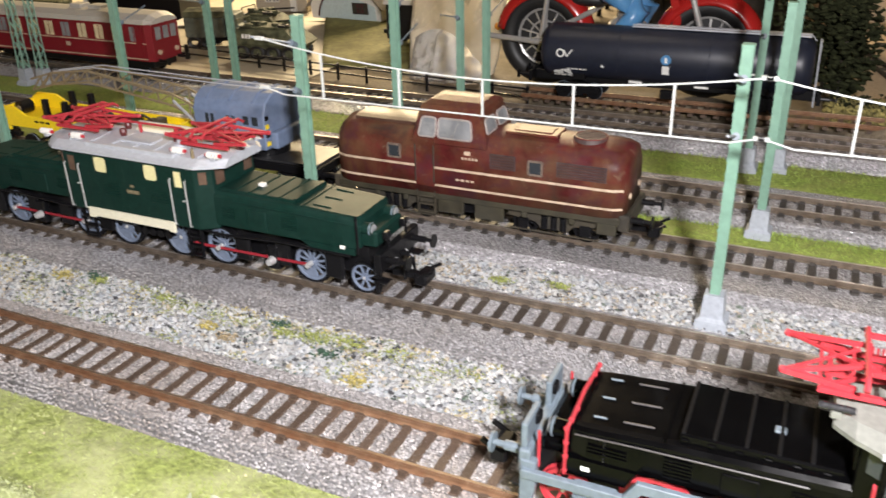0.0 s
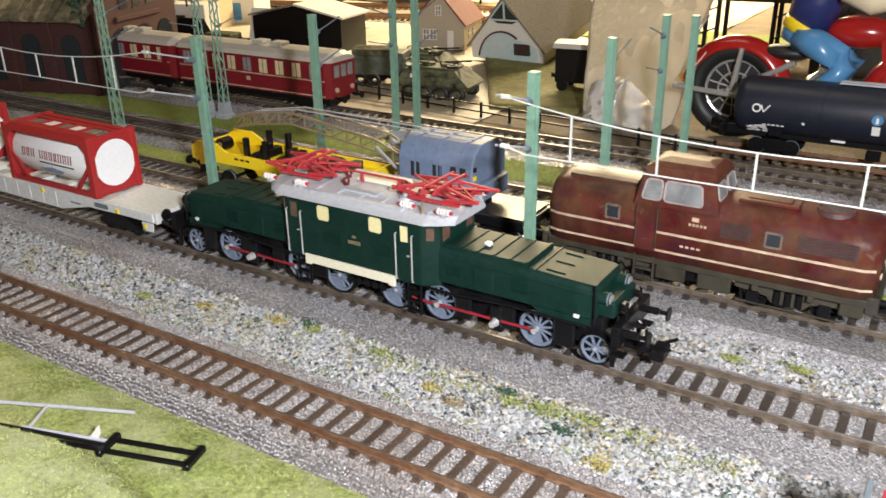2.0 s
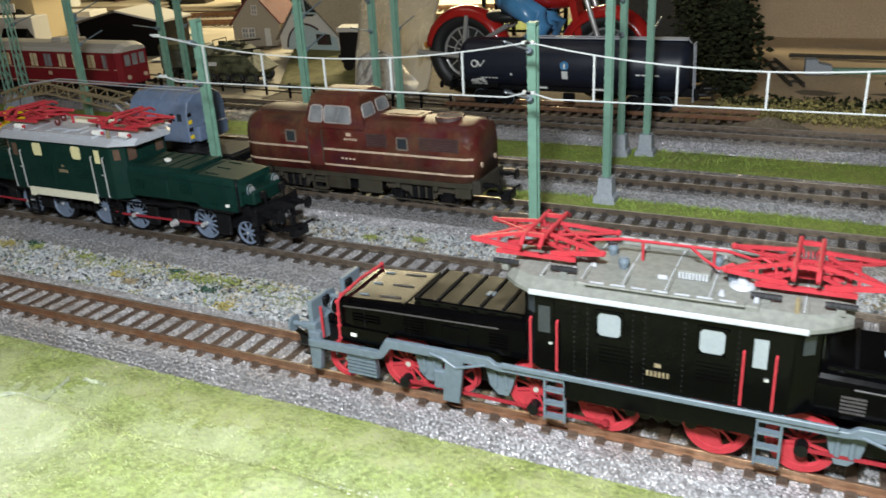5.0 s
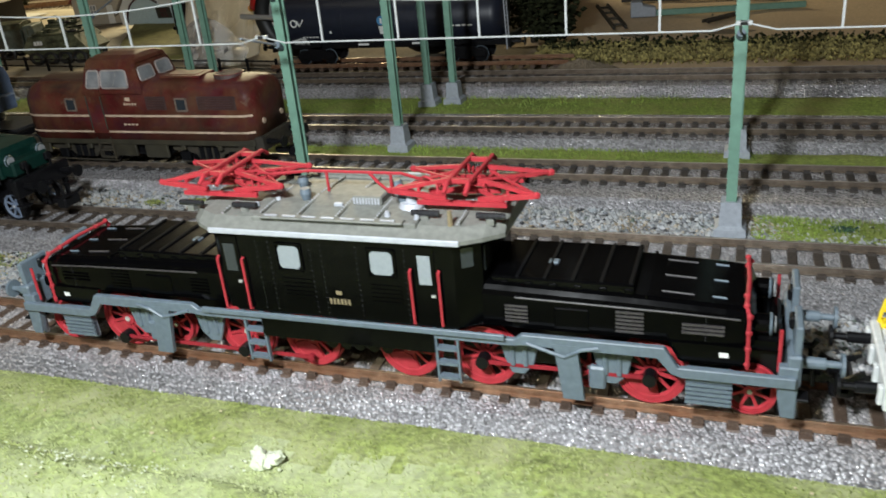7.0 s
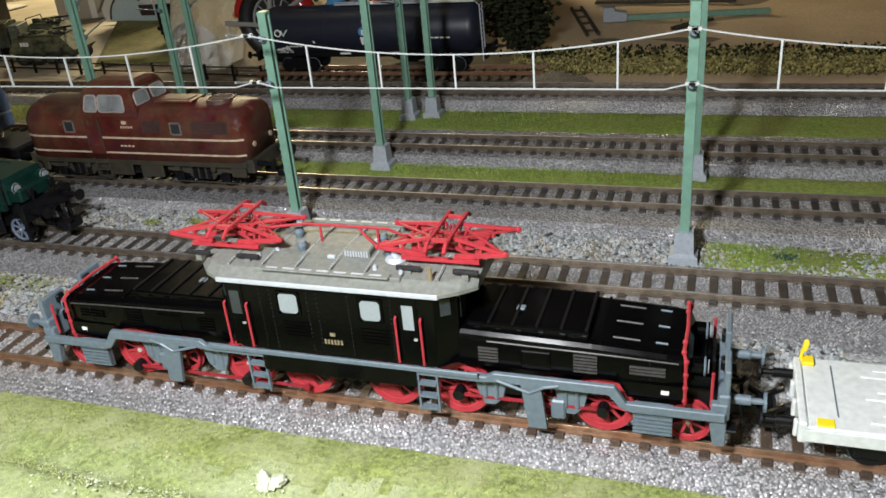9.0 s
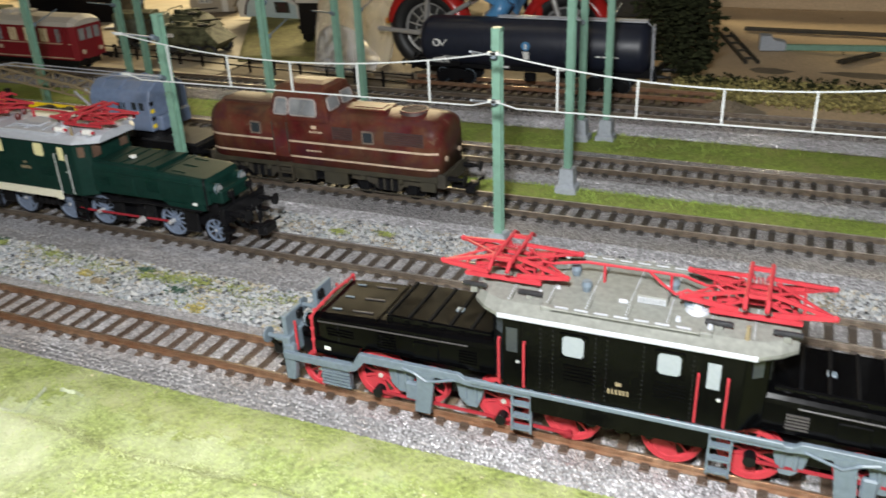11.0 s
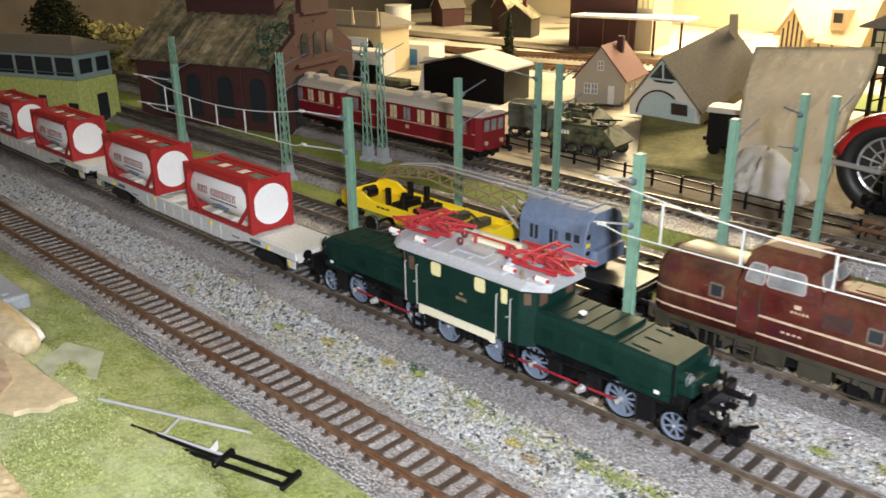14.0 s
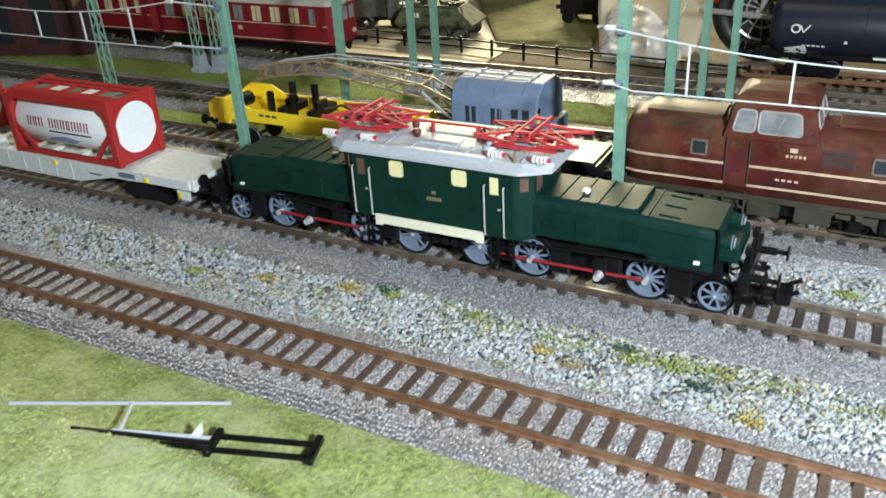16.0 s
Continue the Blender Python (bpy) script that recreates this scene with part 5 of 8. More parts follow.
        part("step", bm, M_rust, t)
    part("underframe", box(B(), -63, 63, -15.9, 15.9, 19.2, 22.4, 0.5, 1), M_oilsill, t, "dusty olive brown sill")
    for v in (-1, 1):
        for u0, u1, lo in ((-62, -55, 14.5), (-15, -3, 13.5), (2, 15, 13.0), (54, 62, 14.5)):
            part("skirt", box(B(), u0, u1, v * 14.8 - 0.8, v * 14.8 + 0.7, lo, 19.6, 0.4, 1), M_oilsill, t, "grimy olive skirt panel")
        for u in (-44, -30, 24, 44):
            part("sill_bracket", box(B(), u - 1.2, u + 1.2, v * 15.2 - 0.8, v * 15.2 + 0.6, 17.0, 19.4, 0.3, 1), M_oilsill, t)
    part("fuel_tank", box(B(), -13, 13, -11, 11, 12.5, 20, 1.5, 2), M_black, t)
    for s in (-1, 1):
        part("end_sill", box(B(), s * 62 if s > 0 else -66.5, 66.5 if s > 0 else -62, -14.5, 14.5, 16.5, 23.4, 0.5, 1), M_rust, t)
        buffers(t, s * 66.5, s, 20.5, 10.3, M_black)
        coupler(t, s * 64, s, 13.5, 8)
        for v in (-8, 8):
            part("headlight", cyl(B(), (s * 64, v, 29.5), (s * 65.4, v, 29.5), 1.3, seg=14), M_stripe, t)
    return t


diesel(-117.5, TRACKS[2])

# ---- wagons ----
def axle_pair(t, x, r=5.2):
    bm = cyl(B(), (x, -9, RAIL_Z + r), (x, 9, RAIL_Z + r), 1.0, seg=8)
    part("axle", bm, M_black, t)
    for v in (-1, 1):
        bm = cyl(B(), (x, v * 7.8, RAIL_Z + r), (x, v * 10.2, RAIL_Z + r), r, r * 0.96, seg=22)
        w = part("wheel", bm, M_black, t)
        part("tyre", torus(B(), (x, v * 9, RAIL_Z + r), r * 0.97, 0.35, "y", 22, 5), M_frame, w)


def freight_bogie(t, x, half=10):
    bm = B()
    for v in (-1, 1):
        prism(bm, [(x - half - 4, 15), (x - half - 4, 12), (x - 4, 12), (x - 4, 10.5), (x + 4, 10.5), (x + 4, 12), (x + half + 4, 12), (x + half + 4, 15), (x + 5, 19), (x - 5, 19)], v * 11.6 - 0.7, v * 11.6 + 0.7, "y", 0.2, 1)
    box(bm, x - 3, x + 3, -11, 11, 14, 18.5)
    part("bogie_frame", bm, M_black, t, "black freight bogie frame")
    for u in (-half, half):
        axle_pair(t, x + u)


def tank_container(x, y, z):
    """A twenty-foot frame with a lying white tank in it."""
    t = thing("tank_container", (x, y, z), "red framed tank container with a white tank and blue-grey trim", "tank container", "tank containers on the wagons")
    L, W, H, w = 34.8, 14.0, 30.2, 1.5
    for u in (-1, 1):
        for v in (-1, 1):
            part("corner_post", box(B(), u * (L - 1.9) - 1.9, u * (L - 1.9) + 1.9, v * (W - w) - w, v * (W - w) + w, 0, H, 0.25, 1), M_contred, t)
    for v in (-1, 1):
        part("bottom_rail", box(B(), -L + 3.6, L - 3.6, v * (W - 1.4) - 1.2, v * (W - 1.4) + 1.2, 0.4, 2.8, 0.2, 1), M_contred, t)
        part("top_rail", prism(B(), [(v * W, H - 3.4), (v * W, H - 1.2), (v * (W - 3.0), H), (v * (W - 6.4), H), (v * (W - 6.4), H - 1.2), (v * (W - 2.4), H - 3.4)], -L + 3.6, L - 3.6, "x"), M_contred, t, "sloping red top rail")
        for u in (-1, 1):
            part("brace", bar(B(), (u * 31.4, v * (W - 0.9), 15.0), (u * 19.5, v * (W - 0.9), 2.2), 1.0, 2.1), M_contred, t)
            part("gusset", prism(B(), [(u * 31.4, H - 3.2), (u * 27.5, H - 3.2), (u * 31.4, H - 8)], v * (W - 0.6) - 0.5, v * (W - 0.6) + 0.5, "y"), M_contred, t)
            part("gusset", prism(B(), [(u * 31.4, 2.7), (u * 28.6, 2.7), (u * 31.4, 6)], v * (W - 0.6) - 0.5, v * (W - 0.6) + 0.5, "y"), M_contred, t)
    for u in (-1, 1):
        # end frame with a round white panel
        part("end_wall", box(B(), u * (L - 1.4) - 0.5, u * (L - 1.4) + 0.5, -W + 2.8, W - 2.8, 0.4, H - 0.2), M_contred, t)
        part("end_panel", cyl(B(), (u * (L - 1.0), 0, 15.4), (u * (L - 0.5), 0, 15.4), 11.8, seg=44), M_tank, t, "round white tank end")
        part("end_ring", torus(B(), (u * (L - 0.7), 0, 15.4), 11.9, 0.45, "x", 44, 6), M_contred, t)
    bm = B()
    rings = []
    for xx, r in ((-32.5, 10), (-31.4, 12.2), (-29.5, 13.0), (29.5, 13.0), (31.4, 12.2), (32.5, 10)):
        rings.append([(xx, r * math.cos(a), 15.4 + r * math.sin(a)) for a in np.linspace(0, 2 * math.pi, 37)[:-1]])
    loft(bm, rings)
    tank = part("tank", bm, M_tank, t, "white lying tank", smooth=True)
    # wordmark as plain bars, and the trim swoosh
    for v in (-1, 1):
        ang = 0.25
        for a, b in ((-22, -19.4), (-18.2, -15.8), (-14.6, -11.8), (-7.6, -4.8), (-3.6, -1.0), (0.2, 2.8), (4.0, 6.2), (7.4, 10.2), (11.4, 14.0), (15.2, 18.0)):
            for k0, k1 in ((a, a + 0.85), (b - 0.85, b)):
                bm = prism(B(), [(v * 13.12, 14.6), (v * 12.75, 18.9), (v * 12.3, 18.9), (v * 12.7, 14.6)], k0, k1, "x")
                part("wordmark_bar", bm, M_lettering, tank)
        part("trim_band", box(B(), -8, 19, v * 12.95 - 0.25, v * 12.95 + 0.25, 12.7, 13.2), M_black, tank)
        part("trim_band", prism(B(), [(-10, 9.0), (6, 7.6), (9, 9.4), (0, 10.6)], v * 11.75 - 0.5, v * 11.75 + 0.5, "y"), M_bluegrey, tank, "blue-grey swoosh on the tank")
    # top frame, walkway and hatches
    for v in (-1, 1):
        part("top_plate", box(B(), -30.5, 30.5, v * 5.6 - 1.4, v * 5.6 + 1.4, H - 1.4, H - 0.4, 0.2, 1), M_contred, t)
    part("walkway", box(B(), -30.2, 30.2, -4.2, 4.2, H - 2.6, H - 1.8), M_hatch, t, "dull olive top walkway")
    for u, m in ((-22, M_hatch), (-11, M_white), (1, M_hatch), (9, M_white), (21, M_hatch)):
        part("hatch_cover", box(B(), u - 3.6, u + 3.6, -3.4, 3.4, H - 1.8, H - 0.9, 0.3, 1), m, t)
    for u in (-24, -12, 4, 16):
        part("valve", box(B(), u - 2.4, u + 2.4, -10.6, -8.0, H - 1.6, H - 0.3, 0.3, 1), M_white, t, "white valve cover")
    for u in (-16.5, -5, 5.5, 15):
        part("top_bar", box(B(), u - 0.9, u + 0.9, -7, 7, H - 1.6, H - 0.5), M_contred, t)
    return t


M_lettering = mat("dark_red_lettering", (0.22, 0.02, 0.03), 0.5, vary=0.1)
M_hatch = mat("dull_olive_walkway", (0.16, 0.16, 0.13), 0.6, vary=0.2)
FIRST = tank_container(-422.0, TRACKS[1], 23.8)
for cx in (-530.5, -657, -765):
    copy_thing(FIRST, pose(cx * MM, TRACKS[1] * MM, 23.8 * MM))


def container_wagon(x, y):
    t = thing("container_wagon", (x, y, 0), "light grey four-axle container flat wagon", "freight wagon", "container wagons")
    t.location.z, t.scale = 0.89 * MM, (1, 1, 0.89)
    for v in (-1, 1):
        pr = [(-117, 26), (117, 26), (117, 21), (96, 21), (70, 20.5), (48, 15), (-48, 15), (-70, 20.5), (-96, 21), (-117, 21)]
        part("side_sill", prism(B(), pr, v * 13.6 - 1.0, v * 13.6 + 1.0, "y", 0.25, 1), M_wagon, t, "grey fish-bellied side sill")
        for i in range(9):
            u = -44 + i * 11
            part("rib", box(B(), u - 0.5, u + 0.5, v * 14.6 - 0.2, v * 14.6 + 0.2, 16, 25), M_wagon, t)
        for s in (-1, 1):
            part("step", box(B(), s * 112 - 2.4, s * 112 + 2.4, v * 14.4 - 1, v * 14.4 + 1, 15.5, 21, 0.3, 1), M_frame, t)
            part("yellow_mark", box(B(), s * 112 - 1, s * 112 + 1, v * 15.65 - 0.15, v * 15.65 + 0.15, 17.5, 20), M_yellow, t)
            part("marking", box(B(), s * 80 - 5, s * 80 + 5, v * 14.6 - 0.15, v * 14.6 + 0.15, 22, 24.6), M_frame, t)
            part("marking", box(B(), s * 60 - 4, s * 60 + 4, v * 14.6 - 0.12, v * 14.6 + 0.12, 20.5, 21.4), M_frame, t)
            part("lashing_ring", box(B(), s * 92 - 1, s * 92 + 1, v * 14.8 - 0.5, v * 14.8 + 0.5, 21.5, 24, 0.2, 1), M_yellow, t, "yellow lashing ring")
            part("lashing_ring", box(B(), s * 34 - 1, s * 34 + 1, v * 14.8 - 0.5, v * 14.8 + 0.5, 22.5, 25, 0.2, 1), M_yellow, t, "yellow lashing ring")
            part("corner_step", prism(B(), [(s * 110, 21), (s * 117.5, 21), (s * 117, 16.5), (s * 112, 16.5)], v * 15.2 - 0.3, v * 15.2 + 0.3, "y"), M_wagon, t, "pale shunter's step")
    for i in range(-5, 6):
        part("cross_beam", box(B(), i * 20 - 2.4, i * 20 + 2.4, -12.6, 12.6, 23.5, 25.8), M_wagon, t)
    part("centre_sill", box(B(), -115, 115, -4, 4, 17, 24), M_wagon, t)
    for s in (-1, 1):
        part("end_platform", box(B(), s * 84 if s > 0 else -117, 117 if s > 0 else -84, -12.5, 12.5, 24.5, 26.1, 0.2, 1), M_wagon, t)
        part("end_beam", box(B(), s * 117 if s > 0 else -119, 119 if s > 0 else -117, -14, 14, 20.5, 26.2, 0.3, 1), M_wagon, t)
        buffers(t, s * 119, s, 21, 10.3, M_black)
        coupler(t, s * 116, s, 13.5, 6)
        freight_bogie(t, s * 88)
    return t


W1 = container_wagon(-464.0, TRACKS[1])
copy_thing(W1, pose(-721 * MM, TRACKS[1] * MM, 0.89 * MM))


def flat_wagon(x, y):
    """The light grey flat wagon coupled behind the black locomotive."""
    t = thing("flat_wagon", (x, y, 0), "light grey flat wagon with white deck lines and yellow fittings", "freight wagon")
    deck = part("deck", box(B(), -40, 70, -15, 15, 18.5, 21.5, 0.4, 1), M_wagon, t, "pale grey deck")
    for i in range(8):
        v = -11 + i * 3.2
        part("deck_rib", box(B(), -26 + (i % 3) * 3, 68, v - 0.22, v + 0.22, 21.4, 21.75), M_white, deck, "fine raised white line")
    part("deck_seam", box(B(), -33.2, -32.8, -10, 12, 21.4, 21.6), M_frame, deck)
    for v in (-1, 1):
        part("side_sill", prism(B(), [(-41, 21), (70, 21), (70, 16.5), (-10, 16.5), (-20, 17.5), (-41, 17.5)], v * 15.2 - 0.5, v * 15.2 + 0.5, "y", 0.15, 1), M_wagon, t, "pale grey side sill")
        for i in range(3):
            part("lettering_bar", box(B(), -8 + i * 2.4, -6.4 + i * 2.4, v * 15.8 - 0.1, v * 15.8 + 0.1, 18.2, 19.6), M_frame, t)
        hk = part("handle_post", box(B(), -20.8, -18.8, v * 15.2 - 0.5, v * 15.2 + 0.5, 13.5, 18, 0.2, 1), M_wagon, t)
        part("handle", prism(B(), [(-22.2, 13.6), (-21, 12.6), (-18.4, 12.6), (-17.4, 13.6), (-18.6, 14.4), (-21, 14.4)], v * 15.2 - 0.7, v * 15.2 + 0.7, "y"), M_yellow, hk, "yellow shunting handle")
    part("yellow_plate", box(B(), -38, -34, -14.6, -11.4, 21.4, 21.9, 0.2, 1), M_yellow, t, "yellow corner plate")
    part("yellow_plate", box(B(), -40, -37, 11, 14.6, 21.4, 22.6, 0.2, 1), M_yellow, t)
    rod = part("lever", bar(B(), (-40.6, 13.5, 20), (-39.9, 13.5, 25), 0.7), M_yellow, t, "yellow brake lever")
    part("lever_plate", prism(B(), [(-40.3, 24.6), (-39.0, 24.4), (-38.4, 27.2), (-38.8, 28.1), (-39.7, 27.9)], 13.2, 13.9, "y", 0.15, 1), M_yellow, rod, "yellow oval lever plate")
    part("end_beam", box(B(), -42, -40, -14.5, 14.5, 16, 22, 0.4, 1), M_wagon, t)
    for v in (-12, -4, 4, 12):
        part("stake_pocket", box(B(), -43, -42, v - 1, v + 1, 16.5, 21, 0.3, 1), M_wagon, t)
    buffers(t, -42, -1, 19, 10.3, M_black)
    coupler(t, -40, -1, 13.5, 6)
    part("underframe", box(B(), -39, 69, -5, 5, 14, 18.6, 0.4, 1), M_black, t)
    freight_bogie(t, -16, 9)
    freight_bogie(t, 52, 9)
    return t


flat_wagon(224, TRACKS[0])


def crane(y):
    """Blue-grey crane car and the yellow boom-support wagon on the third track."""
    c = thing("crane_car", (-232.5, y, 0), "blue-grey railway crane with a bronze lattice boom", "crane")
    part("flat_car", box(B(), -40, 40, -14, 14, 20, 24, 0.4, 1), M_black, c)
    part("deck", box(B(), -38, 38, -12.5, 12.5, 24, 25), M_darkdeck, c, "dark satin deck plate")
    for s in (-1, 1):
        buffers(c, s * 40, s, 20.5, 10.3, M_black)
        freight_bogie(c, s * 24, 7)
    part("turntable", cyl(B(), (2, 0, 25), (2, 0, 30), 12, seg=32), M_black, c)
    pr = [(-15.5, 30), (-15.5, 46.5), (-13.4, 51.5), (-7.5, 55), (7.5, 55), (13.4, 51.5), (15.5, 46.5), (15.5, 30)]
    bm = prism(B(), pr, -26, 14, "x", 0.5, 1)
    cab = part("crane_house", bm, M_bluegrey, c, "blue-grey machinery house with a curved roof")
    for v in (-1, 1):
        for u in (-18, -15, -6, -3):
            part("louvre_window", box(B(), u - 0.9, u + 0.9, v * 15.5 - 0.25, v * 15.5 + 0.25, 38, 45), M_glassd, cab)
        for u in (4, 9):
            part("small_window", box(B(), u - 1.5, u + 1.5, v * 15.5 - 0.25, v * 15.5 + 0.25, 41.5, 45.5), M_glassd, cab)
        part("panel_seam", box(B(), -3, -2.6, v * 15.5 - 0.3, v * 15.5 + 0.3, 31, 46), M_bluegrey, cab)
    for i in range(3):
        part("roof_rib", prism(B(), [(a * 1.02, b + 0.5) for a, b in pr[2:6]] + [(a, b - 1) for a, b in pr[5:1:-1]], -19 + i * 13 - 0.5, -19 + i * 13 + 0.5, "x"), M_bluegrey, cab)
    for i in range(4):
        part("warning_stripe", box(B(), 14.0, 14.35, -15 + 0.2, -12.2, 32 + i * 4, 34 + i * 4), M_yellow if i % 2 == 0 else M_black, cab)
    part("counterweight", box(B(), 14, 18, -12, 12, 30, 38, 1, 2), M_bluegrey, c)
    # lattice boom from the house to the left, resting on the yellow wagon
    knots = [(-27, 41, 5), (-46, 49, 6), (-100, 56, 6), (-128, 52, 4), (-146, 47, 2)]
    bm = B()
    tops = []
    for (x0, z0, w0), (x1, z1, w1) in zip(knots, knots[1:]):
        for v in (-1, 1):
            bar(bm, (x0, v * w0, z0), (x1, v * w1, z1), 0.9)
            bar(bm, (x0, v * w0, z0 - 6), (x1, v * w1, z1 - (6 if x1 > -150 else 2)), 0.9)
            k = max(2, int(abs(x1 - x0) / 9))
            for i in range(k):
                f, g = i / k, (i + 1) / k
                pa = (x0 + (x1 - x0) * f, v * (w0 + (w1 - w0) * f), z0 + (z1 - z0) * f)
                pb = (x0 + (x1 - x0) * g, v * (w0 + (w1 - w0) * g), z0 + (z1 - z0) * g - 6)
                bar(bm, pa, pb, 0.6)
                bar(bm, (pa[0], pa[1], pa[2]), (pa[0], pa[1], pa[2] - 6), 0.6)
        bar(bm, (x0, -w0, z0), (x0, w0, z0), 0.7)
    part("boom", bm, M_brass, c, "bronze coloured lattice boom")
    bm = B()
    for v in (-1, 1):
        bar(bm, (-26, v * 8, 32), (-45, v * 7, 46), 0.9)
        bar(bm, (-26, v * 4, 33), (-40, v * 4, 47), 0.8)
    part("boom_strut", bm, M_roofgrey, c, "bright metal struts at the boom foot")
    for v in (-3, 3):
        part("hoist_cable", pipe(B(), [(-128, v * 0.6, 52.5), (-98, v, 57), (-24, v, 55.8), (8, v, 55.6)], 0.3), M_roofgrey, c, "pale hoist cable over the boom")
    w = thing("support_wagon", (-341.5, y, 0), "yellow crane support wagon with black fittings", "freight wagon")
    part("floor", box(B(), -58, 58, -13, 13, 24, 26.5), M_yellow, w)
    for v in (-1, 1):
        part("side_board", prism(B(), [(-59, 24), (-59, 31), (-54, 34.5), (-40, 34.5), (-32, 30.5), (59, 29.5), (59, 24), (50, 24), (50, 21.5), (44, 21.5), (44, 24), (12, 24), (10, 21), (-10, 21), (-12, 24), (-46, 24), (-46, 21.5), (-54, 21.5), (-54, 24)], v * 14 - 0.8, v * 14 + 0.8, "y", 0.15, 1), M_yellow, w, "yellow side board")
        for i in range(3):
            part("lettering_bar", box(B(), -26 + i * 4, -23.2 + i * 4, v * 14.8 - 0.12, v * 14.8 + 0.12, 27.5, 28.6), M_black, w)
    for s in (-1, 1):
        part("end_board", box(B(), s * 58 - 0.8, s * 58 + 0.8, -13, 13, 22, 31, 0.2, 1), M_yellow, w)
        buffers(w, s * 59, s, 20.5, 10.3, M_black)
        coupler(w, s * 57, s, 13.5, 5)
        for u in (s * 38,):
            axle_pair(w, u)
    part("winch", cyl(B(), (-40, -11, 33), (-40, -4, 33), 3.6, seg=20), M_black, w, "black winch drum")
    part("winch_hub", cyl(B(), (-40, -11.6, 33), (-40, -11, 33), 1.5, seg=14), M_brass, w)
    for u in (-22, -8):
        for v in (-9, 9):
            part("boom_stake", box(B(), u - 1.6, u + 1.6, v - 1.4, v + 1.4, 26, 39, 0.4, 1), M_black, w, "black boom rest stake")
    for u in (-16, 2, 24, 40):
        bm = box(B(), u - 2.5, u + 2.5, -10, 10, 26.5, 31, 0.4, 1)
        box(bm, u - 1.5, u + 1.5, -4, 4, 30, 34 if u < 10 else 32, 0.4, 1)
        part("cross_bolster", bm, M_black if u < 10 else M_rust, w)
    part("chain", pipe(B(), [(8, -6, 32), (16, -2, 33.5), (26, -7, 33), (36, 0, 34), (48, -5, 33)], 0.7), M_rust, w)


crane(TRACKS[2])


def tank_wagon(x0, x1, y):
    xc = (x0 + x1) / 2
    h = (x1 - x0) / 2
    t = thing("tank_wagon", (xc, y, 0), "dark blue bogie tank wagon with white markings", "freight wagon")
    r, zc = 16.8, 36.8
    rings = []
    for xx, k in ((-h, 0.55), (-h + 1.2, 0.8), (-h + 4, 0.96), (-h + 7, 1), (h - 7, 1), (h - 4, 0.96), (h - 1.2, 0.8), (h, 0.55)):
        rings.append([(xx, r * k * math.cos(a), zc + r * k * math.sin(a)) for a in np.linspace(0, 2 * math.pi, 49)[:-1]])
    tank = part("tank", loft(B(), rings), M_navy, t, "dark blue cylindrical tank", smooth=True)
    for u in (-30, 24):
        part("weld_band", torus(B(), (u, 0, zc), r, 0.2, "x", 48, 5), M_navy, tank)
    # logo as plain shapes, small markings as bars
    def on(u, a, w, hh, m, nm, lab=""):
        bm = B()
        ang = math.radians(a)
        c = Vector((u, -r * math.cos(ang), zc + r * math.sin(ang)))
        bmesh.ops.create_cube(bm, size=1, matrix=Matrix.Translation(c) @ Matrix.Rotation(-ang, 4, "X") @ Matrix.Diagonal((w, 0.35, hh, 1)))
        return part(nm, bm, m, tank, lab)
    lx = -h + 15
    bm = torus(B(), (lx, -r - 0.05, zc + 1), 2.2, 0.55, "y", 20, 5)
    bar(bm, (lx + 2.5, -r - 0.05, zc + 3), (lx + 4.2, -r - 0.05, zc - 1), 0.7)
    bar(bm, (lx + 4.2, -r - 0.05, zc - 1), (lx + 7.6, -r - 0.05, zc + 3.4), 0.7)
    part("emblem", bm, M_white, tank, "white plain emblem")
    for i in range(5):
        on(-h + 20 + i * 2.6, -32, 1.8, 1.0, M_white, "marking")
    on(-h + 42, -20, 1.6, 1.6, M_white, "marking")
    part("placard", cyl(B(), (-0.5, -r - 0.3, zc + 1.2), (-0.5, -r + 0.5, zc + 1.2), 3.0, seg=24), M_toyblue, tank, "round blue placard")
    part("placard_mark", box(B(), -1.2, 0.2, -r - 0.5, -r - 0.2, zc - 0.6, zc + 2.6), M_white, tank)
    on(-0.5, -18, 4.2, 5.6, M_white, "placard", "white placard")
    rt = np.random.default_rng(91)
    for i in range(16):
        on(-h + 7 + rt.uniform(0, 15), -rt.uniform(36, 62), rt.uniform(1.4, 4.2), rt.uniform(1.0, 2.6), M_white, "marking")
    for i in range(4):
        on(h - 32 + i * 4, -12, 3, 1.0, M_white, "marking")
    part("walkway", box(B(), -24, h - 4, -4.5, 4.5, zc + r + 0.2, zc + r + 1.2, 0.2, 1), M_roofgrey, t, "pale top walkway")
    part("handrail", pipe(B(), [(-24, -5.5, zc + r + 0.2), (-24, -5.5, zc + r + 2.2), (h - 4, -5.5, zc + r + 2.2), (h - 1, -5.5, zc + r - 1)], 0.35), M_roofgrey, t)
    bm = B()
    for v in (-3, 3):
        pipe(bm, [(h + 1.5, -8 + v, zc + r), (h + 2.5, -8 + v, 16)], 0.45)
    for i in range(12):
        bar(bm, (h + 2, -11, 18 + i * 3.2), (h + 2, -5, 18 + i * 3.2), 0.5)
    part("ladder", bm, M_roofgrey, t, "grey end ladder")
    part("underframe", box(B(), -h - 4, h + 4, -6, 6, 18, 24, 0.3, 1), M_black, t)
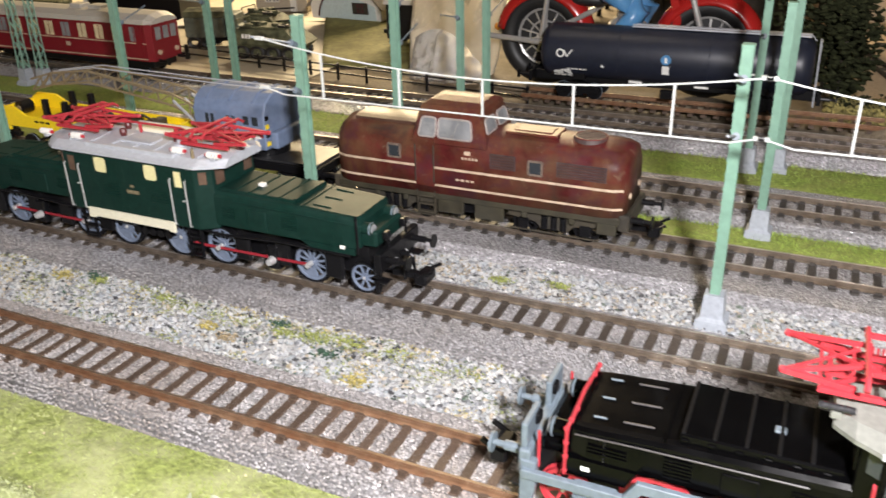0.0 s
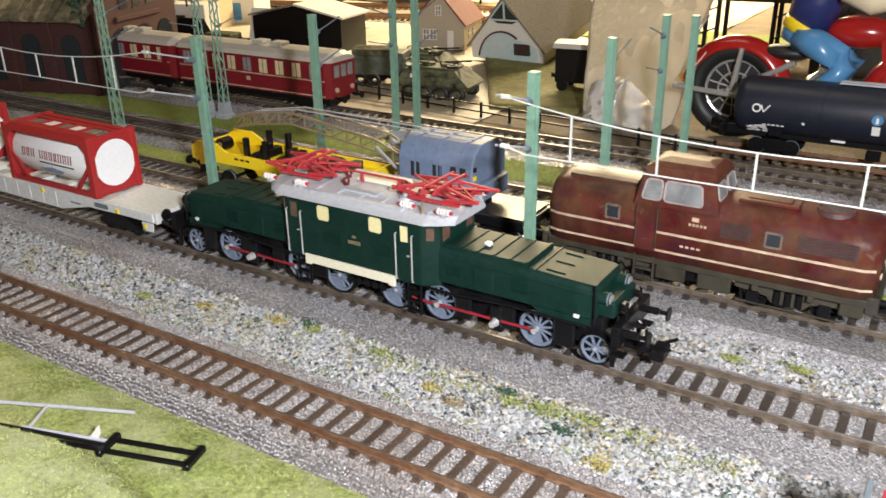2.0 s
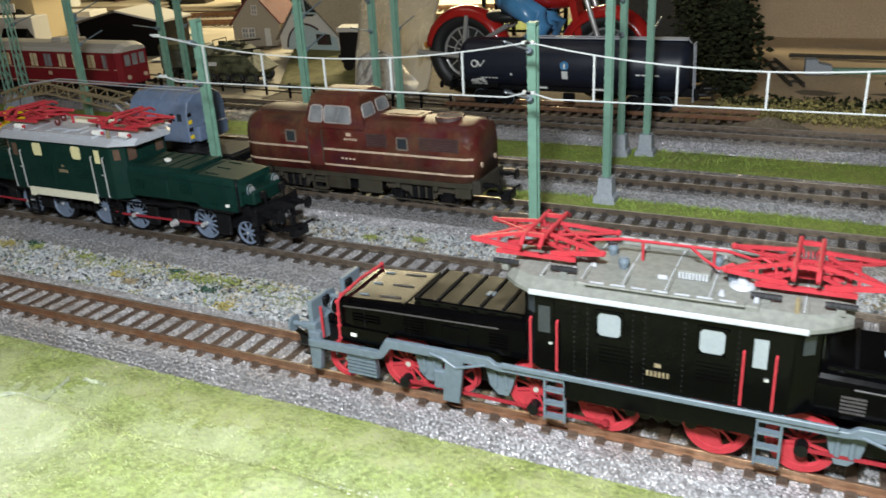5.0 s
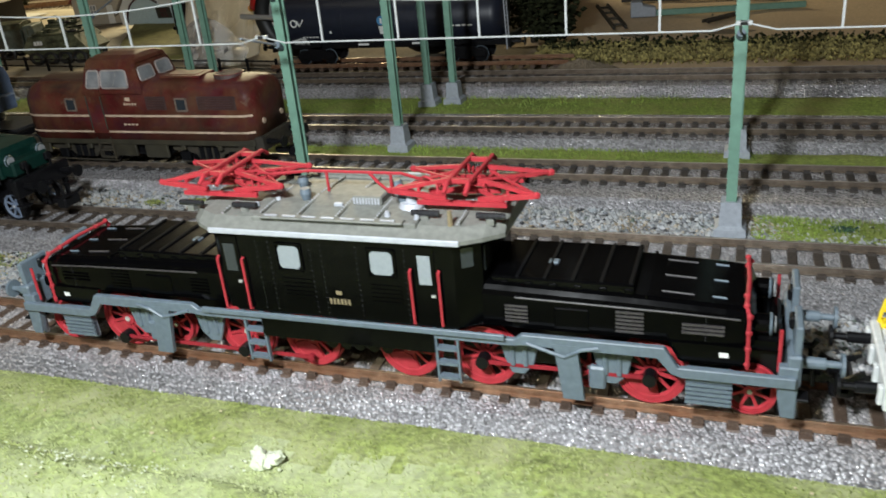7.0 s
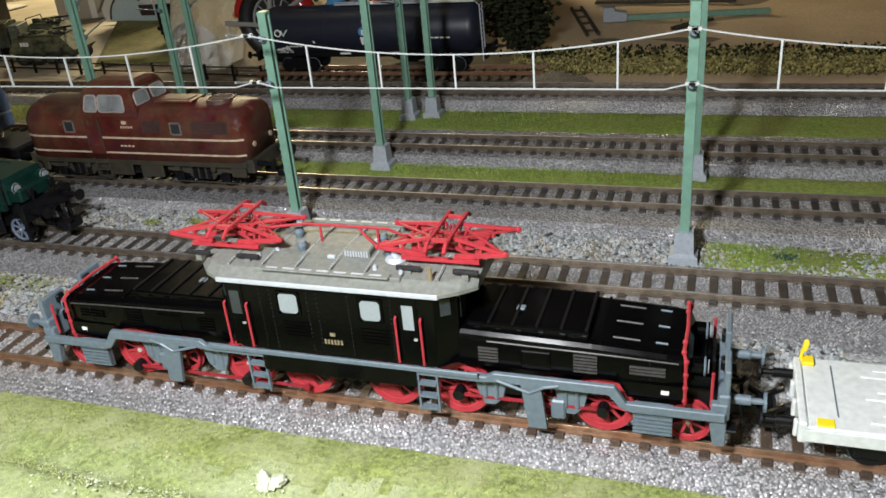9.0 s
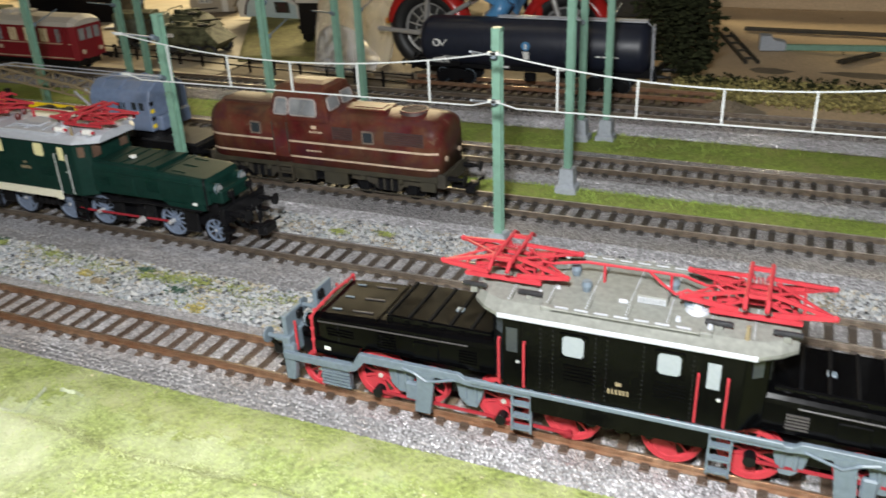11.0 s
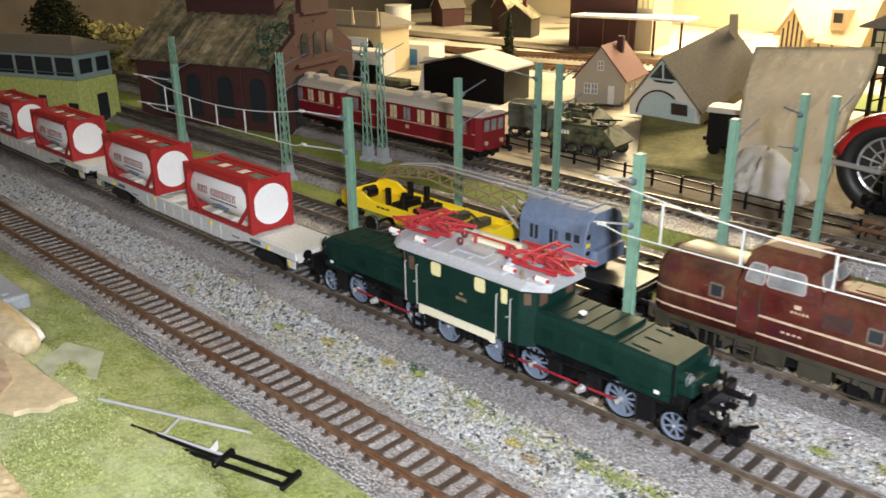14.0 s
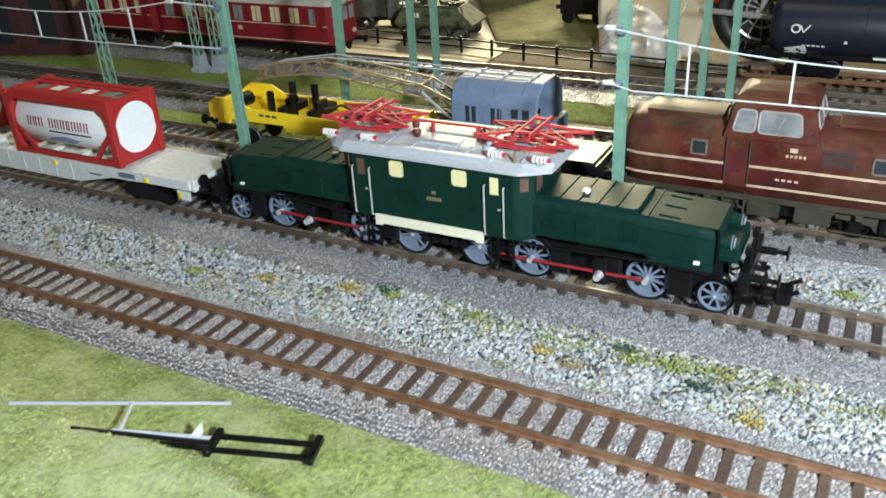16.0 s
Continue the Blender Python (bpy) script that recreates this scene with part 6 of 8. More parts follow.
    for s in (-1, 1):
        part("saddle", box(B(), s * (h - 26) - 4, s * (h - 26) + 4, -11, 11, 20, 27, 0.5, 1), M_black, t)
        part("end_beam", box(B(), s * (h + 5) - 1.2, s * (h + 5) + 1.2, -15, 15, 18, 25, 0.3, 1), M_black, t)
        buffers(t, s * (h + 6), s, 21, 10.3, M_black)
        freight_bogie(t, s * (h - 26))
        part("sill_marking", box(B(), s * 20 - 4, s * 20 + 4, -6.4, -6.0, 20, 22), M_white, t)
    part("tap", box(B(), -4, 4, -9, -6, 12, 18, 0.6, 1), M_black, t)


tank_wagon(-159, 3, TRACKS[5])


def railcar(x, y, length, label):
    t = thing("railcar", (x, y, 0), label, "railcar", "red railcars")
    h = length / 2
    hw = 16
    def ringy(xx, k):
        return [(xx, -hw * k, 19), (xx, -hw * k, 46), (xx, hw * k, 46), (xx, hw * k, 19)]
    body = part("body", loft(B(), [ringy(-h, 0.86), ringy(-h + 5, 1), ringy(h - 5, 1), ringy(h, 0.86)]), M_carred, t, "dark red carriage body")
    pr = [(-hw - 0.6, 45.4), (-hw + 1, 48.6), (-9, 51.6), (0, 52.6), (9, 51.6), (hw - 1, 48.6), (hw + 0.6, 45.4)]
    roof = part("roof", loft(B(), [[(xx, a * k, 45.4 + (b - 45.4) * j) for a, b in pr] for xx, k, j in ((-h - 0.6, 0.82, 0.6), (-h + 5, 1, 1), (h - 5, 1, 1), (h + 0.6, 0.82, 0.6))]), M_carroof, t, "pale grey rounded roof", smooth=False)
    for u in (2, 21):
        part("roof_vent", box(B(), u - 6, u + 6, -5, 5, 51.5, 55, 0.6, 1), M_carroof, roof)
    for v in (-1, 1):
        n = int((length - 26) / 14)
        for i in range(n):
            u = -h + 15 + i * (length - 30) / (n - 1)
            w = part("window", box(B(), u - 4.0, u + 4.0, v * hw - 0.25, v * hw + 0.25, 33, 43.4), M_carcream if i % 4 else M_glassg, body)
            part("window_bar", box(B(), u - 0.25, u + 0.25, v * (hw + 0.2) - 0.2, v * (hw + 0.2) + 0.2, 33, 43.4), M_carred, w)
        part("waist_line", box(B(), -h + 5, h - 5, v * hw - 0.2, v * hw + 0.2, 31.4, 32.2), M_stripe, body)
        part("lower_line", box(B(), -h + 5, h - 5, v * hw - 0.2, v * hw + 0.2, 20.2, 21.0), M_stripe, body)
        part("emblem", box(B(), -2, 2, v * hw - 0.3, v * hw + 0.3, 26, 29), M_stripe, body)
        part("door", box(B(), h - 14, h - 8, v * hw - 0.3, v * hw + 0.3, 21, 44), M_carred, body)
    for s in (-1, 1):
        for v in (-8, 0, 8):
            part("end_window", box(B(), s * h - 0.3, s * h + 0.3, v - 2.8, v + 2.8, 34, 43), M_glassg, body)
        for v in (-9, 9):
            part("headlight", cyl(B(), (s * h, v, 25), (s * (h + 1.2), v, 25), 1.8, seg=12), M_stripe, body)
        buffers(t, s * h, s, 19, 10.3, M_black)
        freight_bogie(t, s * (h - 26), 9)
    part("underframe", box(B(), -h + 4, h - 4, -12, 12, 13.5, 19, 0.4, 1), M_black, t)
    return t


railcar(-517, TRACKS[4] - 1, 164, "dark red railcar with cream windows and a pale roof")
railcar(-674, TRACKS[4] - 1, 146, "dark red trailer car with cream windows and a pale roof")

# ---- masts and overhead wire ----
def mast(x, y, top=98.3, lattice=False, arms=(), label="pale green overhead line mast on a grey foot"):
    t = thing("catenary_mast", (x, y, 0), label, "mast", "overhead line masts")
    part("foot", loft(B(), [[(a, -b, z), (c, -b, z), (c, b, z), (a, b, z)] for z, a, c, b in ((0.5, -5.4, 5.4, 5.4), (5, -5.2, 5.2, 5.2), (6, -3.8, 3.8, 3.8), (14.5, -3.3, 3.3, 3.3))]), M_concrete, t, "stepped grey plastic foot")
    if lattice:
        bm = B()
        for u in (-1, 1):
            for v in (-1, 1):
                bar(bm, (u * 2.6, v * 2.6, 14), (u * 1.6, v * 1.6, top), 0.9)
        n = 12
        for i in range(n):
            z0, z1 = 14 + (top - 14) * i / n, 14 + (top - 14) * (i + 1) / n
            for v in (-1, 1):
                s = 1 if i % 2 else -1
                bar(bm, (-2.4 * s, v * 2.3, z0), (2.2 * s, v * 2.2, z1), 0.6)
                bar(bm, (v * 2.3, -2.4 * s, z0), (v * 2.2, 2.2 * s, z1), 0.6)
        part("lattice_post", bm, M_mast, t)
    else:
        bm = B()
        for v in (-1, 1):
            box(bm, -1.7, 1.7, v * 1.6 - 0.35, v * 1.6 + 0.35, 14, top)
        box(bm, -0.4, 0.4, -1.7, 1.7, 14, top)
        n = 16
        for i in range(n):
            z = 18 + (top - 20) * i / n
            box(bm, -1.9, -1.5, -2.1, 2.1, z, z + 1.0)
        part("post", bm, M_mast, t, "pale green profiled post")
        part("cap", box(B(), -1.9, 1.9, -2.1, 2.1, top - 0.5, top + 0.6, 0.2, 1), M_mast, t)
    for dy, z0, z1, m in arms:
        part("bracket_arm", cyl(B(), (0, 0, z0), (0, dy, z1), 0.4, seg=8), m, t, "slender bracket arm")
        bm = cyl(B(), (-0.2, dy * 0.08, z0), (0.2, dy * 0.2, z0 + (z1 - z0) * 0.2), 1.3, seg=10)
        part("insulator", bm, M_frame, t)
    return t


ROW_X = (-531, -350, -174, -13, 149.5)
for k, x in enumerate(ROW_X):
    mast(x, 256.5, arms=((-28.5, 88, 96, M_concrete), (-28.5, 70, 78.5, M_concrete)))
for x in (-690, -531, -350, -177, -6, 150):
    mast(x, 340, lattice=x < -500, arms=((24, 88, 95, M_frame), (24, 70, 77, M_frame)) if x < -100 else ())
for x in (-524, -347, -172, -13):
    for s in (-1, 1):
        mast(x + s * 7, 423 + s * 2, lattice=x < -500, arms=((s * 26, 88, 96, M_frame), (s * 26, 70, 76, M_frame)))


def wire_span(x0, x1, y):
    t = thing("overhead_wire", ((x0 + x1) / 2, y, 0), "white overhead wire section with droppers", "overhead wire", "overhead wire sections")
    h = (x1 - x0) / 2
    up = [(-h + 2 * h * i / 24, 0, 96 - 7.4 * (1 - (2 * i / 24 - 1) ** 2)) for i in range(25)]
    part("carrier_wire", pipe(B(), up, 0.28), M_wire, t)
    low = [(-h, 0, 79), (-h + 8, 0, 77), (h - 8, 0, 77), (h, 0, 79)]
    part("contact_wire", pipe(B(), low, 0.28), M_wire, t)
    for i in range(5):
        u = -h + 2 * h * (i + 0.83) / 5.66
        z = 96 - 7.4 * (1 - (u / h) ** 2)
        part("dropper", bar(B(), (u, 0, 77), (u, 0, z), 0.62), M_wire, t)
    for u in (-h, h):
        for z in (79, 96):
            part("clip", box(B(), u - 1.7, u + 1.7, -0.8, 0.8, z - 0.6, z + 0.6, 0.2, 1), M_wire, t)
    return t


wire_span(-516, -351, 228)
wire_span(-170, -4.5, 227)
wire_span(-3.5, 150, 227)
wire_span(151, 318, 227)

# ---- behind the tracks: fence, toys, houses, sandy board ----
def fence(x0, x1, ya, yb):
    n = int(abs(x1 - x0) / 24)
    t = thing("fence", (0, 0, 0), "low black rail fence behind the rear track", "fence")
    for i in range(n + 1):
        f = i / n
        x, y = x0 + (x1 - x0) * f, ya + (yb - ya) * f
        part("post", box(B(), x - 0.8, x + 0.8, y - 0.8, y + 0.8, 0, 12.5), M_black, t)
    for z in (5, 10.5):
        part("rail", bar(B(), (x0, ya, z), (x1, yb, z), 0.9, 1.1), M_black, t)


fence(-478, -168, 538, 506)
fence(-800, -480, 556, 538.5)

sheet("paving", -1000, -345, 492, 720, 60, 20, lambda x, y: 0.8 + 0.4 * nz(x, y, 30), mat("pale_paper_cover", (0.42, 0.37, 0.28), 0.6, vary=0.12, grain=60, dirt=(0.3, 0.25, 0.17), dirt_amount=0.7, dirt_scale=14), "crumpled pale paper covering the board")
sheet("paving", -1500, -300, 720, 1556, 60, 30, lambda x, y: 1.0 + 2.5 * nz(x, y, 60), mat("pale_table_paper", (0.56, 0.5, 0.38), 0.6, vary=0.12, grain=40, dirt=(0.34, 0.27, 0.17), dirt_amount=0.6, dirt_scale=8), "pale paper sheet below the far houses")
sheet("sand", 62, 700, 497, 586, 50, 8, lambda x, y: 0.6 + 0.8 * nz(x, y, 40), M_sand, "sandy strip in front of the hedge")
sheet("sand", -20, 700, 585, 900, 60, 30, lambda x, y: 1.0 + 2 * nz(x, y, 50), M_sand, "bare sandy brown board behind the hedge")
tagged(part("far_bank", box(B(), -120, 700, 880, 1100, 0, 60, 2, 1), M_sand), "plain tan bank behind the sandy board", "ground", kind="structure")


def clumps(name, x0, x1, y0, y1, h, n, material, seed, label, size=(1.5, 3.5)):
    r = np.random.default_rng(seed)
    x, y = r.uniform(x0, x1, n), r.uniform(y0, y1, n)
    top = np.array([h * (0.55 + 0.6 * (0.5 + 0.5 * nz(a, b, 25, seed))) for a, b in zip(x, y)])
    z = r.uniform(0, 1, n) ** 0.6 * top
    ob = scatter_mesh(name, material, np.stack([x, y, z], -1), r.uniform(*size, n), seed, flat=0.9)
    return tagged(ob, label, name.split("_")[0], kind="stuff")


clumps("hedge_foliage", 12, 560, 520, 578, 6, 12000, M_hedge, 31, "low olive and straw coloured hedge along the sandy board", (0.7, 1.7))
clumps("hedge_foliage", 12, 560, 556, 584, 8, 2200, M_foliage, 32, "dark green bushes in the hedge", (0.7, 1.8))
clumps("hedge_foliage", -1400, -900, 500, 545, 66, 1500, M_hedge, 33, "brownish olive shrubs behind the signal box", (4, 9))
# a heap of gravel at the end of the siding
r_ = np.random.default_rng(5)
a_ = r_.uniform(0, 2 * np.pi, 2500)
d_ = 26 * np.sqrt(r_.uniform(0, 1, 2500))
tagged(scatter_mesh("gravel_heap", M_soil, np.stack([52 + d_ * np.cos(a_), 505 + 0.6 * d_ * np.sin(a_), 8 * (1 - d_ / 26)], -1), r_.uniform(0.8, 2.0, 2500), 6), "small grey heap of gravel at the siding's end", "heap", kind="stuff")


def tree(x, y, h, spread, seed, label, cone=False, material=None):
    t = thing("tree", (x, y, 0), label, "tree")
    part("trunk", cyl(B(), (0, 0, 0), (0, 0, h * 0.9), spread * 0.09, spread * 0.03, seg=8), M_rust, t)
    r = np.random.default_rng(seed)
    n = 900 if h < 80 else 2600
    z = r.uniform(0.08, 1, n) ** (1.3 if cone else 0.9)
    rad = spread * ((1 - z) * (0.75 + 0.25 * np.sin(z * 40)) if cone else np.sqrt(np.clip(1 - (2 * z - 1) ** 2, 0.02, 1)) * r.uniform(0.55, 1.05, n))
    rad = rad * np.sqrt(r.uniform(0.15, 1, n))
    a = r.uniform(0, 2 * np.pi, n)
    c = np.stack([rad * np.cos(a), rad * np.sin(a), z * h], -1)
    ob = scatter_mesh("crown", material or M_foliage, c, r.uniform(0.05, 0.12, n) * spread * (1.0 if h < 80 else 0.55) + 0.6, seed, t, flat=0.6)
    ob["kind"] = "stuff"
    return t


tree(0, 600, 120, 34, 41, "dark green bushy model tree behind the tank wagon")
tree(18, 580, 70, 26, 46, "dark green bushy model shrub beside the sandy board")
tree(-788, 902, 75, 17, 42, "small dark green conifer among pale sheets", True)
tree(-1190, 440, 105, 46, 44, "tall green model tree beside the signal box")
tree(-868, 655, 66, 13, 43, "small yellow autumn model tree", False, M_tuft_yellow)

# things lying on the sandy board
def plank_frame(x, y, rz, L, w, m, label, step=10):
    t = thing("lattice_piece", (x, y, 2.5), label, "scrap", rz=rz)
    for v in (-w / 2, w / 2):
        part("beam", box(B(), -L / 2, L / 2, v - 1.0, v + 1.0, 0, 2.4), m, t)
    n = max(3, int(L / step))
    for i in range(n):
        u = -L / 2 + L * (i + 0.5) / n
        part("rung", box(B(), u - 0.8, u + 0.8, -w / 2, w / 2, 0.4, 2.0), m, t)


plank_frame(44, 687, -74, 112, 9, M_rust, "dark brown track piece lying on the sand", step=26)
plank_frame(105, 760, -3, 124, 6, M_rust, "long dark brown fence piece lying on the sand")
plank_frame(134, 665, 52, 44, 4, M_rust, "short dark brown fence piece lying on the sand")
t_ = thing("fallen_mast", (110, 692, 2.5), "green mast lying on the sand with its grey foot", "mast", rz=8)
part("post", box(B(), -30, 84, -2.5, 2.5, 0, 4.5, 0.4, 1), M_mast, t_)
part("foot", prism(B(), [(-30, 0), (-30, 7), (-40, 9), (-41, 12), (-50, 12), (-50, 0)], -6, 6, "y", 0.6, 1), M_concrete, t_)


def motorcycle(y, k=0.82, dx=-27.0):
    """A large toy motorcycle standing behind the tank wagon."""
    t = thing("toy_motorcycle", (dx, y, 5.4), "large glossy red toy motorcycle with chrome spokes", "toy motorcycle")
    t.scale = (k, k, k)
    for cx, z in ((-172, 40), (-42, 40)):
        w = part("wheel", torus(B(), (cx, 0, z), 31, 8, "y", 40, 12), M_rubber, t, "thick black tyre", smooth=True)
        part("rim", torus(B(), (cx, 0, z), 23, 1.6, "y", 36, 8), M_chrome, w)
        part("wheel_disc", cyl(B(), (cx, 1, z), (cx, 5, z), 24, seg=36), M_rubber, w, "black disc behind the spokes")
        part("inner_rim", torus(B(), (cx, -1, z), 13, 0.9, "y", 30, 6), M_chrome, w)
        for i in range(14):
            a = 2 * math.pi * i / 14
            part("spoke", bar(B(), (cx + 4 * math.cos(a), -1.5, z + 4 * math.sin(a)), (cx + 22 * math.cos(a + 0.2), 0, z + 22 * math.sin(a + 0.2)), 0.8 if i % 3 else 1.8, 1.2), M_chrome, w)
        part("hub", cyl(B(), (cx, -9, z), (cx, 9, z), 5, seg=18), M_chrome, w)
        rings = []
        for i in range(17):
            a = math.radians(-5 + 175 * i / 16) if cx < -100 else math.radians(20 + 165 * i / 16)
            ring = []
            for j in range(13):
                b = math.pi * j / 12 - math.pi / 2
                rr = 33 + 9.5 * math.cos(b)
                ring.append((cx + rr * math.cos(a), 11 * math.sin(b), z + rr * math.sin(a)))
            for j in range(12, -1, -1):
                b = math.pi * j / 12 - math.pi / 2
                rr = 33 + 8.3 * math.cos(b)
                ring.append((cx + rr * math.cos(a), 9.8 * math.sin(b), z + rr * math.sin(a)))
            rings.append(ring)
        part("mudguard", loft(B(), rings), M_toyred, t, "glossy red rounded mudguard", smooth=True)
    # frame struts, fork, exhaust, engine, seat, tank
    for v in (-10, 10):
        part("strut", cyl(B(), (-172, v, 42), (-168, v, 74), 2.6, 2.0, seg=12), M_chrome, t, "chrome shock absorber")
        part("strut", cyl(B(), (-164, v, 46), (-128, v, 66), 2.2, seg=12), M_chrome, t)
        part("fork", cyl(B(), (-42, v, 40), (-66, v, 112), 2.4, seg=12), M_chrome, t)
        part("exhaust_pipe", pipe(B(), [(-218, v * 1.3, 41), (-172, v * 1.3, 38), (-130, v * 1.2, 34), (-84, v, 44)], 2.3, 12), M_chrome, t, "chrome exhaust pipe")
        part("handlebar", pipe(B(), [(-66, v * 0.6, 112), (-62, v * 2.2, 122), (-74, v * 3, 120)], 1.8, 10), M_chrome, t)
    eng = part("engine", ball(B(), (-104, 0, 46), 17, 1.1, 0.7, 1.0), M_chrome, t)
    for i in range(6):
        part("cooling_fin", cyl(B(), (-104, 0, 52 + i * 3), (-103, 0, 53.4 + i * 3), 11, seg=20), M_chrome, eng)
    bm = B()
    ball(bm, (-88, 0, 90), 14, 1.75, 0.95, 0.85, 3)
    part("fuel_tank", bm, M_toyred, t, "rounded glossy red fuel tank", smooth=True)
    bm = B()
    ball(bm, (-136, 0, 72), 12, 1.7, 0.9, 0.5, 3)
    part("saddle", bm, M_rubber, t, smooth=True)
    part("leg_shield", loft(B(), [[(-72 + dx, v, z) for v in (-9, 9)] + [(-66 + dx, v, z) for v in (9, -9)] for dx, z in ((0, 34), (4, 60), (-2, 88))]), M_toyred, t)
    bm = ball(B(), (-214, 0, 46), 3.2)
    part("tail_light", bm, mat("amber_plastic", (0.6, 0.22, 0.03), 0.25), t)
    bm = ball(B(), (-52, 0, 98), 8, 1.1, 1, 1, 2)
    part("headlamp", bm, M_chrome, t, smooth=True)

    # the toy rider: one plain mesh
    bm = B()
    slots = [M_toyblue, M_toynavy, M_yellow, M_toyskin, M_toyred]

    def limb(pts, k):
        before = len(bm.faces)
        rings = []
        for i, (x, yy, z, r) in enumerate(pts):
            q = Vector(pts[min(i + 1, len(pts) - 1)][:3]) - Vector(pts[max(i - 1, 0)][:3])
            m = q.to_track_quat("Z", "X").to_matrix()
            rings.append([Vector((x, yy, z)) + m @ Vector((r * math.cos(a), r * math.sin(a), 0)) for a in np.linspace(0, 2 * math.pi, 17)[:-1]])
        loft(bm, rings)
        bm.faces.ensure_lookup_table()
        for f in bm.faces[before:]:
            f.material_index, f.smooth = k, True

    for v in (-1, 1):
        limb([(-138, v * 9, 84, 10), (-124, v * 14, 80, 10.5), (-107, v * 17, 72, 9.5), (-103, v * 18, 66, 9), (-108, v * 18, 57, 8.5), (-118, v * 18, 45, 8.5), (-127, v * 18, 34, 8.5)], 0)
        limb([(-130, v * 18, 34, 6), (-126, v * 18, 29, 8), (-112, v * 18, 27, 5)], 4)
        limb([(-117, v * 13, 132, 8), (-106, v * 20, 119, 9.5), (-90, v * 24, 112, 8.5), (-72, v * 26, 116, 6), (-64, v * 26, 120, 5)], 3)
    limb([(-140, 0, 78, 14), (-136, 0, 88, 16.5)], 0)
    limb([(-137, 0, 86, 17), (-135, 0, 91, 17.6), (-134, 0, 93, 17)], 2)
    limb([(-134.5, 0, 91, 16.5), (-130, 0, 110, 18), (-124, 0, 130, 16), (-119, 0, 142, 9)], 1)
    limb([(-124, 0, 136, 14), (-118, 0, 144, 12), (-111, 0, 147, 7)], 4)
    limb([(-114, 0, 145, 8), (-111, 0, 154, 11), (-108, 0, 165, 9), (-107, 0, 169, 3)], 3)
    bmesh.ops.scale(bm, vec=(MM, MM, MM), verts=bm.verts)
    me = bpy.data.meshes.new("toy_rider")
    bm.to_mesh(me)
    bm.free()
    for m in slots:
        me.materials.append(m)
    ob = new("toy_rider", me)
    ob.location = ((dx + 8) * MM, y * MM, 6.4 * MM)
    ob.scale = (k, k, k)
    tagged(ob, "plain toy figure in blue trousers and navy vest on the motorcycle", "toy figure")


motorcycle(541)
tagged(part("stand", box(B(), -212, -22, 529, 556, 0, 6.2, 0.6, 1), M_soil), "low brown board under the toy motorcycle", "board")

# a wrinkled plastic bag standing against the fence
bm = B()
n_, k_ = 26, 34
g = []
for j in range(k_ + 1):
    row = []
    for i in range(n_ + 1):
        u, v = i / n_, j / k_
        xl, xr = -275 - 30 * v + 4 * v ** 8, -212 + 22 * v + 1.2 * math.sin(9 * v)
        x = xl + (xr - xl) * u
        z = 1.0 + (93 + 15 * u) * v
        y = 546 + 8 * u + v * (4 * u + 75 * (1 - u)) - 3.2 * nz(x * 0.4, z, 26, 7) - 1.5 * nz(x, z * 0.6, 11, 8) - 4 * v ** 8 * nz(x, z, 6, 5)
        row.append(bm.verts.new((x, y, z)))
    g.append(row)
for j in range(k_):
    for i in range(n_):
        bm.faces.new((g[j][i], g[j][i + 1], g[j + 1][i + 1], g[j + 1][i]))
bmesh.ops.solidify(bm, geom=bm.faces[:], thickness=0.5)
M_bag = bpy.data.materials.new("cloudy_plastic_film")
M_bag.use_nodes = True
b_ = M_bag.node_tree.nodes["Principled BSDF"]
b_.inputs["Base Color"].default_value = (0.7, 0.67, 0.6, 1)
b_.inputs["Roughness"].default_value = 0.42
b_.inputs["Transmission Weight"].default_value = 0.5
b_.inputs["Specular IOR Level"].default_value = 0.7
M_clear = bpy.data.materials.new("clear_crinkled_film")
M_clear.use_nodes = True
b_ = M_clear.node_tree.nodes["Principled BSDF"]
b_.inputs["Base Color"].default_value = (0.9, 0.92, 0.95, 1)
b_.inputs["Roughness"].default_value = 0.12
b_.inputs["Transmission Weight"].default_value = 0.75
b_.inputs["IOR"].default_value = 1.35
b_.inputs["Specular IOR Level"].default_value = 0.9
bag = thing("plastic_bag", (0, 0, 0), "cloudy wrinkled plastic bag standing upright", "plastic bag")
part("film", bm, M_bag, bag, "cloudy flat plastic film", smooth=True)


def crumple(x0, x1, z0, z1, ya, yb, amp, s, seed, arch=0.0, nx=30, nz_=14):
    bm = B()
    g = []
    for j in range(nz_ + 1):
        row = []
        for i in range(nx + 1):
            u, v = i / nx, j / nz_
            x, z = x0 + (x1 - x0) * u, z0 + (z1 - z0) * v
            if arch:
                z = z0 + (z - z0) * (0.25 + 0.75 * math.sin(math.pi * min(1, u * 0.75 + 0.25)))
            y = ya + (yb - ya) * v - amp * abs(nz(x, z, s, seed)) - 0.5 * amp * nz(x, z, s * 0.4, seed + 3) - 10 * arch * math.sin(math.pi * u) * (1 - v) ** 0.5
            row.append(bm.verts.new((x, y, z)))
        g.append(row)
    for j in range(nz_):
        for i in range(nx):
            bm.faces.new((g[j][i], g[j][i + 1], g[j + 1][i + 1], g[j + 1][i]))
    bmesh.ops.solidify(bm, geom=bm.faces[:], thickness=0.4)
    return bm


part("clear_pocket", crumple(-273, -218, 1.2, 36, 540, 553, 3, 13, 3, arch=0.5), M_clear, bag, "clear crinkled lower pocket with bright creases")


